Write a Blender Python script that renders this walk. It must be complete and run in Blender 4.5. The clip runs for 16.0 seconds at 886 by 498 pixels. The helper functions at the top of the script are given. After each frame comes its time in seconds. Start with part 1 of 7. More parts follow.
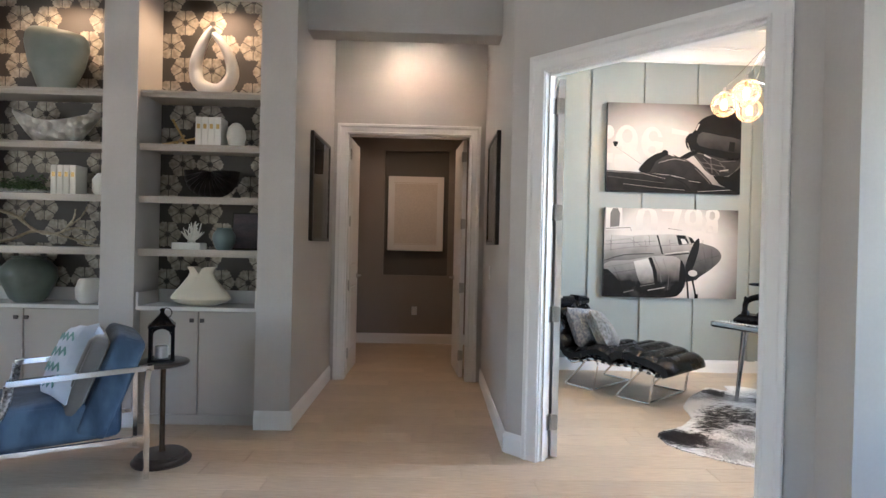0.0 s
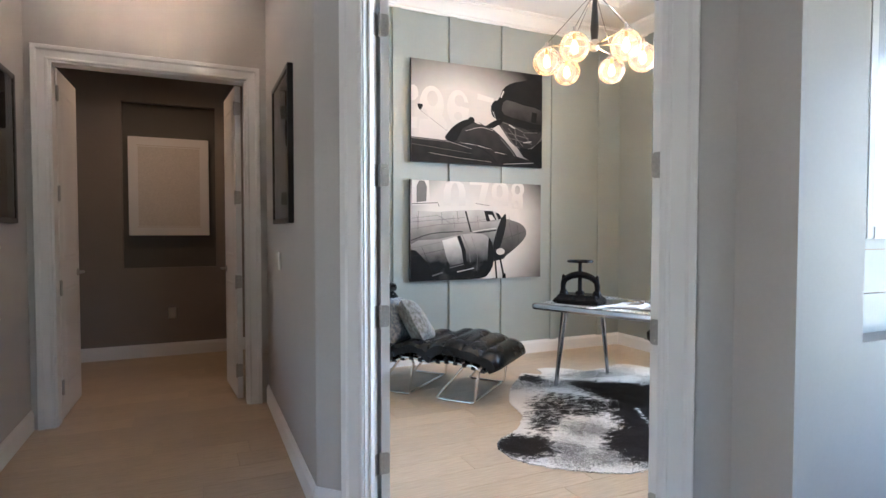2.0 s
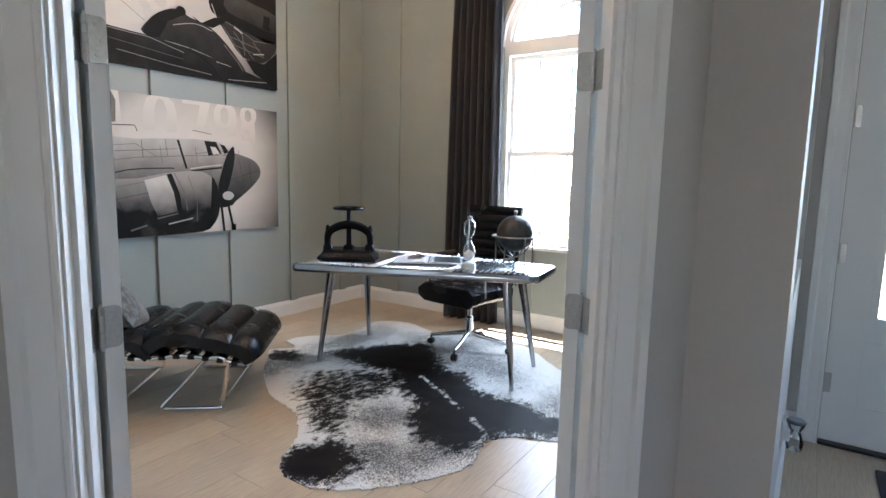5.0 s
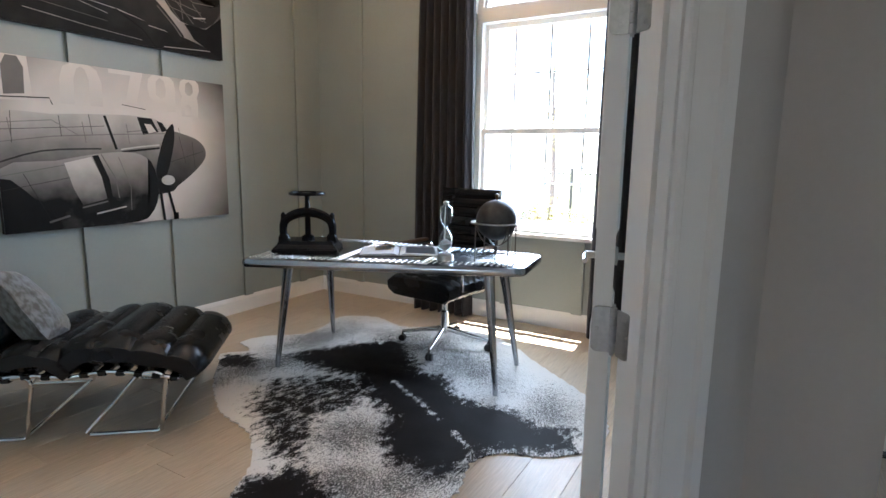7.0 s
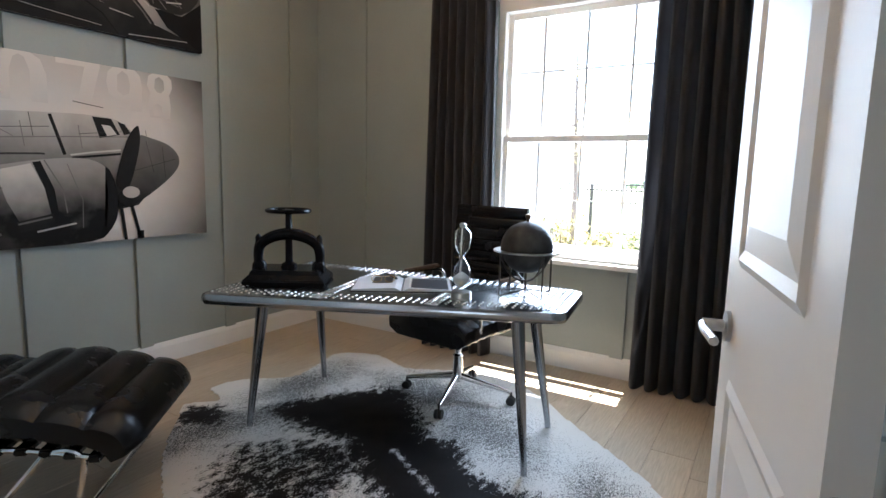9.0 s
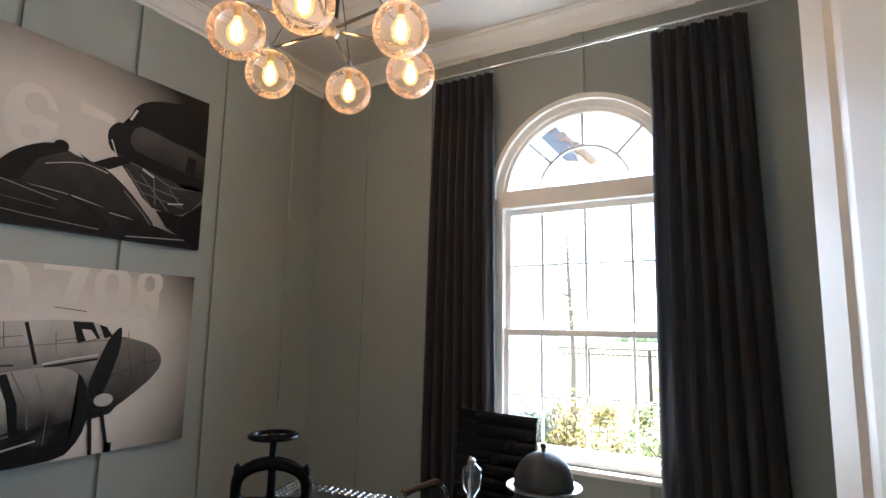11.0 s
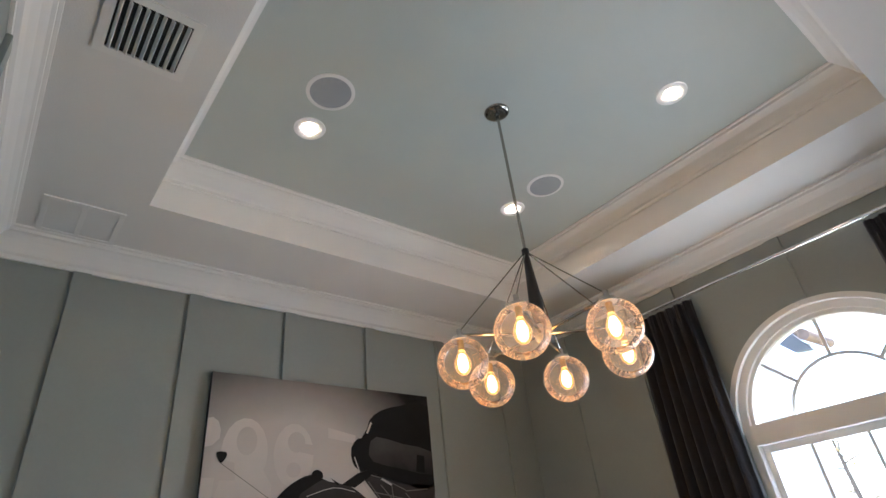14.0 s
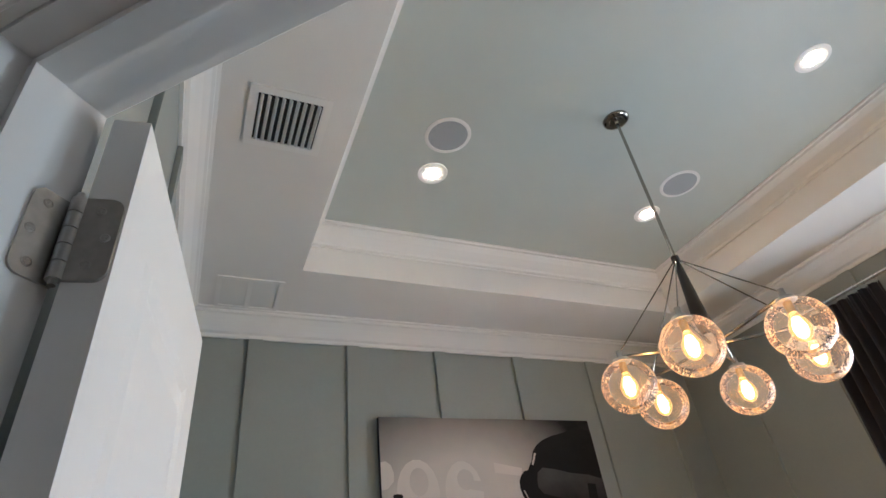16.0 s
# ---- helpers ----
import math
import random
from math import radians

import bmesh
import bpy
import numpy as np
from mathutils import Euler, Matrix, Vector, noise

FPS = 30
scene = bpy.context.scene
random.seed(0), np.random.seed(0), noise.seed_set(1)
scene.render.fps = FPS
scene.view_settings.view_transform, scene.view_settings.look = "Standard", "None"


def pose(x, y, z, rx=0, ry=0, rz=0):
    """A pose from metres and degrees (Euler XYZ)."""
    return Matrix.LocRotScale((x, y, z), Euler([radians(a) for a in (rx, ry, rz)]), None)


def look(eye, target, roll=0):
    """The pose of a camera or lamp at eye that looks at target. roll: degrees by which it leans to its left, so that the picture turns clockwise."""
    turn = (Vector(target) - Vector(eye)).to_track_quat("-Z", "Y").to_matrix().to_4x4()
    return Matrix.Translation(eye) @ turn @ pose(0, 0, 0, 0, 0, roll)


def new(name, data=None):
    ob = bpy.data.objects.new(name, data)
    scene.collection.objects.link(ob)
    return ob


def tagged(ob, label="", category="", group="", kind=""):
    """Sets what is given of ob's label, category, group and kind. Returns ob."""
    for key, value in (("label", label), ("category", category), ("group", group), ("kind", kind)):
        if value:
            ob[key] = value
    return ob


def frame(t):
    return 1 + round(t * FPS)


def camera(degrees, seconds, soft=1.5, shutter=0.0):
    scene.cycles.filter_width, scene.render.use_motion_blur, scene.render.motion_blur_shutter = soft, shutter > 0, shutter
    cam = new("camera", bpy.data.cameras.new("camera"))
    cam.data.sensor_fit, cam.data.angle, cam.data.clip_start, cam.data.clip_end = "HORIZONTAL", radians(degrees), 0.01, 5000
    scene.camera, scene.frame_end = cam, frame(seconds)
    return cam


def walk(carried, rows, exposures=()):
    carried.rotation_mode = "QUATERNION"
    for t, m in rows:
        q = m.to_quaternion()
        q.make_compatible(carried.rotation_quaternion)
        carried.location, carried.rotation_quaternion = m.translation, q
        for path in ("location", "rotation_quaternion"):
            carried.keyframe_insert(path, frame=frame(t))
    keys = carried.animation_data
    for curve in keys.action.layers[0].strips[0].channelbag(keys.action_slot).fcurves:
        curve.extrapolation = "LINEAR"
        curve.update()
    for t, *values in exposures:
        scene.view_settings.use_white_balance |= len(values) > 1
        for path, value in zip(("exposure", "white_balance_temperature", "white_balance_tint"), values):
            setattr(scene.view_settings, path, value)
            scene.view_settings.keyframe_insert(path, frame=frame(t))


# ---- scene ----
cam = camera(77.65, 16.0)
PATH = [
    (0.0, pose(-0.040, -0.017, 1.341, 89.71, -1.31, -1.10)),
    (0.5, pose(-0.059, 0.239, 1.335, 89.26, -1.32, -4.79)),
    (1.0, pose(-0.034, 0.502, 1.327, 88.32, -0.92, -11.36)),
    (1.5, pose(-0.022, 0.805, 1.335, 88.31, -0.42, -15.45)),
    (2.0, pose(-0.028, 1.058, 1.316, 88.13, -0.04, -24.12)),
    (2.5, pose(-0.039, 1.271, 1.341, 87.70, 0.00, -32.60)),
    (3.0, pose(0.017, 1.500, 1.309, 86.43, 0.03, -39.16)),
    (3.5, pose(0.055, 1.709, 1.291, 84.90, -0.41, -45.41)),
    (4.0, pose(0.044, 1.916, 1.299, 84.16, -1.11, -53.29)),
    (6.5, pose(0.392, 2.292, 1.265, 81.47, -1.12, -58.01)),
    (7.0, pose(0.449, 2.399, 1.274, 80.79, -0.83, -59.83)),
    (7.5, pose(0.627, 2.507, 1.244, 80.24, -0.73, -58.02)),
    (8.0, pose(0.786, 2.602, 1.244, 79.20, -0.86, -56.97)),
    (10.5, pose(1.152, 2.874, 1.425, 93.71, -0.90, -61.24)),
    (11.0, pose(1.131, 2.893, 1.529, 98.00, -0.95, -59.62)),
    (11.5, pose(1.111, 2.911, 1.577, 100.76, -0.27, -58.30)),
    (12.0, pose(1.077, 2.915, 1.655, 106.22, 1.30, -56.13)),
    (12.5, pose(1.044, 2.919, 1.733, 111.21, 2.44, -53.95)),
    (13.0, pose(1.002, 2.904, 1.789, 116.25, 3.50, -50.40)),
    (13.5, pose(0.966, 2.914, 1.819, 119.02, 3.72, -45.10)),
    (14.0, pose(0.950, 2.936, 1.852, 120.89, 5.73, -37.93)),
    (14.5, pose(0.901, 2.937, 1.886, 123.03, 7.80, -29.71)),
    (15.0, pose(0.871, 2.960, 1.899, 124.30, 8.74, -22.51)),
    (15.5, pose(0.861, 2.964, 1.900, 125.08, 8.00, -19.77)),
    (16.0, pose(0.882, 2.953, 1.891, 124.95, 6.49, -22.30)),
]
EXPOSURE = [(0.0, 4.9, 5850, 10), (1.5, 4.75, 5650, 10), (3.5, 4.42, 5650, 10), (6.5, 3.88, 5800, 10), (8.0, 3.63, 5820, 10), (10.5, 3.3, 5980, 10), (12.5, 2.95, 5800, 10), (14.0, 2.80, 5750, 10), (14.7, 2.82, 5700, 10), (15.5, 3.05, 5750, 10), (16.0, 3.02, 5750, 10)]
walk(cam, PATH, EXPOSURE)

# world, sun and lamps
world = bpy.data.worlds.new("sky")
scene.world = world
world.use_nodes = True
wn = world.node_tree.nodes
sky = wn.new("ShaderNodeTexSky")
sky.sky_type, sky.sun_disc = "NISHITA", False
sky.sun_elevation, sky.sun_rotation = radians(76), radians(90)
world.node_tree.links.new(sky.outputs[0], wn["Background"].inputs[0])
wn["Background"].inputs[1].default_value = 0.15


def lamp(name, kind, power, colour, m, size=None, size_y=None, **more):
    data = bpy.data.lights.new(name, kind)
    data.energy, data.color = power, colour
    if kind == "AREA":
        data.shape = "RECTANGLE" if size_y else "DISK"
        data.size = size
        if size_y:
            data.size_y = size_y
        data.spread = radians(more.get("spread", 180))
    elif kind == "SPOT":
        data.shadow_soft_size, data.spot_size, data.spot_blend = size, radians(more.get("angle", 100)), 0.7
    elif kind == "POINT":
        data.shadow_soft_size = size
    elif kind == "SUN":
        data.angle = size
    ob = new(name, data)
    ob.matrix_world = m
    return ob


lamp("sun", "SUN", 5.0, (1.0, 0.95, 0.87), look((40, 3.9, 160), (0, 3.9, 0)), radians(0.5))
WARM = (1.0, 0.63, 0.36)
SOFT = (1.0, 0.80, 0.62)
DAY = (0.75, 0.88, 1.0)
# daylight in the openings: office window, entry door glass
lamp("window_daylight", "AREA", 6.8, DAY, look((4.66, 3.86, 1.8), (0, 3.86, 1.2)), 1.1, 2.0, spread=140)
# added uplight for ground bounce, brightens the soffit by the window
lamp("soffit_bounce_fill", "AREA", 1.3, (0.84, 0.93, 1.0), look((4.52, 3.86, 0.80), (3.9, 3.86, 3.5)), 1.0, 0.12, spread=110)
lamp("entry_daylight", "AREA", 0.45, (0.68, 0.83, 1.0), look((3.36, 1.45, 1.4), (0, 1.45, 1.2)), 0.5, 1.5)
# unseen warm fill, added to light the living room from the left
lamp("living_fill", "AREA", 0.7, (1.0, 0.68, 0.40), look((-6.4, 0.0, 1.55), (0, 0.0, 1.4)), 1.2, 1.5)
AMBER = (1.0, 0.61, 0.35)
lamp("hall_downlight", "SPOT", 0.55, AMBER, look((-0.30, 5.02, 3.40), (-0.30, 5.12, 0)), 0.05, angle=140)
# unseen wide spot without a fitting, added to warm the vestibule walls
lamp("vestibule_fill", "SPOT", 1.25, AMBER, look((-0.3, 6.5, 2.94), (-0.3, 6.6, 0)), 0.05, angle=165)
for bx in (-2.85, -1.72):
    lamp("bookcase_light", "SPOT", 0.95, WARM, look((bx, 4.05, 3.17), (bx, 4.17, 0)), 0.03, angle=165)

# materials
MATS = {}


def rgb(c):
    return (c, c, c, 1) if isinstance(c, (int, float)) else (*c, 1)


def mat(name, colour, rough=0.5, metal=0.0, grain=0.0, grain_scale=60.0, stain=0.0, stain_scale=2.5, bump=0.0,
        bump_scale=200.0, stretch=None, second=None, second_scale=8.0, coat=0.0, sheen=0.0, random=0.0, rough_var=0.0, spec=0.5):
    """A procedural surface: colour with fine grain and large stains, noise relief, and gloss that varies."""
    m = bpy.data.materials.new(name)
    m.use_nodes = True
    t = m.node_tree
    n, link = t.nodes, t.links.new
    b = n["Principled BSDF"]
    b.inputs["Roughness"].default_value, b.inputs["Metallic"].default_value = rough, metal
    b.inputs["Specular IOR Level"].default_value = spec
    b.inputs["Coat Weight"].default_value, b.inputs["Sheen Weight"].default_value = coat, sheen
    coord = n.new("ShaderNodeTexCoord")
    src = coord.outputs["Object"]
    if stretch:
        mp = n.new("ShaderNodeMapping")
        mp.inputs["Scale"].default_value = stretch
        link(src, mp.inputs[0])
        src = mp.outputs[0]

    def noise_tex(scale, detail=4.0, s=src):
        x = n.new("ShaderNodeTexNoise")
        x.inputs["Scale"].default_value, x.inputs["Detail"].default_value = scale, detail
        link(s, x.inputs["Vector"])
        return x.outputs["Fac"]

    base = n.new("ShaderNodeRGB")
    base.outputs[0].default_value = rgb(colour)
    out = base.outputs[0]
    if second:
        ramp = n.new("ShaderNodeValToRGB")
        ramp.color_ramp.elements[0].position, ramp.color_ramp.elements[1].position = 0.38, 0.62
        ramp.color_ramp.elements[0].color, ramp.color_ramp.elements[1].color = rgb(colour), rgb(second)
        link(noise_tex(second_scale), ramp.inputs[0])
        out = ramp.outputs[0]

    def vary(fac, amount, out):
        hs = n.new("ShaderNodeHueSaturation")
        mr = n.new("ShaderNodeMapRange")
        mr.inputs["From Min"].default_value, mr.inputs["From Max"].default_value = 0.3, 0.7
        mr.inputs["To Min"].default_value, mr.inputs["To Max"].default_value = 1 - amount, 1 + amount
        link(fac, mr.inputs["Value"])
        link(mr.outputs[0], hs.inputs["Value"])
        link(out, hs.inputs["Color"])
        return hs.outputs[0]

    if grain:
        out = vary(noise_tex(grain_scale), grain, out)
    if stain:
        out = vary(noise_tex(stain_scale, 2.0, coord.outputs["Object"]), stain, out)
    if random:
        info = n.new("ShaderNodeObjectInfo")
        mr = n.new("ShaderNodeMapRange")
        mr.inputs["To Min"].default_value, mr.inputs["To Max"].default_value = 0.3, 0.7
        link(info.outputs["Random"], mr.inputs["Value"])
        out = vary(mr.outputs[0], random, out)
    link(out, b.inputs["Base Color"])
    if rough_var:
        mr = n.new("ShaderNodeMapRange")
        mr.inputs["From Min"].default_value, mr.inputs["From Max"].default_value = 0.3, 0.7
        mr.inputs["To Min"].default_value, mr.inputs["To Max"].default_value = rough - rough_var, rough + rough_var
        link(noise_tex(stain_scale * 4), mr.inputs["Value"])
        link(mr.outputs[0], b.inputs["Roughness"])
    if bump:
        bn = n.new("ShaderNodeBump")
        bn.inputs["Strength"].default_value, bn.inputs["Distance"].default_value = bump, 0.002
        link(noise_tex(bump_scale, 3.0), bn.inputs["Height"])
        link(bn.outputs[0], b.inputs["Normal"])
    MATS[name] = m
    return m


def glow(name, colour, strength):
    m = mat(name, colour, 0.4)
    b = m.node_tree.nodes["Principled BSDF"]
    b.inputs["Emission Color"].default_value, b.inputs["Emission Strength"].default_value = rgb(colour), strength
    return m


def clear(name, colour=(1, 1, 1), rough=0.0, ior=1.45, mix=0.0, bump=0.0, bump_scale=60.0):
    """Glass; mix lets that share of light straight through, as thin panes do."""
    m = bpy.data.materials.new(name)
    m.use_nodes = True
    n, link = m.node_tree.nodes, m.node_tree.links.new
    n.remove(n["Principled BSDF"])
    if mix:
        g = n.new("ShaderNodeBsdfGlossy")
        g.inputs["Roughness"].default_value = rough
        tr = n.new("ShaderNodeBsdfTransparent")
        tr.inputs[0].default_value = rgb(colour)
        lw = n.new("ShaderNodeFresnel")
        lw.inputs[0].default_value = ior
        ms = n.new("ShaderNodeMixShader")
        link(lw.outputs[0], ms.inputs[0]), link(tr.outputs[0], ms.inputs[1]), link(g.outputs[0], ms.inputs[2])
        out = ms.outputs[0]
        target = g
    else:
        target = n.new("ShaderNodeBsdfGlass")
        target.inputs["Color"].default_value, target.inputs["IOR"].default_value = rgb(colour), ior
        target.inputs["Roughness"].default_value = rough
        out = target.outputs[0]
    if bump:
        c = n.new("ShaderNodeTexCoord")
        v = n.new("ShaderNodeTexVoronoi")
        v.inputs["Scale"].default_value = bump_scale
        bn = n.new("ShaderNodeBump")
        bn.inputs["Strength"].default_value, bn.inputs["Distance"].default_value = bump, 0.004
        link(c.outputs["Object"], v.inputs["Vector"]), link(v.outputs["Distance"], bn.inputs["Height"])
        link(bn.outputs[0], target.inputs["Normal"])
    link(out, n["Material Output"].inputs[0])
    MATS[name] = m
    return m


M_WALL = mat("greige_wall_paint", (0.47, 0.452, 0.43), 0.6, stain=0.03, bump=0.25, bump_scale=350, grain=0.015)
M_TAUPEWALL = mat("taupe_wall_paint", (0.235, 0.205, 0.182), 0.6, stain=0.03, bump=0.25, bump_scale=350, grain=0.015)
M_OFFICE = mat("sage_grey_wall_paint", (0.272, 0.302, 0.289), 0.42, stain=0.03, bump=0.15, bump_scale=350, grain=0.015)
M_TRIM = mat("white_trim_paint", (0.78, 0.775, 0.76), 0.45, stain=0.015, bump=0.04, bump_scale=120, spec=0.2)
M_CEIL = mat("ceiling_white_paint", (0.74, 0.735, 0.72), 0.75, bump=0.5, bump_scale=140, stain=0.02)
M_TRAY = mat("tray_ceiling_grey_paint", (0.48, 0.52, 0.49), 0.5, bump=0.4, bump_scale=140, stain=0.02)
M_OAK = mat("pale_oak_plank", (0.50, 0.40, 0.29), 0.40, grain=0.13, grain_scale=9, stretch=(1.0, 14, 14), stain=0.08, stain_scale=1.2,
            bump=0.25, bump_scale=14, random=0.05, rough_var=0.06)
M_JOINT = mat("dark_floor_joint", (0.34, 0.26, 0.18), 0.8, grain=0.1)
M_CHROME = mat("polished_steel", (0.82, 0.82, 0.81), 0.12, 1.0, rough_var=0.04, stain_scale=6)
M_NICKEL = mat("brushed_nickel", (0.46, 0.45, 0.43), 0.32, 1.0, grain=0.08, grain_scale=90)
M_ALU = mat("riveted_aluminium", (0.38, 0.40, 0.43), 0.21, 1.0, grain=0.04, grain_scale=30, stain=0.05, stain_scale=3, rough_var=0.02)
M_LEATHER = mat("black_leather", (0.004, 0.004, 0.005), 0.25, bump=0.3, bump_scale=160, grain=0.2, grain_scale=40, rough_var=0.05, spec=0.32)
M_BLACK = mat("black_cast_iron", (0.004, 0.004, 0.005), 0.27, bump=0.12, bump_scale=60, grain=0.2, spec=0.12)
M_FRAME = mat("black_frame_wood", (0.012, 0.011, 0.01), 0.35, grain=0.2, grain_scale=30)
M_CURTAIN = mat("charcoal_curtain_cloth", (0.052, 0.051, 0.058), 0.85, spec=0.1, bump=0.35, bump_scale=500, grain=0.12, grain_scale=220, sheen=0.25, stain=0.06)
M_POLNICKEL = mat("polished_dark_nickel", (0.36, 0.34, 0.31), 0.14, 1.0, grain=0.05, grain_scale=60)
M_DARKWOOD = mat("dark_stained_wood", (0.035, 0.024, 0.02), 0.3, grain=0.25, grain_scale=12, stretch=(6, 6, 1), coat=0.4)
M_PANE = clear("window_glass", mix=1.0)
M_GLASS = clear("clear_glass", (0.97, 0.98, 0.98))


# building helpers
def box_bm(bm, a, b, m=None):
    v = [bm.verts.new((x, y, z)) for x in (a[0], b[0]) for y in (a[1], b[1]) for z in (a[2], b[2])]
    f = [bm.faces.new([v[i] for i in q]) for q in ((0, 1, 3, 2), (4, 6, 7, 5), (0, 4, 5, 1), (2, 3, 7, 6), (0, 2, 6, 4), (1, 5, 7, 3))]
    if m is not None:
        bmesh.ops.transform(bm, matrix=m, verts=v)
    return v, f


def part(name, bm, material, parent=None, label="", smooth=False, bevel=0.0, m=None):
    """Links a bmesh as one mesh object, under its thing where one is given."""
    if m is not None:
        bm.transform(m)
    bmesh.ops.recalc_face_normals(bm, faces=bm.faces[:])
    if bevel:
        edges = [e for e in bm.edges if len(e.link_faces) == 2 and e.calc_face_angle(0) > 0.6]
        bmesh.ops.bevel(bm, geom=edges, offset=bevel, segments=2, affect="EDGES", clamp_overlap=True)
    me = bpy.data.meshes.new(name)
    bm.to_mesh(me)
    bm.free()
    if smooth:
        me.polygons.foreach_set("use_smooth", [True] * len(me.polygons))
        me.set_sharp_from_angle(angle=radians(40))
    for x in (material if isinstance(material, (list, tuple)) else [material]):
        me.materials.append(x)
    ob = new(name, me)
    if parent:
        ob.parent = parent
    if label:
        ob["label"] = label
    return ob


def block(name, a, b, material, parent=None, label="", bevel=0.0, m=None):
    bm = bmesh.new()
    box_bm(bm, a, b)
    return part(name, bm, material, parent, label, bevel=bevel, m=m)


def thing(name, label, category, x=0, y=0, z=0, rz=0, group=""):
    ob = new(name)
    ob.empty_display_size = 0.1
    ob.matrix_basis = pose(x, y, z, 0, 0, rz)
    return tagged(ob, label, category, group)


def setting(ob, label="", category=""):
    return tagged(ob, label, category, kind="structure")


def prism_bm(bm, poly, z0, z1, m=None):
    lo = [bm.verts.new((x, y, z0)) for x, y in poly]
    hi = [bm.verts.new((x, y, z1)) for x, y in poly]
    k = len(poly)
    bm.faces.new(lo[::-1]), bm.faces.new(hi)
    for i in range(k):
        bm.faces.new((lo[i], lo[(i + 1) % k], hi[(i + 1) % k], hi[i]))
    if m is not None:
        bmesh.ops.transform(bm, matrix=m, verts=lo + hi)
    return lo + hi


def lathe_bm(bm, profile, segs=24, m=None):
    """Turns rows of (radius, z) about z."""
    rings, made = [], []
    for r, z in profile:
        if r < 1e-5:
            ring = [bm.verts.new((0, 0, z))]
        else:
            ring = [bm.verts.new((r * math.cos(2 * math.pi * i / segs), r * math.sin(2 * math.pi * i / segs), z)) for i in range(segs)]
        rings.append(ring)
        made += ring
    for a, b in zip(rings, rings[1:]):
        for i in range(segs):
            j = (i + 1) % segs
            q = [a[i % len(a)], a[j % len(a)], b[j % len(b)], b[i % len(b)]]
            q = [v for k, v in enumerate(q) if v not in q[:k]]
            if len(q) > 2:
                bm.faces.new(q)
    for ring in (rings[0], rings[-1]):
        if len(ring) > 2:
            bm.faces.new(ring)
    if m is not None:
        bmesh.ops.transform(bm, matrix=m, verts=made)
    return made


def tube_bm(bm, pts, r, segs=10, closed=False, flat=None):
    """A round bar through points; r may be a list; flat=(w, h) makes a flat bar."""
    pts = [Vector(p) for p in pts]
    k = len(pts)
    rings, up = [], None
    for i, p in enumerate(pts):
        a = pts[(i - 1) % k] if closed or i else p
        b = pts[(i + 1) % k] if closed or i < k - 1 else p
        d = (b - a).normalized()
        if up is None:
            up = Vector((0, 0, 1)) if abs(d.z) < 0.9 else Vector((0, 1, 0))
        u = d.cross(up).normalized()
        up = u.cross(d).normalized()
        rad = r[i] if isinstance(r, (list, tuple)) else r
        if flat:
            ring = [bm.verts.new(p + u * sx * flat[0] / 2 + up * sy * flat[1] / 2) for sx, sy in ((-1, -1), (1, -1), (1, 1), (-1, 1))]
        else:
            ring = [bm.verts.new(p + (u * math.cos(2 * math.pi * j / segs) + up * math.sin(2 * math.pi * j / segs)) * rad) for j in range(segs)]
        rings.append(ring)
    n = len(rings[0])
    for a, b in zip(rings, rings[1:] + ([rings[0]] if closed else [])):
        for j in range(n):
            bm.faces.new((a[j], a[(j + 1) % n], b[(j + 1) % n], b[j]))
    if not closed:
        bm.faces.new(rings[0][::-1]), bm.faces.new(rings[-1])


def smooth_path(pts, n=6, closed=False):
    """Points on a curve through the given ones."""
    pts = [Vector(p) for p in pts]
    k, out = len(pts), []
    for i in range(k if closed else k - 1):
        p0, p1, p2, p3 = (pts[j % k] if closed else pts[min(max(j, 0), k - 1)] for j in (i - 1, i, i + 1, i + 2))
        for s in range(n):
            t = s / n
            out.append(0.5 * (2 * p1 + (p2 - p0) * t + (2 * p0 - 5 * p1 + 4 * p2 - p3) * t * t + (3 * p1 - p0 - 3 * p2 + p3) * t ** 3))
    return out if closed else out + [pts[-1]]


def tube(name, pts, r, material, parent=None, label="", segs=10, closed=False, flat=None):
    bm = bmesh.new()
    tube_bm(bm, pts, r, segs, closed, flat)
    return part(name, bm, material, parent, label, smooth=not flat)


def turned(name, profile, material, parent=None, label="", segs=24, m=None):
    bm = bmesh.new()
    lathe_bm(bm, profile, segs, m)
    return part(name, bm, material, parent, label, smooth=True)


def offset_poly(poly, d):
    """A counter-clockwise outline moved inwards by d."""
    k, out = len(poly), []
    for i in range(k):
        p, a, b = Vector(poly[i]), Vector(poly[i - 1]), Vector(poly[(i + 1) % k])
        e1, e2 = (p - a).normalized(), (b - p).normalized()
        n1, n2 = Vector((-e1.y, e1.x)), Vector((-e2.y, e2.x))
        s = (n1 + n2).normalized()
        q = p + s * d / s.dot(n1)
        out.append((q.x, q.y))
    return out


def ring_sweep(name, poly, profile, material):
    """A moulding round a closed outline; profile rows are (inwards, z)."""
    bm = bmesh.new()
    rows = [[bm.verts.new((x, y, z)) for x, y in offset_poly(poly, d)] for d, z in profile]
    k = len(poly)
    for a, b in zip(rows, rows[1:] + rows[:1]):
        for i in range(k):
            bm.faces.new((a[i], a[(i + 1) % k], b[(i + 1) % k], b[i]))
    return part(name, bm, material)


def along(p, q):
    """A frame whose x runs from p to q in plan, y to its left."""
    d = Vector(q) - Vector(p)
    return pose(p[0], p[1], 0, 0, 0, math.degrees(math.atan2(d.y, d.x))), d.length


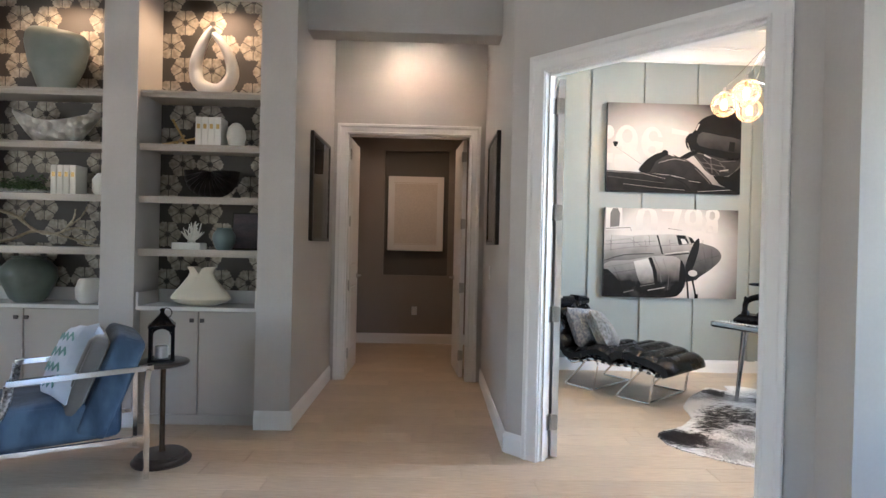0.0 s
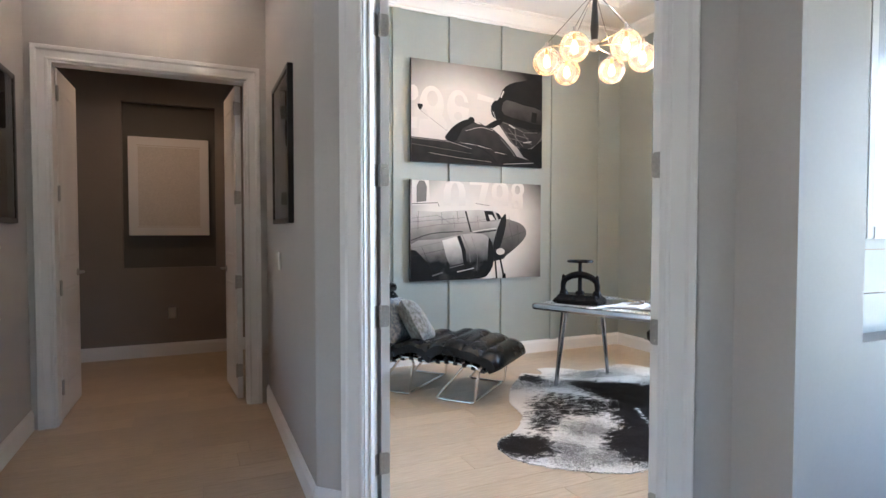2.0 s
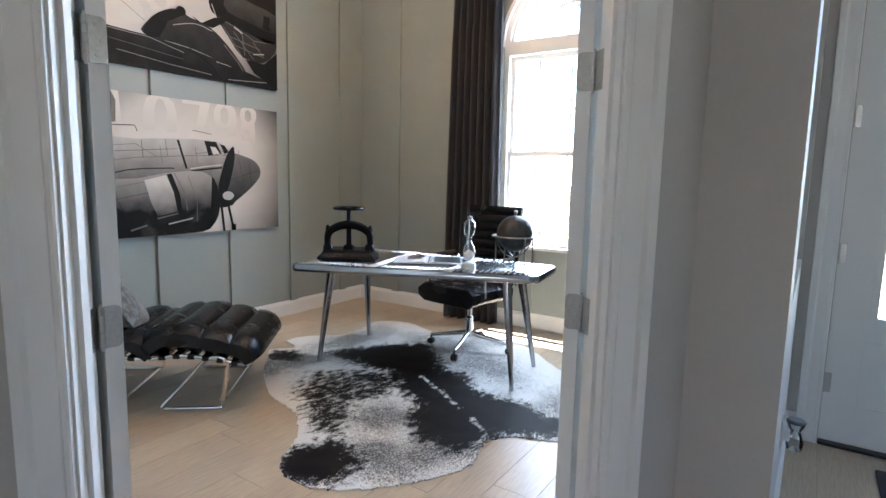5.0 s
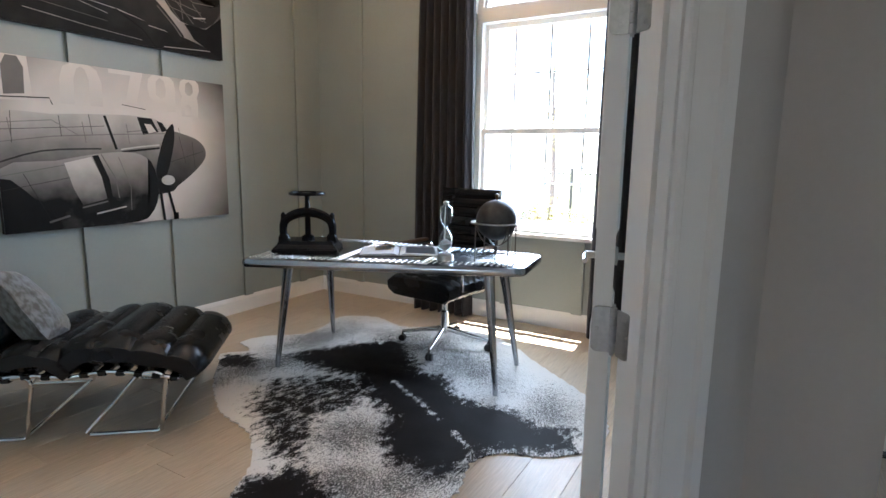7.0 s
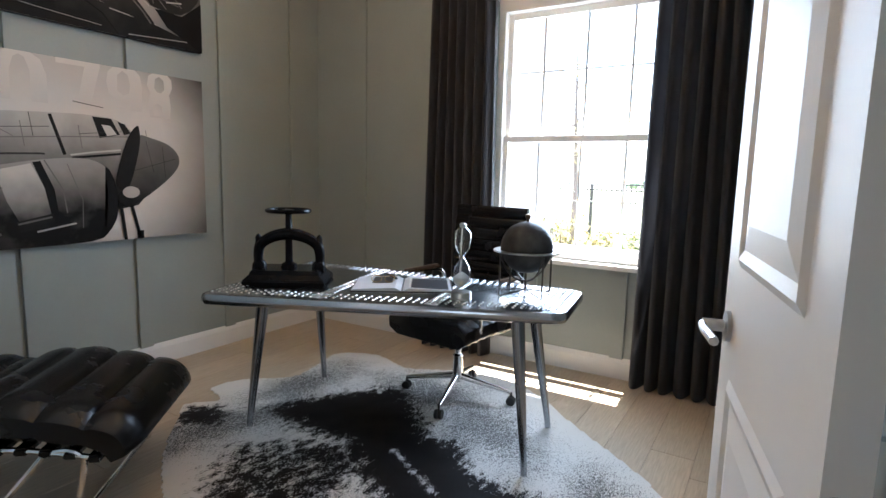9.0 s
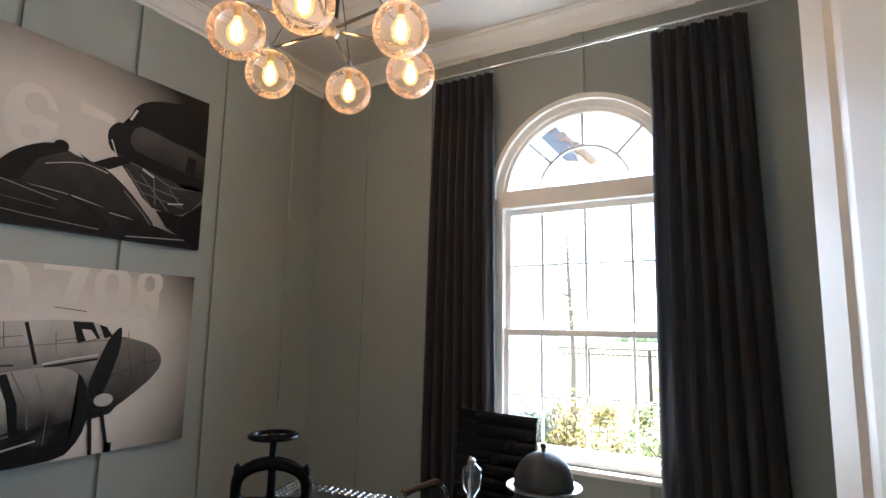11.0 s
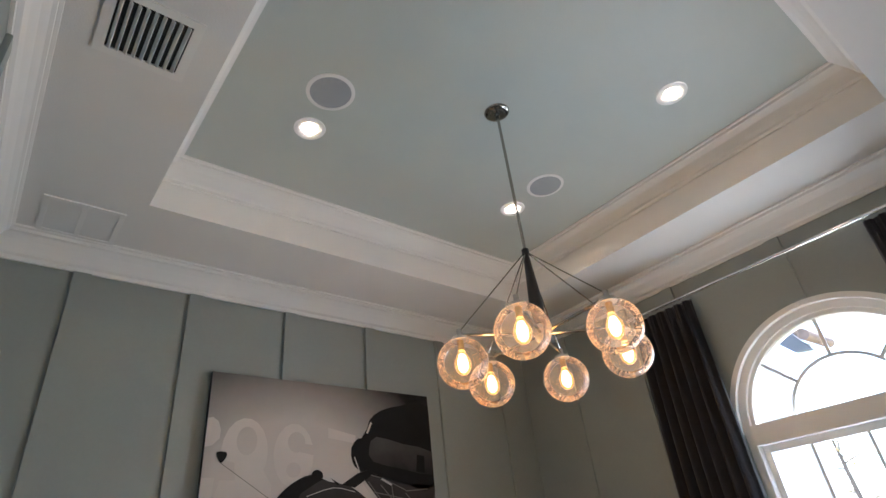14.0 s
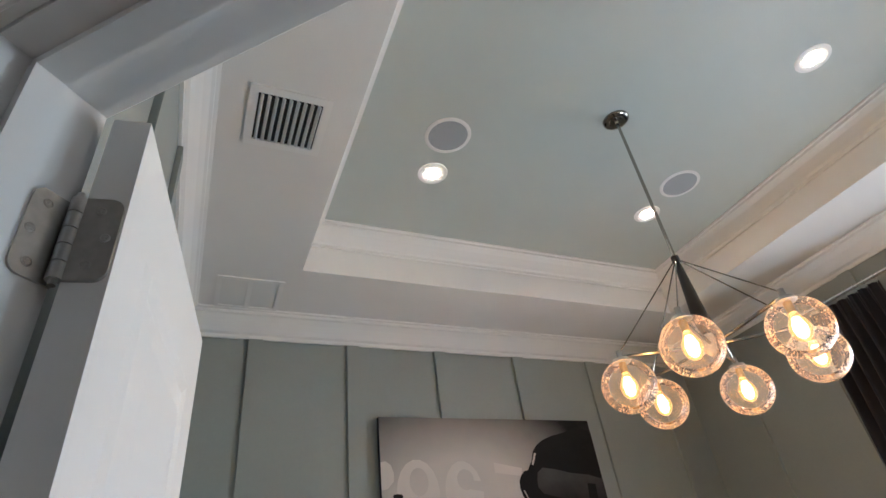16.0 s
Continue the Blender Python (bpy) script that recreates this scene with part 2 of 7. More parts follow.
def wall(name, p, q, thick, z1, material, openings=(), label=""):
    """A wall whose face runs from p to q; its body lies to the right of that line. openings: (u0, u1, z0, z1)."""
    m, length = along(p, q)
    bm = bmesh.new()
    cuts = sorted({0, length, *(u for o in openings for u in o[:2])})
    for u0, u1 in zip(cuts, cuts[1:]):
        z = 0.0
        for o in sorted((o for o in openings if o[0] < (u0 + u1) / 2 < o[1]), key=lambda o: o[2]):
            if o[2] > z:
                box_bm(bm, (u0, -thick, z), (u1, 0, o[2]), m)
            z = o[3]
        if z < z1:
            box_bm(bm, (u0, -thick, z), (u1, 0, z1), m)
    bmesh.ops.remove_doubles(bm, verts=bm.verts[:], dist=1e-5)
    return setting(part(name, bm, material), label or "painted plaster wall", "wall")


def baseboard(p, q, inset0=0.0, inset1=0.0, h=0.135):
    m, length = along(p, q)
    bm = bmesh.new()
    prof = [(0, 0), (0.016, 0), (0.016, h - 0.03), (0.010, h - 0.012), (0.006, h), (0, h)]
    lo = [bm.verts.new((inset0 + d * 0, d, z)) for d, z in prof]
    hi = [bm.verts.new((length - inset1, d, z)) for d, z in prof]
    k = len(prof)
    bm.faces.new(lo), bm.faces.new(hi[::-1])
    for i in range(k):
        bm.faces.new((lo[i], lo[(i + 1) % k], hi[(i + 1) % k], hi[i]))
    return setting(part("baseboard", bm, M_TRIM, m=m), "white painted baseboard along the floor", "baseboard")


def casing_bm(bm, w, u0, u1, top, m, face=0.0):
    """Moulded casing swept round a door opening on the face of a wall frame, mitred at its two corners."""
    prof = [(0, 0), (0, 0.012), (0.005, 0.015), (0.014, 0.015), (0.019, 0.012), (w - 0.036, 0.015), (w - 0.026, 0.023), (w - 0.004, 0.024), (w, 0.020), (w, 0)]
    cols = [[bm.verts.new(m @ Vector((u, face + d, z))) for u, z in ((u0 - a, 0), (u0 - a, top + a), (u1 + a, top + a), (u1 + a, 0))] for a, d in prof]
    k = len(cols)
    for i in range(k):
        p, q = cols[i], cols[(i + 1) % k]
        for j in range(3):
            bm.faces.new((p[j], p[j + 1], q[j + 1], q[j]))
    bm.faces.new([c[0] for c in cols]), bm.faces.new([c[3] for c in cols][::-1])

# ---- the large structure ----
OL, OR, OB, OF = 0.69, 4.46, 6.075, 2.40         # office: left wall, window wall, back wall, front wall
OUT, INN = 4.055, 4.225                             # x + y on the two faces of the slanted door wall
SOFFIT, TRAY, LIV = 3.585, 3.888, 3.66
HL, HR, HD = -1.036, 0.465, 5.44                  # hall: left wall, right wall, wall with the double door
ENX, ENY = 3.40, 2.165                            # entry: front door wall, niche wall
DH = 2.44
R2 = math.sqrt(2)


def on_slant(s, c):
    return ((c + s * R2) / 2, (c - s * R2) / 2)


OFFICE = [(OL, INN - OL), (INN - OF, OF), (OR, OF), (OR, OB), (OL, OB)]
FLOOR = setting(block("floor", (-6.6, -4.3, -0.06), (4.6, 7.75, -0.004), M_JOINT), "pale oak plank floor with fine joints", "floor")

# slanted wall with the office's double door; u runs from its entry end to its hall end
SLB, SLA = (1.672, OUT - 1.672), on_slant((HR - (OUT - HR)) / R2, OUT)
U0, U1 = 0.214, 1.470                             # structural opening; the jamb lining is 18 mm thick
mS, lenS = along(SLB, SLA)
wall("wall_office_door", SLB, SLA, 0.116, LIV, M_WALL, ((U0, U1, 0, DH + 0.018),))
mI, lenI = along(on_slant(-2.5, INN), on_slant(-0.30, INN))
wall("wall_office_door_inside", on_slant(-2.01, INN), on_slant(-0.41, INN), 0.004, SOFFIT, M_OFFICE, ((2.01 - 1.973, 2.01 - 0.717, 0, DH + 0.018),))
bm = bmesh.new()
casing_bm(bm, 0.105, U0 + 0.012, U1 - 0.012, DH + 0.006, mS)
for a, b in (((U0, -0.119, 0), (U0 + 0.018, -0.001, DH)), ((U1 - 0.018, -0.119, 0), (U1, -0.001, DH)), ((U0, -0.119, DH), (U1, -0.001, DH + 0.018)),
             ((U0 + 0.017, -0.070, 0), (U0 + 0.030, -0.035, DH - 0.012)), ((U1 - 0.030, -0.070, 0), (U1 - 0.017, -0.035, DH - 0.012)), ((U0 + 0.019, -0.069, DH - 0.013), (U1 - 0.019, -0.036, DH + 0.001))):
    box_bm(bm, a, b, mS)
casing_bm(bm, 0.09, U0 + 0.010, U1 - 0.010, DH + 0.008, mS @ pose(U0 + U1, -0.1205, 0, 0, 0, 180))
setting(part("trim", bm, M_TRIM), "white stepped casing round the office double door", "door frame")

wall("wall_entry_return", (1.672, ENY), SLB, 0.10, LIV, M_WALL)
wall("wall_entry_niche", (ENX + 0.1, ENY), (1.772, ENY), 0.11, LIV, M_WALL, ((ENX + 0.1 - 3.22, ENX + 0.1 - 2.02, 0.94, 2.62),))
wall("wall_entry_door", (ENX, -4.2), (ENX, ENY), 0.12, LIV, M_WALL, ((4.2 + 1.07, 4.2 + 2.02, 0, DH),))
wall("wall_hall_right", SLA, (HR, HD + 0.1), 0.12, LIV, M_WALL)
wall("wall_office_left", (OL, OB), (OL, INN - OL), 0.115, SOFFIT + 0.3, M_OFFICE)
wall("wall_office_back", (OR, OB), (OL - 0.115, OB), 0.12, SOFFIT + 0.3, M_OFFICE)
wall("wall_office_front", (INN - OF, OF), (OR, OF), 0.10, SOFFIT + 0.3, M_OFFICE)
HDL, HDR = -0.905, 0.325                          # the hall door's opening
wall("wall_hall_door", (HR + 0.12, HD), (-1.85, HD), 0.12, LIV, M_WALL, ((HR + 0.12 - HDR, HR + 0.12 - HDL, 0, DH),))
# the opening is unseen, cut to let sky light onto the niche wall
wall("wall_rear", (-6.5, -4.2), (ENX, -4.2), 0.14, LIV, M_WALL, ((6.5 + 1.9, 6.5 + 2.9, 1.1, 2.1),))
# unseen opening, added beside the warm fill lamp
wall("wall_living_left", (-6.5, 4.3), (-6.5, -4.2), 0.14, LIV, M_WALL, ((3.7, 4.9, 0.8, 2.3),))
wall("wall_bookcase_back", (-1.2, 4.40), (-6.5, 4.40), 0.12, LIV, M_WALL)
setting(block("wall_hall_left", (-1.29, 3.94, 0), (HL, HD + 0.1, LIV), M_WALL), "greige wall end between bookcase and hall", "wall")
setting(block("hall_header", (HL, 4.24, 2.98), (HR, 4.44, LIV), M_WALL), "greige dropped beam over the hall", "beam")

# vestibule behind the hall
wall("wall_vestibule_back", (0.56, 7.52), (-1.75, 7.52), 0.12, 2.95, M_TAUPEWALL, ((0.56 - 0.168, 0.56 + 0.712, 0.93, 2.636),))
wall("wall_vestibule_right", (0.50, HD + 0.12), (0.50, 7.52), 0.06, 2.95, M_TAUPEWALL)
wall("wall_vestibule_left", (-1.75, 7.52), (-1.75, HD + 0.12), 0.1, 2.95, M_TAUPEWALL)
setting(block("niche_back", (-0.80, 7.60, 0.86), (0.20, 7.66, 2.70), mat("grey_taupe_niche_paint", (0.115, 0.11, 0.10), 0.6, grain=0.02, bump=0.2, bump_scale=300)), "grey back of a wall niche", "wall")
setting(block("ceiling_vestibule", (-1.85, HD + 0.12, 2.95), (0.56, 7.64, 3.02), M_CEIL), "white ceiling", "ceiling")
setting(block("ceiling_hall", (HL, 4.44, 3.44), (HR, HD, 3.52), M_CEIL), "white hall ceiling", "ceiling")
bm = bmesh.new()
prism_bm(bm, [(-6.6, -4.3), (3.55, -4.3), (3.55, 2.3), (1.72, 2.3), (1.72, 2.41), (0.5, 3.63), (0.5, 4.45), (-6.6, 4.45)], LIV, LIV + 0.1)
setting(part("ceiling_living", bm, M_CEIL), "white living room ceiling", "ceiling")

# window wall with an arched opening
WC, WR, WSP, WSILL = 3.866, 0.592, 2.40, 0.72
bm = bmesh.new()
x0, x1, top = OR, OR + 0.15, SOFFIT + 0.3
for a, b in (((OF - 0.1, 0), (WC - WR, top)), ((WC + WR, 0), (OB + 0.12, top)), ((WC - WR, 0), (WC + WR, WSILL))):
    box_bm(bm, (x0, a[0], a[1]), (x1, b[0], b[1]))
N = 28
arc = [(WC + WR * math.cos(math.pi * i / N), WSP + WR * math.sin(math.pi * i / N)) for i in range(N + 1)]
for (ya, za), (yb, zb) in zip(arc, arc[1:]):
    v = [bm.verts.new(p) for x in (x0, x1) for p in ((x, ya, za), (x, yb, zb), (x, yb, top), (x, ya, top))]
    for q in ((0, 1, 2, 3), (7, 6, 5, 4), (0, 4, 5, 1), (2, 6, 7, 3)):
        bm.faces.new([v[i] for i in q])
bmesh.ops.remove_doubles(bm, verts=bm.verts[:], dist=1e-5)
setting(part("wall_office_window", bm, M_OFFICE), "sage grey panelled wall with an arched window", "wall")


def batten(name, a, b):
    return setting(block(name, a, b, M_OFFICE, bevel=0.002), "sage grey painted flat batten", "wall batten")


for bx in (1.102, 1.688, 2.28, 2.878, 3.500, 4.138):
    batten("batten", (bx, OB - 0.019, 0.13), (bx + 0.082, OB, 3.4345))
for by, lo in ((5.60, 0.13), (5.0, 0.13), (4.61, 0.13), (WC, 3.02), (3.12, 0.13), (2.52, 0.13)):
    batten("batten", (OR - 0.019, by - 0.041, lo), (OR, by + 0.041, 3.4345))
for by in (3.54, 4.13):
    batten("batten", (OR - 0.019, by - 0.041, 0.13), (OR, by + 0.041, 0.68))
for by in (5.3, 4.6, 4.0):
    batten("batten", (OL, by - 0.041, 0.13), (OL + 0.019, by + 0.041, 3.4345))

# office ceiling: soffit, tray and crown mouldings
TX0, TX1, TY0, TY1 = 1.306, 3.919, 3.013, 5.502
bm = bmesh.new()
for poly in ([(OL, INN - OL), (TX0, INN - TX0), (TX0, OB), (OL, OB)], [(TX0, INN - TX0), (INN - OF, OF), (OR, OF), (OR, TY0), (TX0, TY0)],
             [(TX1, TY0), (OR, TY0), (OR, TY1), (TX1, TY1)], [(TX0, TY1), (OR, TY1), (OR, OB), (TX0, OB)]):
    prism_bm(bm, poly, SOFFIT, TRAY + 0.06)
bmesh.ops.remove_doubles(bm, verts=bm.verts, dist=0.0005)
setting(part("ceiling_soffit", bm, M_CEIL), "white dropped border of a tray ceiling", "ceiling")
setting(block("ceiling_tray", (TX0, TY0, TRAY), (TX1, TY1, TRAY + 0.05), M_TRAY), "pale grey-green centre of a tray ceiling", "ceiling")
CROWN = [(0.0, -0.15), (0.012, -0.15), (0.012, -0.128), (0.028, -0.118), (0.040, -0.095), (0.062, -0.060), (0.085, -0.036), (0.098, -0.030), (0.098, -0.014), (0.112, -0.010), (0.112, 0.0), (0.0, 0.0)]
setting(ring_sweep("crown_moulding", OFFICE, [(d, SOFFIT + z) for d, z in CROWN], M_TRIM), "white stepped crown moulding", "moulding")
setting(ring_sweep("tray_moulding", [(TX0, TY0), (TX1, TY0), (TX1, TY1), (TX0, TY1)], [(d * 0.85, TRAY + z * 0.9) for d, z in CROWN], M_TRIM),
        "white crown moulding inside the ceiling tray", "moulding")

# baseboards
baseboard((OR, OB), (OL, OB)), baseboard((OL, OB), (OL, INN - OL)), baseboard((INN - OF, OF), (OR, OF)), baseboard((OR, OF), (OR, OB))
baseboard(SLA, (HR, HD))
baseboard(SLB, tuple(Vector(SLB) + (Vector(SLA) - Vector(SLB)).normalized() * (U0 - 0.098)))
baseboard(tuple(Vector(SLB) + (Vector(SLA) - Vector(SLB)).normalized() * (U1 + 0.098)), SLA)
baseboard((1.672, ENY), SLB), baseboard((ENX, ENY), (1.672, ENY)), baseboard((ENX, 2.12), (ENX, ENY)), baseboard((ENX, -4.2), (ENX, 0.98))
baseboard((HL, HD), (HL, 3.9402)), baseboard((HL + 0.0165, 3.94), (-1.29, 3.94))
baseboard((0.50, 7.52), (-1.75, 7.52)), baseboard((0.50, HD + 0.12), (0.50, 7.52)), baseboard((-1.75, 7.52), (-1.75, HD + 0.12))
baseboard((-6.5, -4.2), (ENX, -4.2)), baseboard((-6.5, 4.3), (-6.5, -4.2))

# hall door trim
mH, _ = along((HR, HD), (HL, HD))
bm = bmesh.new()
casing_bm(bm, 0.096, HR - HDR + 0.004, HR - HDL - 0.004, DH - 0.006, mH)
for a, b in (((HR - HDR, -0.122, 0), (HR - HDR + 0.018, -0.001, DH - 0.018)), ((HR - HDL - 0.018, -0.122, 0), (HR - HDL, -0.001, DH - 0.018)), ((HR - HDR, -0.122, DH - 0.018), (HR - HDL, -0.001, DH))):
    box_bm(bm, a, b, mH)
setting(part("trim", bm, M_TRIM), "white stepped casing round the hall double door", "door frame")


def panel_face(bm, w, h, y, side, panels):
    """Raised moulding and field of the panels on one face of a door leaf."""
    for z0, z1 in panels:
        for a, lift0, b, lift1 in ((0.105, 0.0, 0.119, 0.006), (0.119, 0.006, 0.137, 0.0008), (0.137, 0.0008, 0.180, 0.0065)):
            lo, hi = ([bm.verts.new((x, y + side * e, z)) for x, z in ((i, z0 + i - 0.105), (w - i, z0 + i - 0.105), (w - i, z1 - i + 0.105), (i, z1 - i + 0.105))] for i, e in ((a, lift0), (b, lift1)))
            for k in range(4):
                bm.faces.new((lo[k], lo[(k + 1) % 4], hi[(k + 1) % 4], hi[k]))
        bm.faces.new(hi)


def hinge_plate(bm, x, y0, y1, z, thick, round_low):
    """A hinge leaf in a plane of constant x, its free corners rounded off; round_low: they lie at y0."""
    r, pts = 0.013, []
    for cy, cz, a0 in ((y1, z + 0.05, 0), (y0, z + 0.05, 90), (y0, z - 0.05, 180), (y1, z - 0.05, 270)):
        if (cy == y0) == round_low:
            sy, sz = (1 if cy == y0 else -1), (1 if cz < z else -1)
            pts += [(cy + sy * r + r * math.cos(radians(a0 + 15 * k)), cz + sz * r + r * math.sin(radians(a0 + 15 * k))) for k in range(7)]
        else:
            pts.append((cy, cz))
    prism_bm(bm, pts, 0, thick, Matrix(((0, 0, 1, x), (1, 0, 0, 0), (0, 1, 0, 0), (0, 0, 0, 1))))


def screw_bm(bm, x, y, z, side):
    """A countersunk screw head with a raised cross."""
    lathe_bm(bm, [(0.0052, 0), (0.0052, 0.0006), (0.0040, 0.0012), (0.0036, 0.0004), (0.0, 0.0004)], 12, Matrix.Translation((x, y, z)) @ pose(0, 0, 0, 0, 90 * side, 0))
    box_bm(bm, (x - 0.0011, y - 0.0026, z - 0.0005), (x + 0.0011, y + 0.0026, z + 0.0005))
    box_bm(bm, (x - 0.0011, y - 0.0005, z - 0.0026), (x + 0.0011, y + 0.0005, z + 0.0026))


def door_leaf(name, x, y, ang, w, h, mirror, label, hinge_zs=(0.22, 0.91, 1.56, 2.24)):
    """A two-panel leaf hung at x, y; ang turns its width about z. mirror: the knuckles lie on its other face."""
    d = tagged(thing(name, label, "door", x, y, 0.012, ang), kind="structure")
    th = 0.040
    bm = bmesh.new()
    box_bm(bm, (0.003, -th / 2, 0), (w, th / 2, h))
    for side in (-1, 1):
        panel_face(bm, w, h, side * th / 2, side, ((0.20, 0.90), (1.10, h - 0.13)))
    part("leaf", bm, M_TRIM, d)
    for hz in hinge_zs:
        side = -1 if mirror else 1
        bm = bmesh.new()
        for k, (a, b) in enumerate(((0.0035, 0.0385), )):
            hinge_plate(bm, -0.0015, -th / 2 + 0.002, th / 2 - 0.001, hz, 0.005, not mirror)
            for dz, dy in ((0.033, -0.004), (0.0, 0.006), (-0.033, -0.004)):
                screw_bm(bm, -0.0015, -dy * side - 0.002 * side, hz + dz, -1)
        for k in range(5):
            lathe_bm(bm, [(0.0075, hz - 0.05 + k * 0.02), (0.0075, hz - 0.0315 + k * 0.02)], 10, Matrix.Translation((0.0, side * (th / 2 + 0.005), 0)))
        lathe_bm(bm, [(0.004, hz - 0.056), (0.004, hz + 0.056)], 8, Matrix.Translation((0.0, side * (th / 2 + 0.005), 0)))
        part("hinge", bm, M_NICKEL, d, "brushed nickel butt hinge", smooth=True)
    bm = bmesh.new()
    for side in (-1, 1):
        rot90 = Matrix.Translation((w - 0.065, 0, 0.985)) @ pose(0, 0, 0, 90)
        lathe_bm(bm, [(0.028, side * th / 2), (0.028, side * (th / 2 + 0.008)), (0.011, side * (th / 2 + 0.010)), (0.011, side * (th / 2 + 0.045))], 16, rot90)
        tube_bm(bm, [(w - 0.065, -side * (th / 2 + 0.044), 0.985), (w - 0.10, -side * (th / 2 + 0.046), 0.985), (w - 0.18, -side * (th / 2 + 0.040), 0.985)], 0.008, 8)
    part("door_handle", bm, M_NICKEL, d, "nickel lever handle", smooth=True)
    return d


door_leaf("door_1", 0.766, 3.482, 81.5, 0.585, 2.415, False, "white two-panel office door leaf standing open")
door_leaf("door_2", 1.602, 2.674, 12.5, 0.585, 2.415, True, "white two-panel office door leaf standing open")
door_leaf("door_3", -0.905, HD + 0.14, 89.0, 0.60, 2.41, True, "white two-panel hall door leaf standing open")
door_leaf("door_4", 0.272, HD + 0.14, 95.0, 0.60, 2.41, False, "white two-panel hall door leaf standing open")


JAMB_ROUND_LOW = False


def jamb_hinges(name, u, zs, side, m, y):
    """The hinge leaves screwed into a jamb."""
    t = tagged(thing(name, "brushed nickel hinge leaves screwed to the door jamb", "hinge"), kind="structure")
    for z in zs:
        bm = bmesh.new()
        hinge_plate(bm, min(u, u + side * 0.003), y - 0.062, y - 0.018, z, 0.003, JAMB_ROUND_LOW)
        for dz, dy in ((0.035, -0.03), (0.0, -0.05 if JAMB_ROUND_LOW else -0.022), (-0.035, -0.03)):
            screw_bm(bm, u + side * 0.003, y + dy - 0.004, z + dz, side)
        part("hinge_leaf", bm, M_NICKEL, t, m=m)
    return t


jamb_hinges("jamb_hinges", U1 - 0.018, (0.23, 0.92, 1.57, 2.25), -1, mS, -0.066)
jamb_hinges("jamb_hinges", U0 + 0.018, (0.23, 0.92, 1.57, 2.25), 1, mS, -0.066)

# ---- the arched window ----
win = tagged(thing("window_1", "white arched window with divided panes", "window"), kind="structure")
GX = OR + 0.075


def arch_band(bm, r0, r1, xa, xb, n=40, a0=0.0, a1=math.pi, c=(WC, WSP)):
    rows = []
    for i in range(n + 1):
        a = a0 + (a1 - a0) * i / n
        ca, sa = math.cos(a), math.sin(a)
        rows.append([bm.verts.new((x, c[0] + r * ca, c[1] + r * sa)) for x, r in ((xa, r0), (xa, r1), (xb, r1), (xb, r0))])
    for p, q in zip(rows, rows[1:]):
        for k in range(4):
            bm.faces.new((p[k], p[(k + 1) % 4], q[(k + 1) % 4], q[k]))
    bm.faces.new(rows[0]), bm.faces.new(rows[-1][::-1])


bm = bmesh.new()
arch_band(bm, WR - 0.05, WR - 0.001, GX - 0.045, GX + 0.06)
arch_band(bm, WR - 0.075, WR - 0.045, GX - 0.025, GX + 0.05)
for y0, y1 in ((WC - WR + 0.001, WC - WR + 0.05), (WC + WR - 0.05, WC + WR - 0.001)):
    box_bm(bm, (GX - 0.045, y0, WSILL), (GX + 0.06, y1, WSP))
box_bm(bm, (GX - 0.048, WC - WR + 0.03, WSP - 0.075), (GX + 0.06, WC + WR - 0.03, WSP + 0.04))
box_bm(bm, (GX - 0.045, WC - WR + 0.03, WSILL), (GX + 0.06, WC + WR - 0.03, WSILL + 0.05))
part("window_frame", bm, M_TRIM, win, bevel=0.003)
bm = bmesh.new()
y0, y1 = WC - WR + 0.05, WC + WR - 0.05
for z0, z1, dx in ((WSILL + 0.05, 1.52, 0.0), (1.481, WSP - 0.076, 0.0335)):
    for a, b in (((y0, z0), (y0 + 0.035, z1)), ((y1 - 0.035, z0), (y1, z1)), ((y0 + 0.035, z0), (y1 - 0.035, z0 + 0.04)), ((y0 + 0.035, z1 - 0.04), (y1 - 0.035, z1))):
        box_bm(bm, (GX - 0.02 + dx, a[0], a[1]), (GX + 0.012 + dx, b[0], b[1]))
part("sash", bm, M_TRIM, win, bevel=0.002)
bm = bmesh.new()
for my in (WC - 0.285, WC, WC + 0.285):
    box_bm(bm, (GX - 0.006, my - 0.008, WSILL + 0.05), (GX + 0.004, my + 0.008, 1.5))
    box_bm(bm, (GX + 0.024, my - 0.008, 1.5), (GX + 0.034, my + 0.008, WSP - 0.08))
box_bm(bm, (GX - 0.007, y0, 1.098), (GX + 0.003, y1, 1.108))
box_bm(bm, (GX + 0.023, y0, 1.933), (GX + 0.033, y1, 1.943))
arch_band(bm, 0.291, 0.309, GX - 0.002, GX + 0.011, 24)
for a in (45, 90, 135):
    ca, sa = math.cos(radians(a)), math.sin(radians(a))
    rot = Matrix(((0, 0, 1, GX - 0.002), (ca, -sa, 0, WC), (sa, ca, 0, WSP), (0, 0, 0, 1)))
    prism_bm(bm, [(0.305, -0.009), (0.545, -0.009), (0.545, 0.009), (0.305, 0.009)], 0, 0.013, rot)
part("glazing_bar", bm, M_TRIM, win)
bm = bmesh.new()
box_bm(bm, (GX + 0.004, y0, WSILL + 0.05), (GX + 0.007, y1, 1.5))
box_bm(bm, (GX + 0.034, y0, 1.5), (GX + 0.037, y1, WSP - 0.07))
prism_bm(bm, [(0.54 * math.cos(math.pi * i / 24), 0.54 * math.sin(math.pi * i / 24)) for i in range(25)], 0, 0.003, Matrix(((0, 0, 1, GX + 0.013), (1, 0, 0, WC), (0, 1, 0, WSP), (0, 0, 0, 1))))
pane = part("pane", bm, M_PANE, win, "clear window glass")
pane.visible_shadow = False
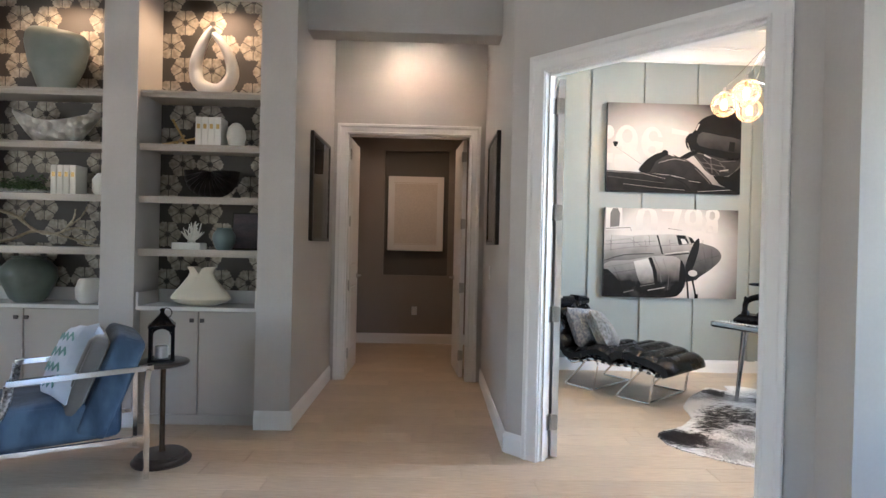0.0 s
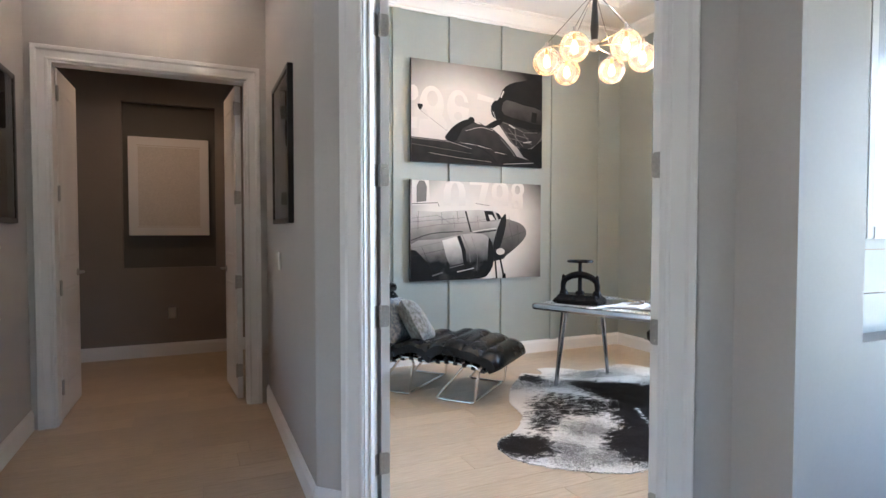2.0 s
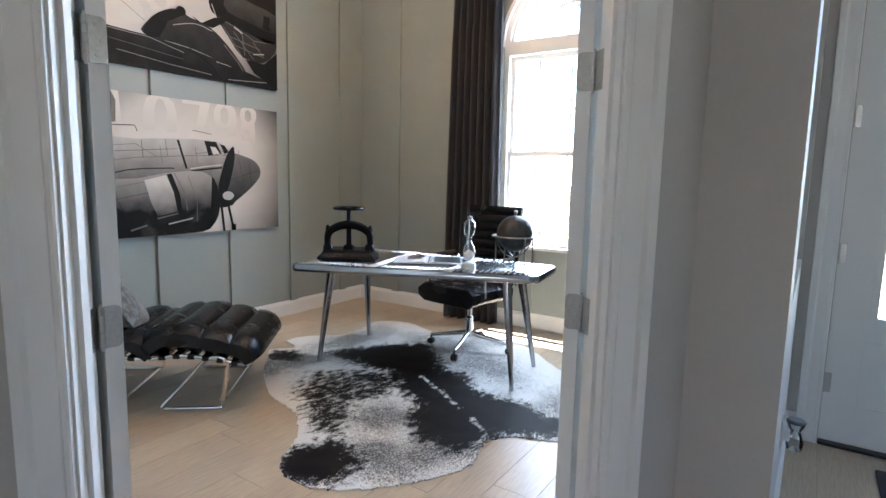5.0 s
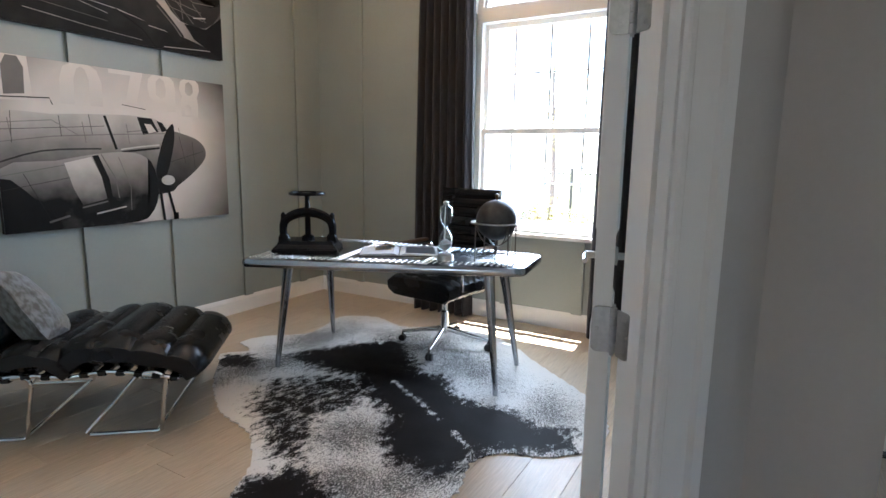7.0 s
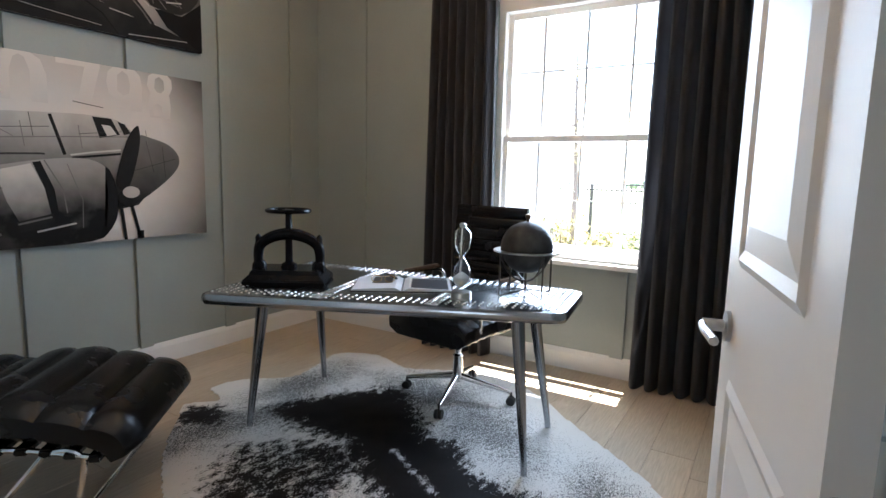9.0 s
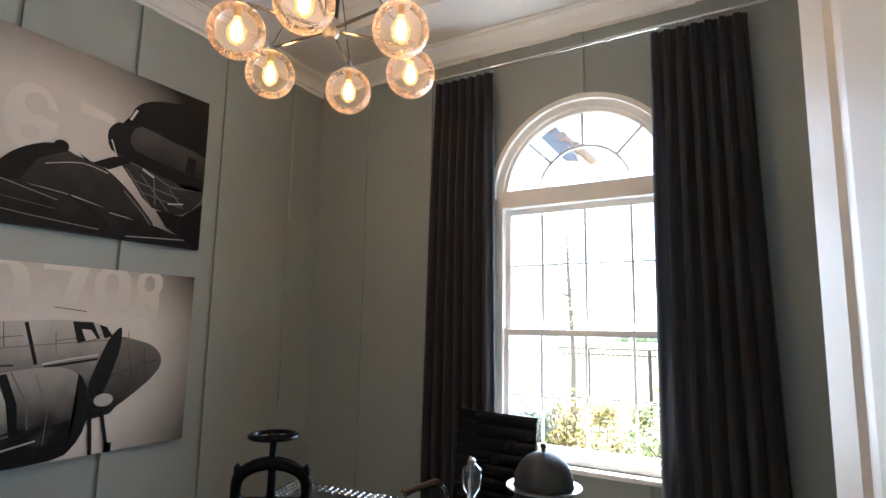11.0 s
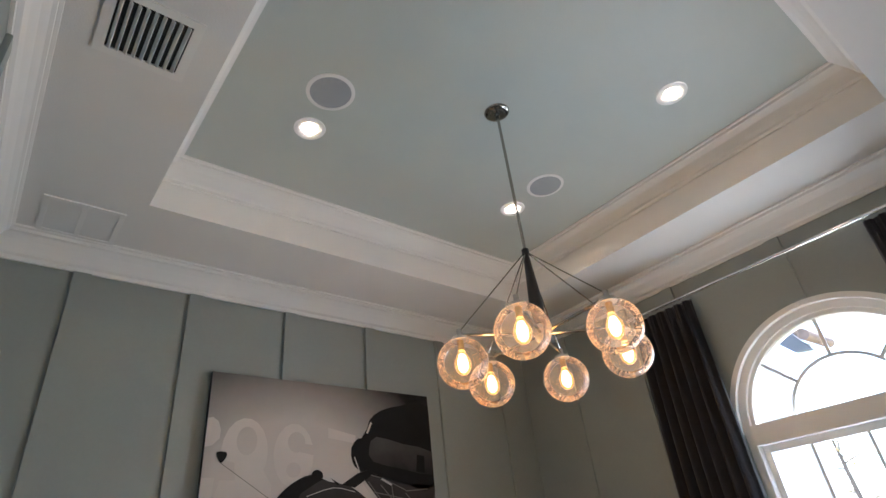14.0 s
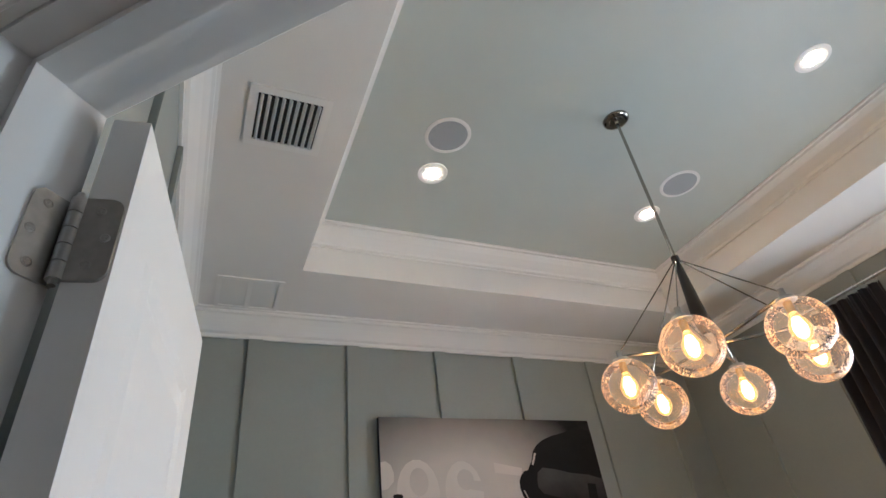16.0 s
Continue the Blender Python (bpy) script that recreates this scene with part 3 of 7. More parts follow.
block("window_sill", (OR - 0.05, WC - WR - 0.05, WSILL - 0.03), (GX - 0.04, WC + WR + 0.05, WSILL), M_TRIM, win, "white window sill", bevel=0.004)
bm = bmesh.new()
arch_band(bm, WR - 0.004, WR + 0.028, OR - 0.006, OR + 0.09)
part("arch_reveal", bm, M_TRIM, win, "white rounded reveal round the arch")

# ---- office things ----
DZ = 0.74
# wing-shaped desk
desk = thing("desk", "riveted aluminium wing-shaped desk on tapered metal legs", "desk", 2.93, 4.2, 0)
A, B, C, D = Vector((2.40, 4.79)), Vector((3.01, 3.405)), Vector((3.48, 3.475)), Vector((3.31, 5.05))


def round_corners(poly, r, n=5):
    out = []
    for i, p in enumerate(poly):
        a, b = (poly[i - 1] - p).normalized(), (poly[(i + 1) % len(poly)] - p).normalized()
        p0, p1 = p + a * r, p + b * r
        for k in range(n + 1):
            t = k / n
            out.append(p0 * (1 - t) ** 2 + p * 2 * t * (1 - t) + p1 * t * t)
    return out


org = Vector((2.93, 4.2))
DESK_POLY = [tuple(p - org) for p in round_corners([A, B, C, D], 0.06)]
bm = bmesh.new()
rows = []
for d, z in ((0.020, -0.052), (0.006, -0.047), (0.0, -0.034), (0.0, -0.018), (0.006, -0.005), (0.020, 0.0)):
    rows.append([bm.verts.new((x, y, DZ + z)) for x, y in offset_poly(DESK_POLY, d)])
for a, b in zip(rows, rows[1:]):
    for i in range(len(a)):
        bm.faces.new((a[i], a[(i + 1) % len(a)], b[(i + 1) % len(a)], b[i]))
bm.faces.new(rows[0][::-1]), bm.faces.new(rows[-1])
part("tabletop", bm, M_ALU, desk, "polished aluminium top with rolled edge", smooth=True)
bm = bmesh.new()


def rivet(x, y):
    lathe_bm(bm, [(0.0075, DZ - 0.001), (0.0070, DZ + 0.0025), (0.0042, DZ + 0.0050), (0.0, DZ + 0.006)], 6, Matrix.Translation((x, y, 0)))


a_, b_, c_, d_ = (p - org for p in (A, B, C, D))


def desk_at(u, v):
    """u along the length from the wide end, v across from the front edge."""
    f, r = a_.lerp(b_, u), d_.lerp(c_, u)
    return f.lerp(r, v)


for row in (0.045, 0.075, 0.105):
    for inner in (False, True):
        n = 44 if not inner else 42
        for k in range(n):
            u = 0.03 + 0.94 * k / (n - 1)
            wdt = (a_.lerp(b_, u) - d_.lerp(c_, u)).length
            v = row / wdt
            rivet(*desk_at(u, 1 - v if inner else v))
for u in (0.03, 0.05, 0.07, 0.325, 0.345, 0.64, 0.66, 0.93, 0.95, 0.97):
    wdt = (a_.lerp(b_, u) - d_.lerp(c_, u)).length
    n = int(wdt / 0.032)
    for k in range(3, n - 2):
        rivet(*desk_at(u, k / n))
part("rivets", bm, M_CHROME, desk, "rows of domed steel rivets")["kind"] = "stuff"
bm = bmesh.new()
for u in (0.335, 0.65):
    p, q = desk_at(u, 0.03), desk_at(u, 0.97)
    tube_bm(bm, [(p.x, p.y, DZ + 0.0004), (q.x, q.y, DZ + 0.0004)], 0.001, flat=(0.055, 0.0016))
part("seam_strip", bm, M_NICKEL, desk)
for (bx, by), u, v in (((2.722, 4.868), 0.10, 0.27), ((3.406, 5.025), 0.10, 0.83), ((3.05, 3.562), 0.86, 0.25), ((3.53, 3.638), 0.86, 0.80)):
    tp = desk_at(u, v)
    tube("leg", [(bx - org.x, by - org.y, 0.012), (bx - org.x, by - org.y, 0.03), (tp.x, tp.y, DZ - 0.05)], [0.014, 0.014, 0.030], M_ALU, desk, segs=14)

# copying press
press = thing("book_press", "black cast-iron book press with hand wheel on the desk", "press", 2.815, 4.68, DZ, -57)
press.scale = (1.08, 1.08, 1.04)
bm = bmesh.new()
rows = []
for w, d, z in ((0.17, 0.115, 0.0), (0.17, 0.115, 0.02), (0.145, 0.095, 0.045), (0.14, 0.09, 0.062)):
    rows.append([bm.verts.new((sx * w, sy * d, z)) for sx, sy in ((-1, -1), (1, -1), (1, 1), (-1, 1))])
for a, b in zip(rows, rows[1:]):
    for i in range(4):
        bm.faces.new((a[i], a[(i + 1) % 4], b[(i + 1) % 4], b[i]))
bm.faces.new(rows[0][::-1]), bm.faces.new(rows[-1])
press_base = part("base", bm, M_BLACK, press, bevel=0.004)
arch = smooth_path([(-0.128, 0, 0.05), (-0.132, 0, 0.115), (-0.120, 0, 0.165), (-0.07, 0, 0.200), (0, 0, 0.214), (0.07, 0, 0.200), (0.120, 0, 0.165), (0.132, 0, 0.115), (0.128, 0, 0.05)], 4)
tube("frame", arch, [0.018 + 0.010 * (1 - abs(2 * i / (len(arch) - 1) - 1)) for i in range(len(arch))], M_BLACK, press, segs=10)
for sx in (-1, 1):
    turned("finial", [(0.016, 0.16), (0.012, 0.185), (0.014, 0.195), (0.008, 0.207), (0.0, 0.214)], M_BLACK, press, segs=12, m=Matrix.Translation((sx * 0.130, 0, 0)))
    turned("foot", [(0.032, 0.045), (0.030, 0.075), (0.022, 0.09)], M_BLACK, press, segs=14, m=Matrix.Translation((sx * 0.128, 0, 0)))
turned("screw", [(0.035, 0.062), (0.032, 0.08), (0.016, 0.09), (0.015, 0.20), (0.022, 0.215), (0.014, 0.23), (0.013, 0.30), (0.026, 0.312), (0.026, 0.322), (0.0, 0.326)], M_BLACK, press, segs=16)
bm = bmesh.new()
tube_bm(bm, [(0.088 * math.cos(2 * math.pi * i / 28), 0.088 * math.sin(2 * math.pi * i / 28), 0.318) for i in range(28)], 0.009, 8, closed=True)
for k in range(4):
    a = k * math.pi / 2 + 0.4
    tube_bm(bm, [(0.02 * math.cos(a), 0.02 * math.sin(a), 0.312), (0.085 * math.cos(a), 0.085 * math.sin(a), 0.318)], 0.007, 6)
part("hand_wheel", bm, M_BLACK, press, smooth=True)

# open magazine, pen and glasses
M_PAPER = mat("coated_paper", (0.55, 0.57, 0.60), 0.35, grain=0.02, stain=0.04, stain_scale=9)
M_INK = mat("dark_print", (0.03, 0.03, 0.034), 0.35, grain=0.2)
book = thing("open_magazine", "open magazine with black-and-white pictures on the desk", "magazine", 3.06, 4.20, DZ + 0.001, 33)
block("cover", (-0.15, -0.225, 0), (0.15, 0.225, 0.003), M_INK, book)
for k, sy in enumerate((-1, 1)):
    bm = bmesh.new()
    prof = [(0.004, 0.004), (0.03, 0.016), (0.08, 0.015), (0.15, 0.012), (0.218, 0.008)]
    up = [[bm.verts.new((x, sy * y, z)) for y, z in prof] for x in (-0.145, 0.145)]
    dn = [[bm.verts.new((x, sy * y, 0.003)) for y, z in prof] for x in (-0.145, 0.145)]
    for i in range(4):
        bm.faces.new((up[0][i], up[1][i], up[1][i + 1], up[0][i + 1])), bm.faces.new((dn[0][i], dn[0][i + 1], dn[1][i + 1], dn[1][i]))
        for e in (0, 1):
            bm.faces.new((up[e][i], up[e][i + 1], dn[e][i + 1], dn[e][i]))
    bm.faces.new((up[0][4], up[1][4], dn[1][4], dn[0][4])), bm.faces.new((up[0][0], up[1][0], dn[1][0], dn[0][0]))
    part("page_block", bm, M_PAPER, book)
for sy, a, b in ((-1, (-0.13, -0.205), (0.08, -0.04)), (-1, (0.095, -0.20), (0.13, -0.12)), (1, (-0.03, 0.05), (0.12, 0.14))):
    m = pose(0, 0, 0.0160, -2.6 * sy)
    block("printed_picture", (a[0], a[1], 0.0), (b[0], b[1], 0.0008), M_INK, book, m=Matrix.Translation((0, 0, 0.0196)) @ pose(0, 0, 0, 2.6 if sy < 0 else -2.6))
pen = thing("pen", "black fountain pen lying on the magazine", "pen", 3.10, 4.30, DZ + 0.022, 60)
tube("barrel", [(-0.07, 0, 0.004), (-0.06, 0, 0.005), (0.05, 0, 0.006), (0.07, 0, 0.004)], [0.003, 0.0065, 0.0065, 0.004], M_FRAME, pen)
specs = thing("spectacles", "thin gold-rimmed spectacles lying on the magazine", "glasses", 3.00, 4.27, DZ + 0.018, 30)
M_BRASS = mat("aged_brass", (0.55, 0.38, 0.16), 0.28, 1.0, grain=0.1)
for sy in (-1, 1):
    tube("rim", [(0.018 * math.cos(a), sy * 0.03 + 0.023 * math.sin(a), 0.014 + 0.012 * math.cos(a)) for a in [2 * math.pi * i / 18 for i in range(18)]], 0.0015, M_BRASS, specs, closed=True, segs=6)
    tube("temple", [(0.01, sy * 0.052, 0.02), (0.10, sy * 0.05, 0.012), (0.13, sy * 0.05, 0.002)], 0.0014, M_BRASS, specs, segs=6)
tube("bridge", [(0.012, -0.008, 0.022), (0.012, 0, 0.025), (0.012, 0.008, 0.022)], 0.0014, M_BRASS, specs, segs=6)

# hourglass
hg = thing("hourglass", "glass hourglass with white sand in a steel stand", "hourglass", 2.985, 3.85, DZ, 35)
turned("base", [(0.0, 0.0), (0.045, 0.0), (0.045, 0.004), (0.043, 0.006), (0.043, 0.028), (0.040, 0.032), (0.0, 0.034)], M_NICKEL, hg, segs=28)
bulb = [(0.002, 0.046), (0.012, 0.05), (0.029, 0.070), (0.031, 0.105), (0.026, 0.135), (0.010, 0.168), (0.005, 0.176), (0.010, 0.184), (0.025, 0.212), (0.030, 0.245), (0.028, 0.280), (0.012, 0.300), (0.002, 0.303)]
bulb = [(r * 1.22, z) for r, z in bulb]
turned("glass_bulb", bulb + [(max(0.0012, r - 0.0028), z) for r, z in reversed(bulb)], M_GLASS, hg, "clear blown glass", segs=24)
turned("sand", [(0.0, 0.050), (0.027, 0.066), (0.0325, 0.080), (0.033, 0.092), (0.014, 0.108), (0.0, 0.115)], mat("white_sand", (0.8, 0.79, 0.76), 0.9, bump=0.6, bump_scale=700), hg, segs=20)
turned("cap", [(0.0, 0.299), (0.013, 0.300), (0.015, 0.312), (0.008, 0.318), (0.0, 0.319)], M_NICKEL, hg, segs=16)
tube("bracket", [(0, 0, 0.314), (0.045, 0, 0.312), (0.05, 0, 0.30), (0.054, 0, 0.18), (0.062, 0, 0.06), (0.055, 0, 0.045), (0.02, 0, 0.045)], 0.003, M_NICKEL, hg, segs=8)
tube("post", [(0.085, 0, 0.0), (0.085, 0, 0.225)], 0.004, M_NICKEL, hg, segs=8)
tube("crossbar", [(0.05, 0, 0.205), (0.12, 0, 0.205)], 0.003, M_NICKEL, hg, segs=8)

# globe in its stand
M_GLOBE = mat("matt_black_globe", (0.02, 0.021, 0.023), 0.5, spec=0.25, grain=0.25, grain_scale=18, second=(0.045, 0.045, 0.045), second_scale=9, bump=0.2, bump_scale=60)
M_DSTEEL = mat("dark_steel", (0.10, 0.095, 0.09), 0.4, 1.0, grain=0.15)
gl = thing("desk_globe", "black globe in a dark steel ring stand", "globe", 3.225, 3.665, DZ, 10)
gl.scale = (1.1, 1.1, 1.1)
RG = 0.102
turned("sphere", [(RG * math.sin(math.pi * i / 24), 0.190 - RG * math.cos(math.pi * i / 24)) for i in range(25)], M_GLOBE, gl, segs=40)
turned("knob", [(0.006, 0.290), (0.006, 0.300), (0.011, 0.308), (0.010, 0.318), (0.0, 0.323)], mat("dark_brass", (0.16, 0.10, 0.06), 0.35, 1.0), gl, segs=14)
bm = bmesh.new()
lathe_bm(bm, [(0.106, 0.174), (0.130, 0.174), (0.130, 0.179), (0.106, 0.179), (0.106, 0.174)], 40)
part("ring", bm, M_NICKEL, gl, "flat steel horizon ring", smooth=True)
for k in range(4):
    a = math.pi / 4 + k * math.pi / 2
    ca, sa = math.cos(a), math.sin(a)
    tube("leg", [(0.118 * ca, 0.118 * sa, 0.002), (0.118 * ca, 0.118 * sa, 0.174)], 0.0035, M_DSTEEL, gl, segs=6)
    tube("base_bar", [(0.118 * ca, 0.118 * sa, 0.004), (0, 0, 0.022)], 0.0035, M_DSTEEL, gl, segs=6)
for k in range(2):
    a = k * math.pi / 2 + math.pi / 4
    pts = [(0.113 * math.sin(t) * math.cos(a), 0.113 * math.sin(t) * math.sin(a), 0.19 - 0.113 * math.cos(t) - 0.02 * math.cos(t)) for t in [-1.4 + 2.8 * i / 16 for i in range(17)]]
    tube("cradle", pts, 0.0035, M_DSTEEL, gl, segs=6)
tube("spindle", [(0, 0, 0.004), (0, 0, 0.09)], 0.005, M_DSTEEL, gl, segs=8)

# office chair
oc = thing("office_chair", "black channelled leather office chair on a steel star base", "chair", 3.86, 4.18, 0, 172)


def cushion_bm(bm, prof, w, edge=0.018, nx=5):
    """A padded slab swept across its width; prof rows: (x, z, normal_x, normal_z, half_thickness)."""
    top, bot = [], []
    for x, z, nx_, nz_, h in prof:
        rt, rb = [], []
        for k in range(nx + 1):
            v = -1 + 2 * k / nx
            e = 1 - max(0, abs(v) - 0.75) ** 2 * 9
            rt.append(bm.verts.new((x + nx_ * h * e, v * w / 2, z + nz_ * h * e)))
            rb.append(bm.verts.new((x - nx_ * h * e, v * w / 2, z - nz_ * h * e)))
        top.append(rt), bot.append(rb)
    for g, flip in ((top, 1), (bot, -1)):
        for a, b in zip(g, g[1:]):
            for k in range(nx):
                bm.faces.new((a[k], a[k + 1], b[k + 1], b[k]))
    for a, b, c, d in zip(top, top[1:], bot, bot[1:]):
        bm.faces.new((a[0], b[0], d[0], c[0])), bm.faces.new((a[-1], c[-1], d[-1], b[-1]))
    for g, h in ((top[0], bot[0]), (top[-1], bot[-1])):
        for k in range(nx):
            bm.faces.new((g[k], g[k + 1], h[k + 1], h[k]))


def channelled(path, thick, ribs, per=6, dip=0.55):
    """Rows for cushion_bm along a path, swelling into ribs."""
    pts = [Vector((p[0], p[1])) for p in path]
    seg = [(b - a).length for a, b in zip(pts, pts[1:])]
    total, rows = sum(seg), []
    n = ribs * per
    for i in range(n + 1):
        s, k = total * i / n, 0
        while k < len(seg) - 1 and s > seg[k]:
            s -= seg[k]
            k += 1
        p = pts[k].lerp(pts[k + 1], min(s / seg[k], 1))
        d = (pts[min(k + 1, len(pts) - 1)] - pts[k]).normalized()
        swell = dip + (1 - dip) * math.sqrt(abs(math.sin(math.pi * i / per)))
        rows.append((p.x, p.y, -d.y, d.x, thick / 2 * swell))
    return rows


def path2(pts, n=5):
    return [(p.x, p.z) for p in smooth_path([(a, 0, b) for a, b in pts], n)]


bm = bmesh.new()
cushion_bm(bm, channelled(path2([(0.53, 0.452), (0.42, 0.462), (0.25, 0.464), (0.06, 0.455)]), 0.142, 7, dip=0.86), 0.52, nx=10)
part("seat", bm, M_LEATHER, oc, smooth=True)
bm = bmesh.new()
cushion_bm(bm, channelled(path2([(0.05, 0.50), (0.0, 0.62), (-0.02, 0.85), (-0.05, 1.075)]), 0.055, 9), 0.49)
part("backrest", bm, M_LEATHER, oc, smooth=True)
for sy in (-1, 1):
    tube("arm", smooth_path([(0.02, sy * 0.26, 0.50), (0.05, sy * 0.275, 0.66), (0.18, sy * 0.28, 0.695), (0.36, sy * 0.28, 0.69), (0.42, sy * 0.275, 0.62), (0.40, sy * 0.26, 0.46)], 4), 0.010, M_CHROME, oc, segs=8)
    block("armrest", (0.10, sy * 0.28 - 0.02, 0.70), (0.38, sy * 0.28 + 0.02, 0.72), mat("walnut_arm", (0.10, 0.055, 0.03), 0.35, grain=0.2, stretch=(2, 20, 20)) if sy < 0 else MATS["walnut_arm"], oc, bevel=0.006)
turned("column", [(0.030, 0.10), (0.030, 0.25), (0.018, 0.26), (0.018, 0.42), (0.05, 0.425), (0.05, 0.435)], M_CHROME, oc, segs=16, m=Matrix.Translation((0.24, 0, 0)))
for k in range(4):
    a = radians(20 + 90 * k)
    ca, sa = math.cos(a), math.sin(a)
    tube("star_arm", [(0.24 + 0.02 * ca, 0.02 * sa, 0.13), (0.24 + 0.15 * ca, 0.15 * sa, 0.105), (0.24 + 0.31 * ca, 0.31 * sa, 0.075)], [0.020, 0.016, 0.012], M_CHROME, oc, segs=10)
    bm = bmesh.new()
    for off in (-0.012, 0.012):
        lathe_bm(bm, [(0.0, -0.008), (0.024, -0.008), (0.026, 0.0), (0.024, 0.008), (0.0, 0.008)], 14, Matrix.Translation((0.24 + 0.31 * ca - off * sa, 0.31 * sa + off * ca, 0.028)) @ pose(0, 0, math.degrees(0), 90, 0, math.degrees(a)))
    tube_bm(bm, [(0.24 + 0.31 * ca, 0.31 * sa, 0.03), (0.24 + 0.31 * ca, 0.31 * sa, 0.08)], 0.006, 8)
    part("caster", bm, M_FRAME, oc, "black twin caster", smooth=True)

# chaise longue
ch = thing("chaise_longue", "black channelled leather chaise longue on chrome sled legs", "chaise", 2.17, 4.88, -0.0, 130)
bm = bmesh.new()
cushion_bm(bm, channelled(path2([(-0.08, 0.265), (-0.045, 0.325), (0.08, 0.362), (0.24, 0.392), (0.38, 0.392), (0.46, 0.335)], 8), 0.160, 4, per=12, dip=0.70), 0.70, nx=14)
part("footrest_cushion", bm, M_LEATHER, ch, smooth=True)
bm = bmesh.new()
cushion_bm(bm, channelled(path2([(0.44, 0.295), (0.50, 0.355), (0.62, 0.380), (0.78, 0.33), (0.90, 0.305), (0.98, 0.345), (1.08, 0.52), (1.19, 0.735)]), 0.135, 7, per=10, dip=0.68), 0.70, nx=14)
part("seat_cushion", bm, M_LEATHER, ch, smooth=True)
bm = bmesh.new()
tube_bm(bm, [(1.17, -0.31, 0.785), (1.17, -0.2, 0.787), (1.17, 0.2, 0.787), (1.17, 0.31, 0.785)], [0.045, 0.062, 0.062, 0.045], 14)
part("head_roll", bm, M_LEATHER, ch, smooth=True)
block("strap", (1.10, -0.10, 0.785), (1.215, -0.06, 0.856), M_LEATHER, ch, bevel=0.01)
for sy in (-1, 1):
    y = sy * 0.33
    for x, z in ((0.04, 0.292), (0.60, 0.300)):
        # upright bent over at the top, bar along the floor, brace back up to the rail
        tube("leg_frame", smooth_path([(x + 0.10, y, z), (x + 0.04, y, z + 0.004), (x - 0.005, y, z - 0.03), (x + 0.01, y, 0.16), (x + 0.03, y, 0.018)], 5) + [(x + 0.045, y, 0.012), (x + 0.33, y, 0.012)]
             + [(x + 0.345, y, 0.022), (x + 0.22, y, 0.16), (x + 0.12, y, z - 0.012)], 0.0105, M_CHROME, ch, segs=8)
    tube("side_rail", smooth_path([(-0.02, y, 0.262), (0.10, y, 0.285), (0.28, y, 0.308), (0.44, y, 0.288)], 4), 0.011, M_CHROME, ch, segs=8)
    tube("side_rail", smooth_path([(0.46, y, 0.288), (0.62, y, 0.305), (0.78, y, 0.268), (0.92, y, 0.25), (1.06, y, 0.47), (1.16, y, 0.70)], 4), 0.011, M_CHROME, ch, segs=8)
for x, z in ((0.0, 0.266), (0.075, 0.281), (0.15, 0.294), (0.225, 0.302), (0.30, 0.306), (0.375, 0.300), (0.53, 0.298), (0.61, 0.304), (0.69, 0.292), (0.77, 0.271)):
    block("webbing_strap", (x - 0.022, -0.345, z - 0.014), (x + 0.022, 0.345, z + 0.014), M_LEATHER, ch, bevel=0.006)
for x in (0.085, 0.645):
    tube("cross_bar", [(x, -0.33, 0.012), (x, 0.33, 0.012)], 0.010, M_CHROME, ch, segs=8)


def pillow_bm(bm, w, h, d, n=12, puff=0.5):
    g = {}
    for side in (-1, 1):
        for i in range(n + 1):
            for j in range(n + 1):
                u, v = -1 + 2 * i / n, -1 + 2 * j / n
                b = max(0.0, (1 - u ** 4) * (1 - v ** 4)) ** puff
                pinch = 1 - 0.06 * (1 - abs(u)) * abs(v) ** 4
                pin2 = 1 - 0.06 * (1 - abs(v)) * abs(u) ** 4
                key = (side if b > 1e-6 else 0, i, j)
                if key not in g:
                    wob = 0.010 * noise.noise(Vector((u * 2, v * 2, side * 3)))
                    g[key] = bm.verts.new((u * w / 2 * pin2, side * (d / 2 * b) + wob, v * h / 2 * pinch))
        for i in range(n):
            for j in range(n):
                q = []
                for a, c in ((i, j), (i + 1, j), (i + 1, j + 1), (i, j + 1)):
                    u, v = -1 + 2 * a / n, -1 + 2 * c / n
                    b = (1 - u ** 4) * (1 - v ** 4)
                    q.append(g[(side if max(0, b) ** puff > 1e-6 else 0, a, c)])
                bm.faces.new(q)


M_GREYP = mat("grey_velvet_print", (0.075, 0.072, 0.062), 0.7, second=(0.18, 0.19, 0.19), second_scale=55, stretch=(1, 1, 0.5), bump=0.4, bump_scale=300, sheen=0.3)
M_WOVEN = mat("blue_grey_lattice_cloth", (0.10, 0.12, 0.15), 0.85, second=(0.26, 0.27, 0.28), second_scale=38, bump=0.5, bump_scale=260)
for nm, lab, mt, x, y, z, rz, rx, ry, s in (("throw_pillow", "blue and white patterned throw pillow on the chaise", M_WOVEN, 1.54, 5.56, 0.55, 40, -28, 6, 0.42),
                                           ("throw_pillow", "grey printed velvet throw pillow on the chaise", M_GREYP, 1.69, 5.41, 0.51, 50, -36, 28, 0.42)):
    t = thing(nm, lab, "pillow", x, y, z, 0)
    t.matrix_basis = pose(x, y, z, 0, 0, rz) @ pose(0, 0, 0, rx, ry, 0)
    bm = bmesh.new()
    pillow_bm(bm, s, s, 0.19)
    part("cover", bm, mt, t, smooth=True)

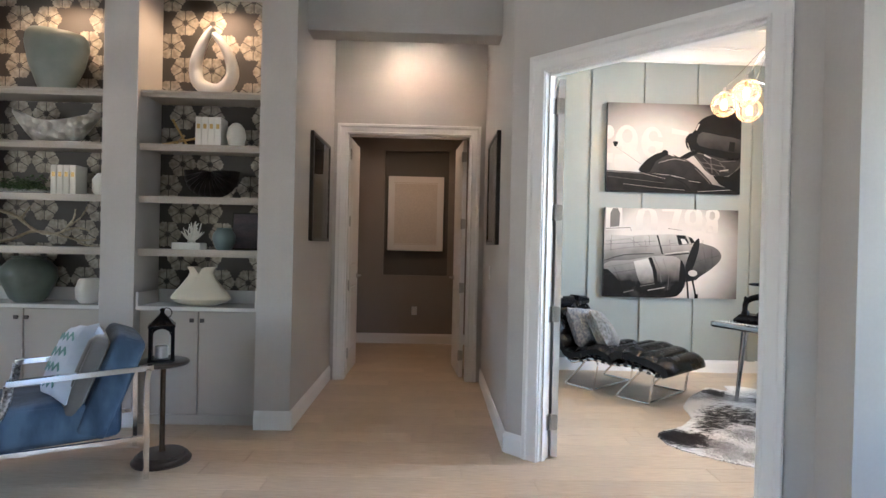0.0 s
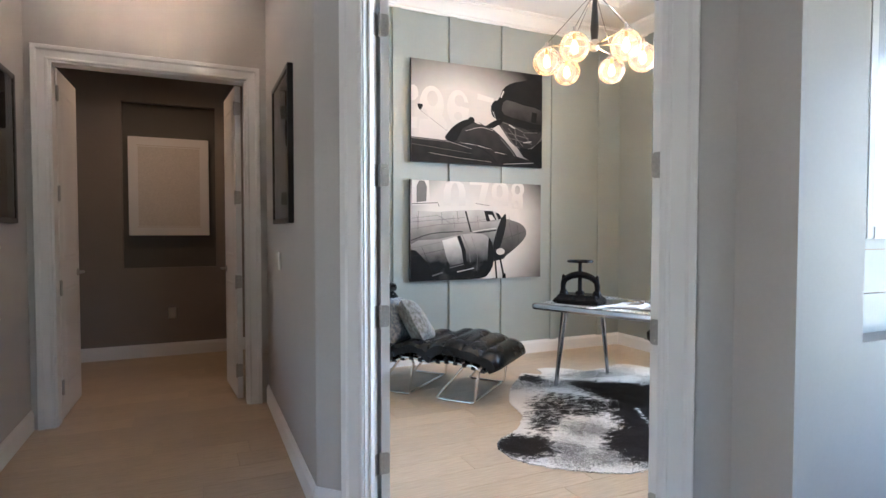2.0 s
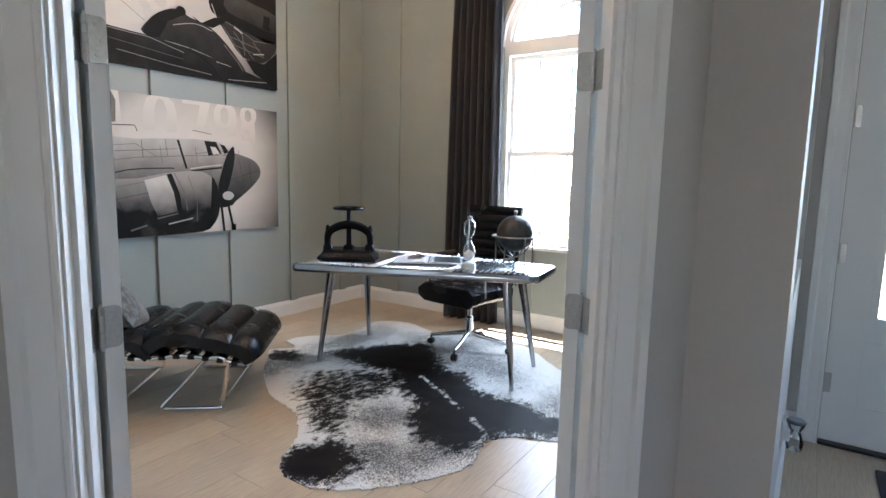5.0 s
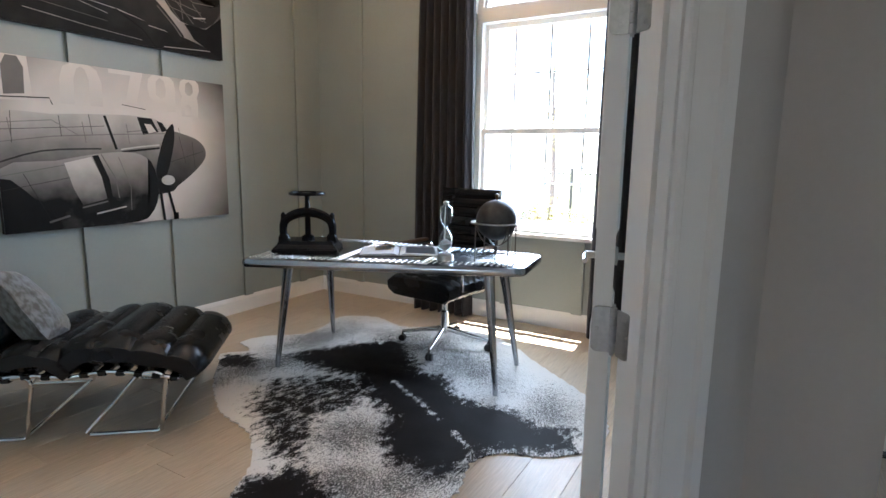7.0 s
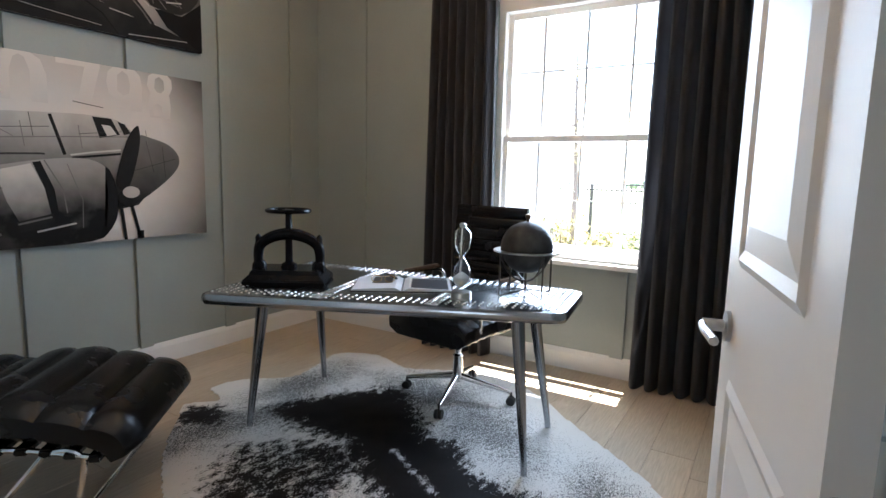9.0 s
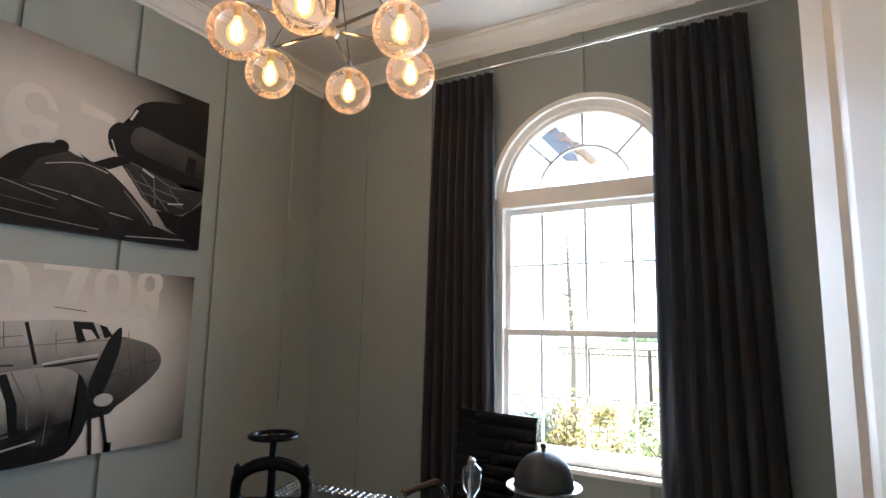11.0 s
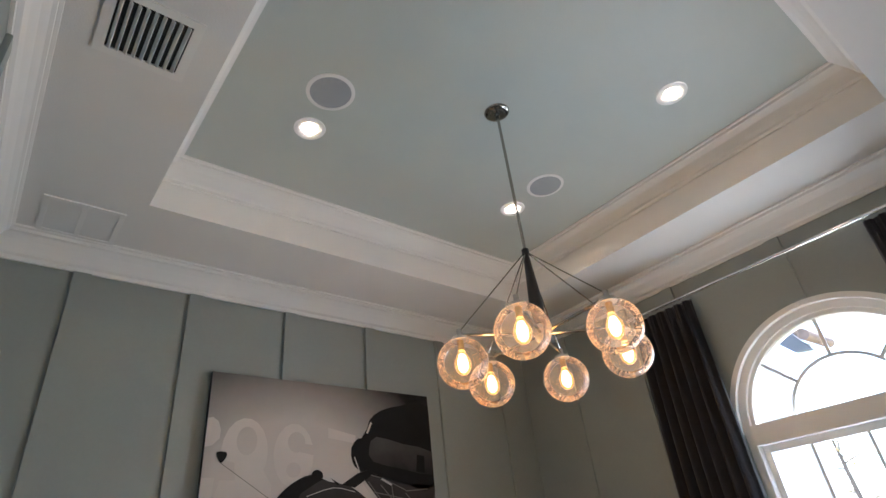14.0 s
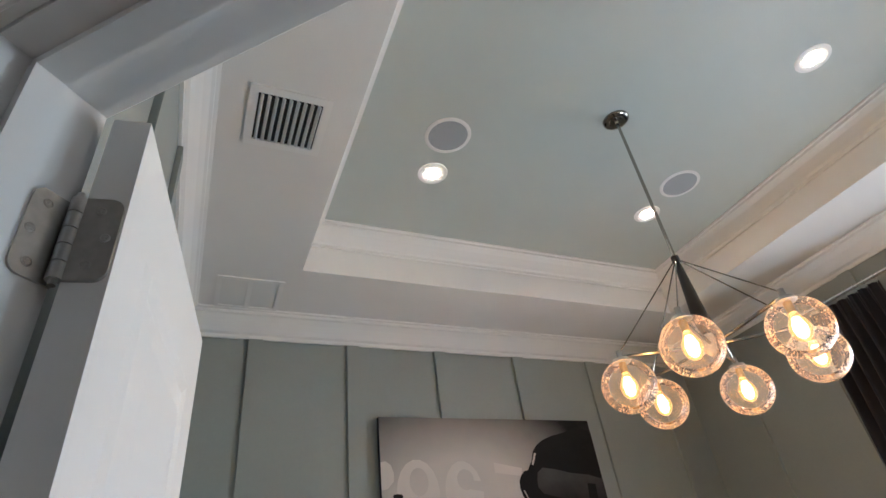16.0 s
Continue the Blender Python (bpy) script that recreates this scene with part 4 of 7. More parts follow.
# cowhide rug
RUG = [(2.58, 5.24), (2.34, 4.98), (2.16, 4.70), (2.11, 4.55), (2.06, 4.36), (1.88, 4.15), (1.68, 4.03), (1.60, 3.86), (1.66, 3.66), (1.86, 3.46), (2.14, 3.31), (2.38, 3.36), (2.52, 3.29), (2.60, 3.10), (2.80, 2.93),
       (3.06, 2.95), (3.29, 3.10), (3.46, 3.30), (3.66, 3.55), (3.92, 3.86), (4.03, 4.18), (3.95, 4.48), (3.84, 4.72), (3.93, 5.02), (3.80, 5.27), (3.52, 5.22), (3.30, 5.20), (3.12, 5.40), (2.92, 5.44), (2.84, 5.26), (2.70, 5.36)]
edge = [(p.x, p.y) for p in smooth_path([(x, y, 0) for x, y in RUG], 6, closed=True)]


def inside(x, y, poly):
    hit, j = False, len(poly) - 1
    for i in range(len(poly)):
        (xi, yi), (xj, yj) = poly[i], poly[j]
        if (yi > y) != (yj > y) and x < (xj - xi) * (y - yi) / (yj - yi) + xi:
            hit = not hit
        j = i
    return hit


DARK = [((2.9, 4.98), (3.23, 4.8), (3.54, 4.58), (3.41, 4.39), (3.12, 4.08), (3.11, 3.89), (2.93, 3.77), (2.9, 3.55), (2.92, 3.41), (2.84, 3.21), (2.88, 3.09), (2.71, 3.03), (2.51, 3.31), (2.37, 3.38), (2.22, 3.42),
         (2.23, 3.65), (2.31, 3.77), (2.55, 3.91), (2.67, 4.16), (2.86, 4.38), (2.86, 4.67)),
        ((1.58, 3.92), (1.70, 4.06), (1.84, 4.06), (1.97, 3.93), (1.92, 3.72), (1.70, 3.70)), ((2.6, 5.3), (2.70, 5.29), (2.77, 5.17), (2.65, 5.03), (2.56, 5.17))]
MIXED = [((2.31, 4.64), (2.56, 4.75), (2.72, 4.59), (2.84, 4.27), (2.66, 4.13), (2.35, 4.22), (2.13, 4.1), (2.03, 3.98), (2.0, 4.1), (2.12, 4.31))]
SPECK = [(3.37, 3.92, 0.52, 0.30, 55), (2.75, 4.95, 0.62, 0.22, -20), (3.55, 4.40, 0.42, 0.45, 0), (3.30, 5.05, 0.5, 0.24, 0), (3.05, 3.25, 0.3, 0.2, 20), (2.30, 3.95, 0.30, 0.22, 30), (2.15, 3.52, 0.50, 0.26, -25), (2.02, 3.72, 0.25, 0.25, 0)]
SEAM = [((2.92, 4.14), (2.81, 3.94)), ((2.80, 3.92), (2.66, 3.69)), ((2.58, 3.56), (2.50, 3.44))]


def depth_in(x, y, poly):
    """Distance to the outline, above nought inside it."""
    best, p = 9.0, Vector((x, y))
    for k in range(len(poly)):
        best = min(best, seg_gap(p, Vector(poly[k - 1]), Vector(poly[k])))
    return best if inside(x, y, poly) else -best


def seg_gap(p, a, b):
    u = min(max((p - a).dot(b - a) / (b - a).length_squared, 0), 1)
    return (p - a - (b - a) * u).length


def blob(x, y, rows):
    best = -1.0
    for cx, cy, a, b, ang in rows:
        c, s = math.cos(radians(ang)), math.sin(radians(ang))
        u, v = ((x - cx) * c + (y - cy) * s) / a, (-(x - cx) * s + (y - cy) * c) / b
        best = max(best, 1 - math.hypot(u, v))
    return best


RUGZ = 0.007
bm = bmesh.new()
step, grid = 0.0165, {}
lay = bm.verts.layers.float_color.new("hair")
xs = [1.55 + step * i for i in range(int(2.55 / step))]
ys = [2.88 + step * i for i in range(int(2.62 / step))]
for i, x in enumerate(xs):
    for j, y in enumerate(ys):
        if inside(x, y, edge):
            n1 = noise.fractal(Vector((x * 4.0, y * 4.0, 2)), 0.8, 2.1, 4)
            d = max(min(depth_in(x, y, q), 0.16) for q in DARK) * 3.2 + 0.04
            d = max(d, max(min(depth_in(x, y, q), 0.05) * 2.4 - 0.01 for q in MIXED)) + 0.10 * n1
            if d > 0:
                d = min(d, max(min(seg_gap(Vector((x, y)), Vector(a), Vector(b)) for a, b in SEAM) - 0.006 - 0.012 * max(n1, 0), 0) * 12.0)
            sp = blob(x, y, SPECK) + 0.30 * n1
            v = bm.verts.new((x, y, RUGZ + 0.0025 * noise.noise(Vector((x * 9, y * 9, 0)))))
            v[lay] = (min(max(d + 0.5, 0), 1), min(max(sp * 0.8 + 0.42, 0), 1), 0, 1)
            grid[i, j] = v
for (i, j), v in list(grid.items()):
    q = [grid.get(k) for k in ((i, j), (i + 1, j), (i + 1, j + 1), (i, j + 1))]
    if all(q):
        bm.faces.new(q)
    elif sum(x is not None for x in q) == 3:
        bm.faces.new([x for x in q if x])
for (i, j) in [(a - 1, b) for a, b in grid if (a - 1, b) not in grid]:
    q = [grid.get(k) for k in ((i + 1, j), (i + 1, j + 1), (i, j + 1))]
    if all(q):
        bm.faces.new(q)
out = bmesh.ops.extrude_edge_only(bm, edges=[e for e in bm.edges if len(e.link_faces) == 1])
for e in out["geom"]:
    if isinstance(e, bmesh.types.BMVert):
        e.co.z = 0.0005
m = mat("cowhide_hair", (0.7, 0.69, 0.67), 0.6, spec=0.12, bump=0.9, bump_scale=240)
nt = m.node_tree
n, link = nt.nodes, nt.links.new
att = n.new("ShaderNodeAttribute")
att.attribute_name = "hair"
sep = n.new("ShaderNodeSeparateColor")
link(att.outputs["Color"], sep.inputs[0])
co = n.new("ShaderNodeTexCoord")


def fine(scale, stretch, detail=5):
    mp = n.new("ShaderNodeMapping")
    mp.inputs["Scale"].default_value = stretch
    mp.inputs["Rotation"].default_value = (0, 0, 0.6)
    x = n.new("ShaderNodeTexNoise")
    x.inputs["Scale"].default_value, x.inputs["Detail"].default_value = scale, detail
    link(co.outputs["Object"], mp.inputs[0]), link(mp.outputs[0], x.inputs["Vector"])
    return x.outputs["Fac"]


def calc(op, a, b):
    x = n.new("ShaderNodeMath")
    x.operation = op
    x.use_clamp = op == "MULTIPLY_ADD"
    for k, v in enumerate((a, b)):
        if isinstance(v, (int, float)):
            x.inputs[k].default_value = v
        else:
            link(v, x.inputs[k])
    return x.outputs[0]


f0 = fine(16, (1, 1.7, 1), 4)
f1 = fine(95, (1, 3.4, 1), 5)
f2 = fine(105, (1, 2.8, 1), 3)
dark = calc("ADD", calc("ADD", sep.outputs[0], calc("MULTIPLY", calc("SUBTRACT", f1, 0.5), 1.05)), calc("MULTIPLY", calc("SUBTRACT", f0, 0.5), 0.85))
r1 = n.new("ShaderNodeValToRGB")
r1.color_ramp.elements[0].position, r1.color_ramp.elements[1].position = 0.47, 0.53
link(dark, r1.inputs[0])
spk = calc("ADD", calc("MULTIPLY", sep.outputs[1], 0.30), f2)
r2 = n.new("ShaderNodeValToRGB")
r2.color_ramp.elements[0].position, r2.color_ramp.elements[1].position = 0.72, 0.75
link(spk, r2.inputs[0])
both = calc("MAXIMUM", r1.outputs[0], calc("MULTIPLY", r2.outputs[0], 0.85))
mx = n.new("ShaderNodeMix")
mx.data_type = "RGBA"
mx.inputs["A"].default_value, mx.inputs["B"].default_value = (0.74, 0.73, 0.72, 1), (0.007, 0.005, 0.005, 1)
link(both, mx.inputs["Factor"]), link(mx.outputs["Result"], n["Principled BSDF"].inputs["Base Color"])
tagged(part("cowhide_rug", bm, m, smooth=True), "black and white speckled cowhide rug on the floor", "rug")

# curtains, rod and rings
RODZ, RODX = 3.285, 4.35
rod = thing("curtain_rod", "polished nickel curtain rod above the window", "curtain rod", RODX, 3.86, RODZ)
tube("rod", [(0, -1.03, 0), (0, 1.02, 0)], 0.011, M_CHROME, rod, segs=12)
for sy in (-1.04, 1.03):
    turned("end_cap", [(0.0, -0.02), (0.015, -0.02), (0.015, 0.02), (0.0, 0.02)], M_CHROME, rod, m=Matrix.Translation((0, sy, 0)) @ pose(0, 0, 0, 90))
for sy in (-0.93, 0.93):
    tube("bracket", [(0, sy, 0), (0.109, sy, 0)], 0.007, M_CHROME, rod, segs=8)


def curtain(y0, y1, b0, b1, label, seed):
    t = thing("curtain", label, "curtain", RODX, (y0 + y1) / 2, 0, group="curtains at the window")
    cy = (y0 + y1) / 2
    bm = bmesh.new()
    nu, nv = 150, 26
    folds = 7
    g = []
    for j in range(nv + 1):
        w = j / nv
        z = RODZ - 0.03 - w * (RODZ - 0.03 - 0.012)
        row = []
        for i in range(nu + 1):
            u = i / nu
            a, b = y0 + (b0 - y0) * w, y1 + (b1 - y1) * w
            ph = 2 * math.pi * folds * u + 0.7 * noise.noise(Vector((u * 5, w * 1.5, seed))) * (0.3 + w)
            amp = 0.024 + 0.036 * min(1, w * 4) * (0.8 + 0.5 * noise.noise(Vector((u * 6, w * 2, seed + 4))))
            pinch = math.exp(-(w * 16) ** 2)
            dx = amp * math.sin(ph) * (1 - 0.5 * pinch) + 0.006 * math.sin(3 * ph + 1) * pinch
            y = a + (b - a) * u + 0.010 * math.cos(ph) * min(1, w * 3)
            row.append(bm.verts.new((dx - 0.0, y - cy, z)))
        g.append(row)
    for r0, r1 in zip(g, g[1:]):
        for i in range(nu):
            bm.faces.new((r0[i], r0[i + 1], r1[i + 1], r1[i]))
    bmesh.ops.solidify(bm, geom=bm.faces[:], thickness=0.003)
    part("cloth", bm, M_CURTAIN, t, smooth=True)
    for k in range(folds + 1):
        y = y0 + (y1 - y0) * (k + 0.12) / (folds + 0.3) - cy
        tube("ring", [(0.017 * math.cos(a), y, RODZ + 0.017 * math.sin(a)) for a in [2 * math.pi * i / 14 for i in range(14)]], 0.002, M_CHROME, t, closed=True, segs=6)
        tube("hook", [(0, y, RODZ - 0.016), (0, y, RODZ - 0.045)], 0.0015, M_CHROME, t, segs=5)


curtain(4.42, 4.87, 4.375, 4.92, "charcoal pinch-pleated curtain hanging beside the window", 1)
curtain(2.90, 3.40, 2.81, 3.425, "charcoal pinch-pleated curtain hanging beside the window", 5)

# globe chandelier
LX, LY = 2.615, 4.285
M_BULB = glow("warm_filament_bulb", (1.0, 0.52, 0.18), 9.0)
# orange halo of the lit bulb, put into its glass as weak emission
M_BULBGLASS = clear("halo_bulb_glass", (1.0, 0.90, 0.72), mix=1.0, ior=1.3)
nt = M_BULBGLASS.node_tree
haze, hm = nt.nodes.new("ShaderNodeEmission"), nt.nodes.new("ShaderNodeMixShader")
haze.inputs[0].default_value, haze.inputs[1].default_value, hm.inputs[0].default_value = (1.0, 0.44, 0.13, 1), 0.22, 0.5
old = nt.nodes["Material Output"].inputs[0].links[0].from_socket
nt.links.new(old, hm.inputs[1]), nt.links.new(haze.outputs[0], hm.inputs[2]), nt.links.new(hm.outputs[0], nt.nodes["Material Output"].inputs[0])
M_SEED = clear("seeded_glass", (1.0, 0.99, 0.98), mix=1.0, ior=1.36, bump=0.015, bump_scale=40)
nt = M_SEED.node_tree
veil = nt.nodes.new("ShaderNodeBsdfTranslucent")
veil.inputs[0].default_value = (0.95, 0.93, 0.95, 1)
ms2 = nt.nodes.new("ShaderNodeMixShader")
ms2.inputs[0].default_value = 0.026
old = nt.nodes["Material Output"].inputs[0].links[0].from_socket
nt.links.new(old, ms2.inputs[1]), nt.links.new(veil.outputs[0], ms2.inputs[2]), nt.links.new(ms2.outputs[0], nt.nodes["Material Output"].inputs[0])
M_BUBBLE = mat("glass_bubbles", (0.85, 0.72, 0.56), 0.1)
nt = M_BUBBLE.node_tree
lit = nt.nodes.new("ShaderNodeBsdfTranslucent")
# amber glow of the lit seeds, put into the bubbles' colour
lit.inputs[0].default_value = (1.0, 0.74, 0.46, 1)
ms3 = nt.nodes.new("ShaderNodeMixShader")
ms3.inputs[0].default_value = 0.7
old = nt.nodes["Material Output"].inputs[0].links[0].from_socket
nt.links.new(old, ms3.inputs[1]), nt.links.new(lit.outputs[0], ms3.inputs[2]), nt.links.new(ms3.outputs[0], nt.nodes["Material Output"].inputs[0])
lampx = thing("chandelier", "six-globe chandelier with seeded glass and nickel arms", "ceiling lamp", LX, LY, TRAY)
turned("canopy", [(0.0, -0.030), (0.011, -0.030), (0.014, -0.016), (0.034, -0.013), (0.036, -0.010), (0.058, -0.008), (0.065, -0.003), (0.066, 0.0)], M_POLNICKEL, lampx, segs=32)
tube("stem", [(0, 0, -0.03), (0, 0, 3.05 - TRAY)], 0.0075, M_POLNICKEL, lampx, segs=10)
HZ = 2.655 - TRAY
turned("spindle", [(0.0, 3.06 - TRAY), (0.016, 3.055 - TRAY), (0.017, 3.03 - TRAY), (0.013, 3.025 - TRAY), (0.030, 2.78 - TRAY), (0.024, 2.70 - TRAY), (0.0, 2.69 - TRAY)], M_FRAME, lampx, "black tapered wooden spindle", segs=20)
turned("hub", [(0.0, HZ - 0.04), (0.020, HZ - 0.038), (0.032, HZ - 0.02), (0.032, HZ + 0.02), (0.024, HZ + 0.04), (0.0, HZ + 0.045)], M_NICKEL, lampx, segs=20)
random.seed(3)
for k in range(6):
    a = radians(28 + 60 * k)
    ca, sa = math.cos(a), math.sin(a)
    R, gz = 0.338, 2.555 - TRAY
    top = gz + 0.107
    tube("arm", [(0.025 * ca, 0.025 * sa, HZ), (R * ca, R * sa, top + 0.008)], 0.0065, M_POLNICKEL, lampx, segs=8)
    tube("stay", [(0.014 * ca, 0.014 * sa, 3.03 - TRAY), (R * ca, R * sa, top + 0.022)], 0.0028, M_POLNICKEL, lampx, segs=6)
    mg = Matrix.Translation((R * ca, R * sa, gz))
    turned("cap", [(0.0, 0.140), (0.011, 0.139), (0.011, 0.112), (0.030, 0.106), (0.034, 0.092), (0.030, 0.090), (0.0, 0.094)], M_NICKEL, lampx, segs=18, m=mg)
    turned("socket", [(0.0, 0.092), (0.014, 0.090), (0.014, 0.050), (0.0, 0.048)], M_BRASS, lampx, segs=12, m=mg)
    bm = bmesh.new()
    lathe_bm(bm, [(0.1005 * math.sin(math.pi * (i + 2) / 26), 0.1005 * math.cos(math.pi * (i + 2) / 26)) for i in range(25)], 36, mg)
    g = part("glass_globe", bm, M_SEED, lampx, "clear seeded glass globe", smooth=True)
    g.visible_shadow = False
    bm = bmesh.new()
    for _ in range(330):
        z = random.uniform(-0.95, 0.9)
        t = random.uniform(0, 2 * math.pi)
        r = 0.098 * math.sqrt(1 - z * z)
        bmesh.ops.create_icosphere(bm, subdivisions=1, radius=random.uniform(0.0007, 0.0017), matrix=mg @ Matrix.Translation((r * math.cos(t), r * math.sin(t), 0.098 * z)))
    s = part("seed_bubbles", bm, M_BUBBLE, g)
    s["kind"] = "stuff"
    s.visible_shadow = False
    b = turned("bulb", [(0.0, 0.050), (0.014, 0.049), (0.016, 0.040), (0.030, 0.014), (0.034, -0.006), (0.028, -0.032), (0.013, -0.047), (0.0, -0.049)], M_BULBGLASS, lampx, "lit glass bulb with its orange halo put into the glass", segs=18, m=mg)
    b.visible_shadow = False
    # filament fattened to the breadth of its glare
    f = turned("filament", [(0.0, 0.038), (0.011, 0.033), (0.021, 0.002), (0.018, -0.024), (0.008, -0.036), (0.0, -0.038)], M_BULB, b, "glowing filament", segs=12, m=mg)
    f.visible_shadow = False
    lamp("globe_light", "POINT", 0.055, (1.0, 0.74, 0.52), Matrix.Translation((LX + R * ca, LY + R * sa, gz + TRAY)), 0.02)

# canvas prints: bare stretched canvases; the pictures are laid on further down
M_CANVAS_EDGE = mat("dark_canvas_edge", (0.03, 0.028, 0.028), 0.8, grain=0.2, bump=0.3, bump_scale=500)


PW_, PH_ = 1.492, 0.985                          # canvas width and height


def graded(name, c0, c1, lo, hi, axis=2, grain=0.12, rough=0.55, round_at=None, rise=None):
    """A printed tone that runs from c0 to c1 along one axis, or outwards from a point, with paper grain."""
    m = mat(name, c0, rough, bump=0.2, bump_scale=700, spec=0.12)
    nt = m.node_tree
    n, link = nt.nodes, nt.links.new
    co, mr, ramp, nz, ad = (n.new("ShaderNode" + k) for k in ("TexCoord", "MapRange", "ValToRGB", "TexNoise", "Math"))
    if round_at:
        vd, mp = n.new("ShaderNodeVectorMath"), n.new("ShaderNodeMapping")
        vd.operation = "LENGTH"
        mp.inputs["Location"].default_value, mp.inputs["Scale"].default_value = (-round_at[0], 0, -round_at[1] * round_at[2]), (1, 0, round_at[2])
        link(co.outputs["Object"], mp.inputs[0]), link(mp.outputs[0], vd.inputs[0])
        src = vd.outputs["Value"]
    else:
        sx = n.new("ShaderNodeSeparateXYZ")
        link(co.outputs["Object"], sx.inputs[0])
        src = sx.outputs[axis]
    mr.inputs["From Min"].default_value, mr.inputs["From Max"].default_value = lo, hi
    link(src, mr.inputs["Value"])
    nz.inputs["Scale"].default_value, nz.inputs["Detail"].default_value = 9, 6
    link(co.outputs["Object"], nz.inputs["Vector"])
    ad.operation = "MULTIPLY_ADD"
    ad.inputs[1].default_value = grain * 2
    ad.inputs[2].default_value = -grain
    link(nz.outputs["Fac"], ad.inputs[0])
    sm = n.new("ShaderNodeMath")
    link(mr.outputs[0], sm.inputs[0]), link(ad.outputs[0], sm.inputs[1])
    ramp.color_ramp.elements[0].color, ramp.color_ramp.elements[1].color = rgb(c0), rgb(c1)
    if rise:
        # a second fall of tone towards the top edge, from height rise[0] on
        sz, up, ad2 = n.new("ShaderNodeSeparateXYZ"), n.new("ShaderNodeMapRange"), n.new("ShaderNodeMath")
        link(co.outputs["Object"], sz.inputs[0])
        up.inputs["From Min"].default_value, up.inputs["From Max"].default_value, up.inputs["To Max"].default_value = rise[0], PH_, rise[1]
        link(sz.outputs[2], up.inputs["Value"]), link(sm.outputs[0], ad2.inputs[0]), link(up.outputs[0], ad2.inputs[1])
        sm = ad2
    link(sm.outputs[0], ramp.inputs[0]), link(ramp.outputs[0], n["Principled BSDF"].inputs["Base Color"])
    return m


def tone(v):
    return (v, v * 0.925, v * 0.855)


T_BLACK = graded("print_black", tone(0.004), tone(0.015), 0, 1, grain=0.3)
T_DARK = graded("print_dark_metal", tone(0.008), tone(0.06), 0.05, 0.75, grain=0.25)
T_METAL = graded("print_pale_metal", tone(0.012), tone(0.46), 0.30, 0.72, grain=0.22)
T_NOSE = graded("print_nose_metal", tone(0.008), tone(0.15), 0.22, 0.60, grain=0.2)
T_COWL = graded("print_cowl", tone(0.006), tone(0.34), 0.17, 0.48, grain=0.22)
T_HULL = graded("print_dark_hull", tone(0.012), tone(0.075), 0.42, 0.72, grain=0.35)
T_PANEL = graded("print_lit_panel", tone(0.02), tone(0.52), 0.12, 0.40, grain=0.25)
T_GLEAM = graded("print_gleam", tone(0.35), tone(0.62), 0, 1, grain=0.2)
T_LETTER = graded("print_faded_white", tone(0.52), tone(0.58), 0.72, 0.98, grain=0.25)
T_FAINT = graded("print_faint_white", tone(0.50), tone(0.60), 0.2, 0.8, grain=0.35)
T_RIVET = graded("print_grey_line", tone(0.10), tone(0.2), 0, 1, grain=0.3)


def canvas(z, x, label, bg, cell):
    """A stretched canvas and, laid on it, the printed shapes: rows of points, tone and whether the outline is smooth."""
    t = thing("canvas_print", label, "picture", x, OB - 0.019, z, group="aircraft canvas prints")
    block("stretcher", (0, -0.030, 0), (PW_, 0.0, PH_), M_CANVAS_EDGE, t, "dark wrapped canvas edge", bevel=0.003)
    block("printed_ground", (0.001, -0.0312, 0.001), (PW_ - 0.001, -0.0301, PH_ - 0.001), bg, t)
    x0, y0, x1, y1 = cell
    cv = lambda p: ((p[0] - x0) / (x1 - x0) * PW_, (1 - (p[1] - y0) / (y1 - y0)) * PH_)

    def shape(layer, tone_, pts, smooth=0):
        if smooth:
            pts = [(p.x, p.y) for p in smooth_path([(a, b, 0) for a, b in pts], smooth, closed=True)]
        uv = [cv(p) for p in pts]
        uv = [(min(max(u, 0.001), PW_ - 0.001), min(max(v, 0.001), PH_ - 0.001)) for u, v in uv]
        keep = [p for i, p in enumerate(uv) if (Vector(p) - Vector(uv[i - 1])).length > 1e-4]
        bm = bmesh.new()
        d = -0.0312 - 0.0006 * layer
        f = bm.faces.new([bm.verts.new((u, d, v)) for u, v in keep])
        bmesh.ops.triangulate(bm, faces=[f])
        part("printed_shape", bm, tone_, t)

    def line(layer, tone_, pts, w=2.0, smooth=0):
        if smooth:
            pts = [(p.x, p.y) for p in smooth_path([(a, b, 0) for a, b in pts], smooth)]
        bm = bmesh.new()
        d = -0.0312 - 0.0006 * layer
        pv, rows = [Vector(p) for p in pts], []
        for i, p in enumerate(pv):
            e = (pv[min(i + 1, len(pv) - 1)] - pv[max(i - 1, 0)]).normalized()
            o = Vector((e.y, -e.x)) * w / 2
            rows.append([bm.verts.new((min(max(u, 0.001), PW_ - 0.001), d, min(max(v, 0.001), PH_ - 0.001))) for u, v in (cv(p + o), cv(p - o))])
        for a, b in zip(rows, rows[1:]):
            bm.faces.new((a[0], b[0], b[1], a[1]))
        part("printed_line", bm, tone_, t)

    return shape, line


def ring_pts(cx, cy, rx, ry, n=18):
    return [(cx + rx * math.cos(2 * math.pi * i / n), cy + ry * math.sin(2 * math.pi * i / n)) for i in range(n)]


# lower print: nose, engine and propeller of an old aeroplane
bg = graded("print_sky_low", tone(0.57), tone(0.010), 0.52, 1.02, round_at=(0.70, 0.56, 1.0), grain=0.06, rise=(0.70, 0.20))
shape, line = canvas(0.826, 1.851, "black-and-white canvas print of an aeroplane nose with white numerals", bg, (115, 450, 556, 768))
shape(1, T_LETTER, [(120, 450), (172, 450), (176, 528), (120, 530)])
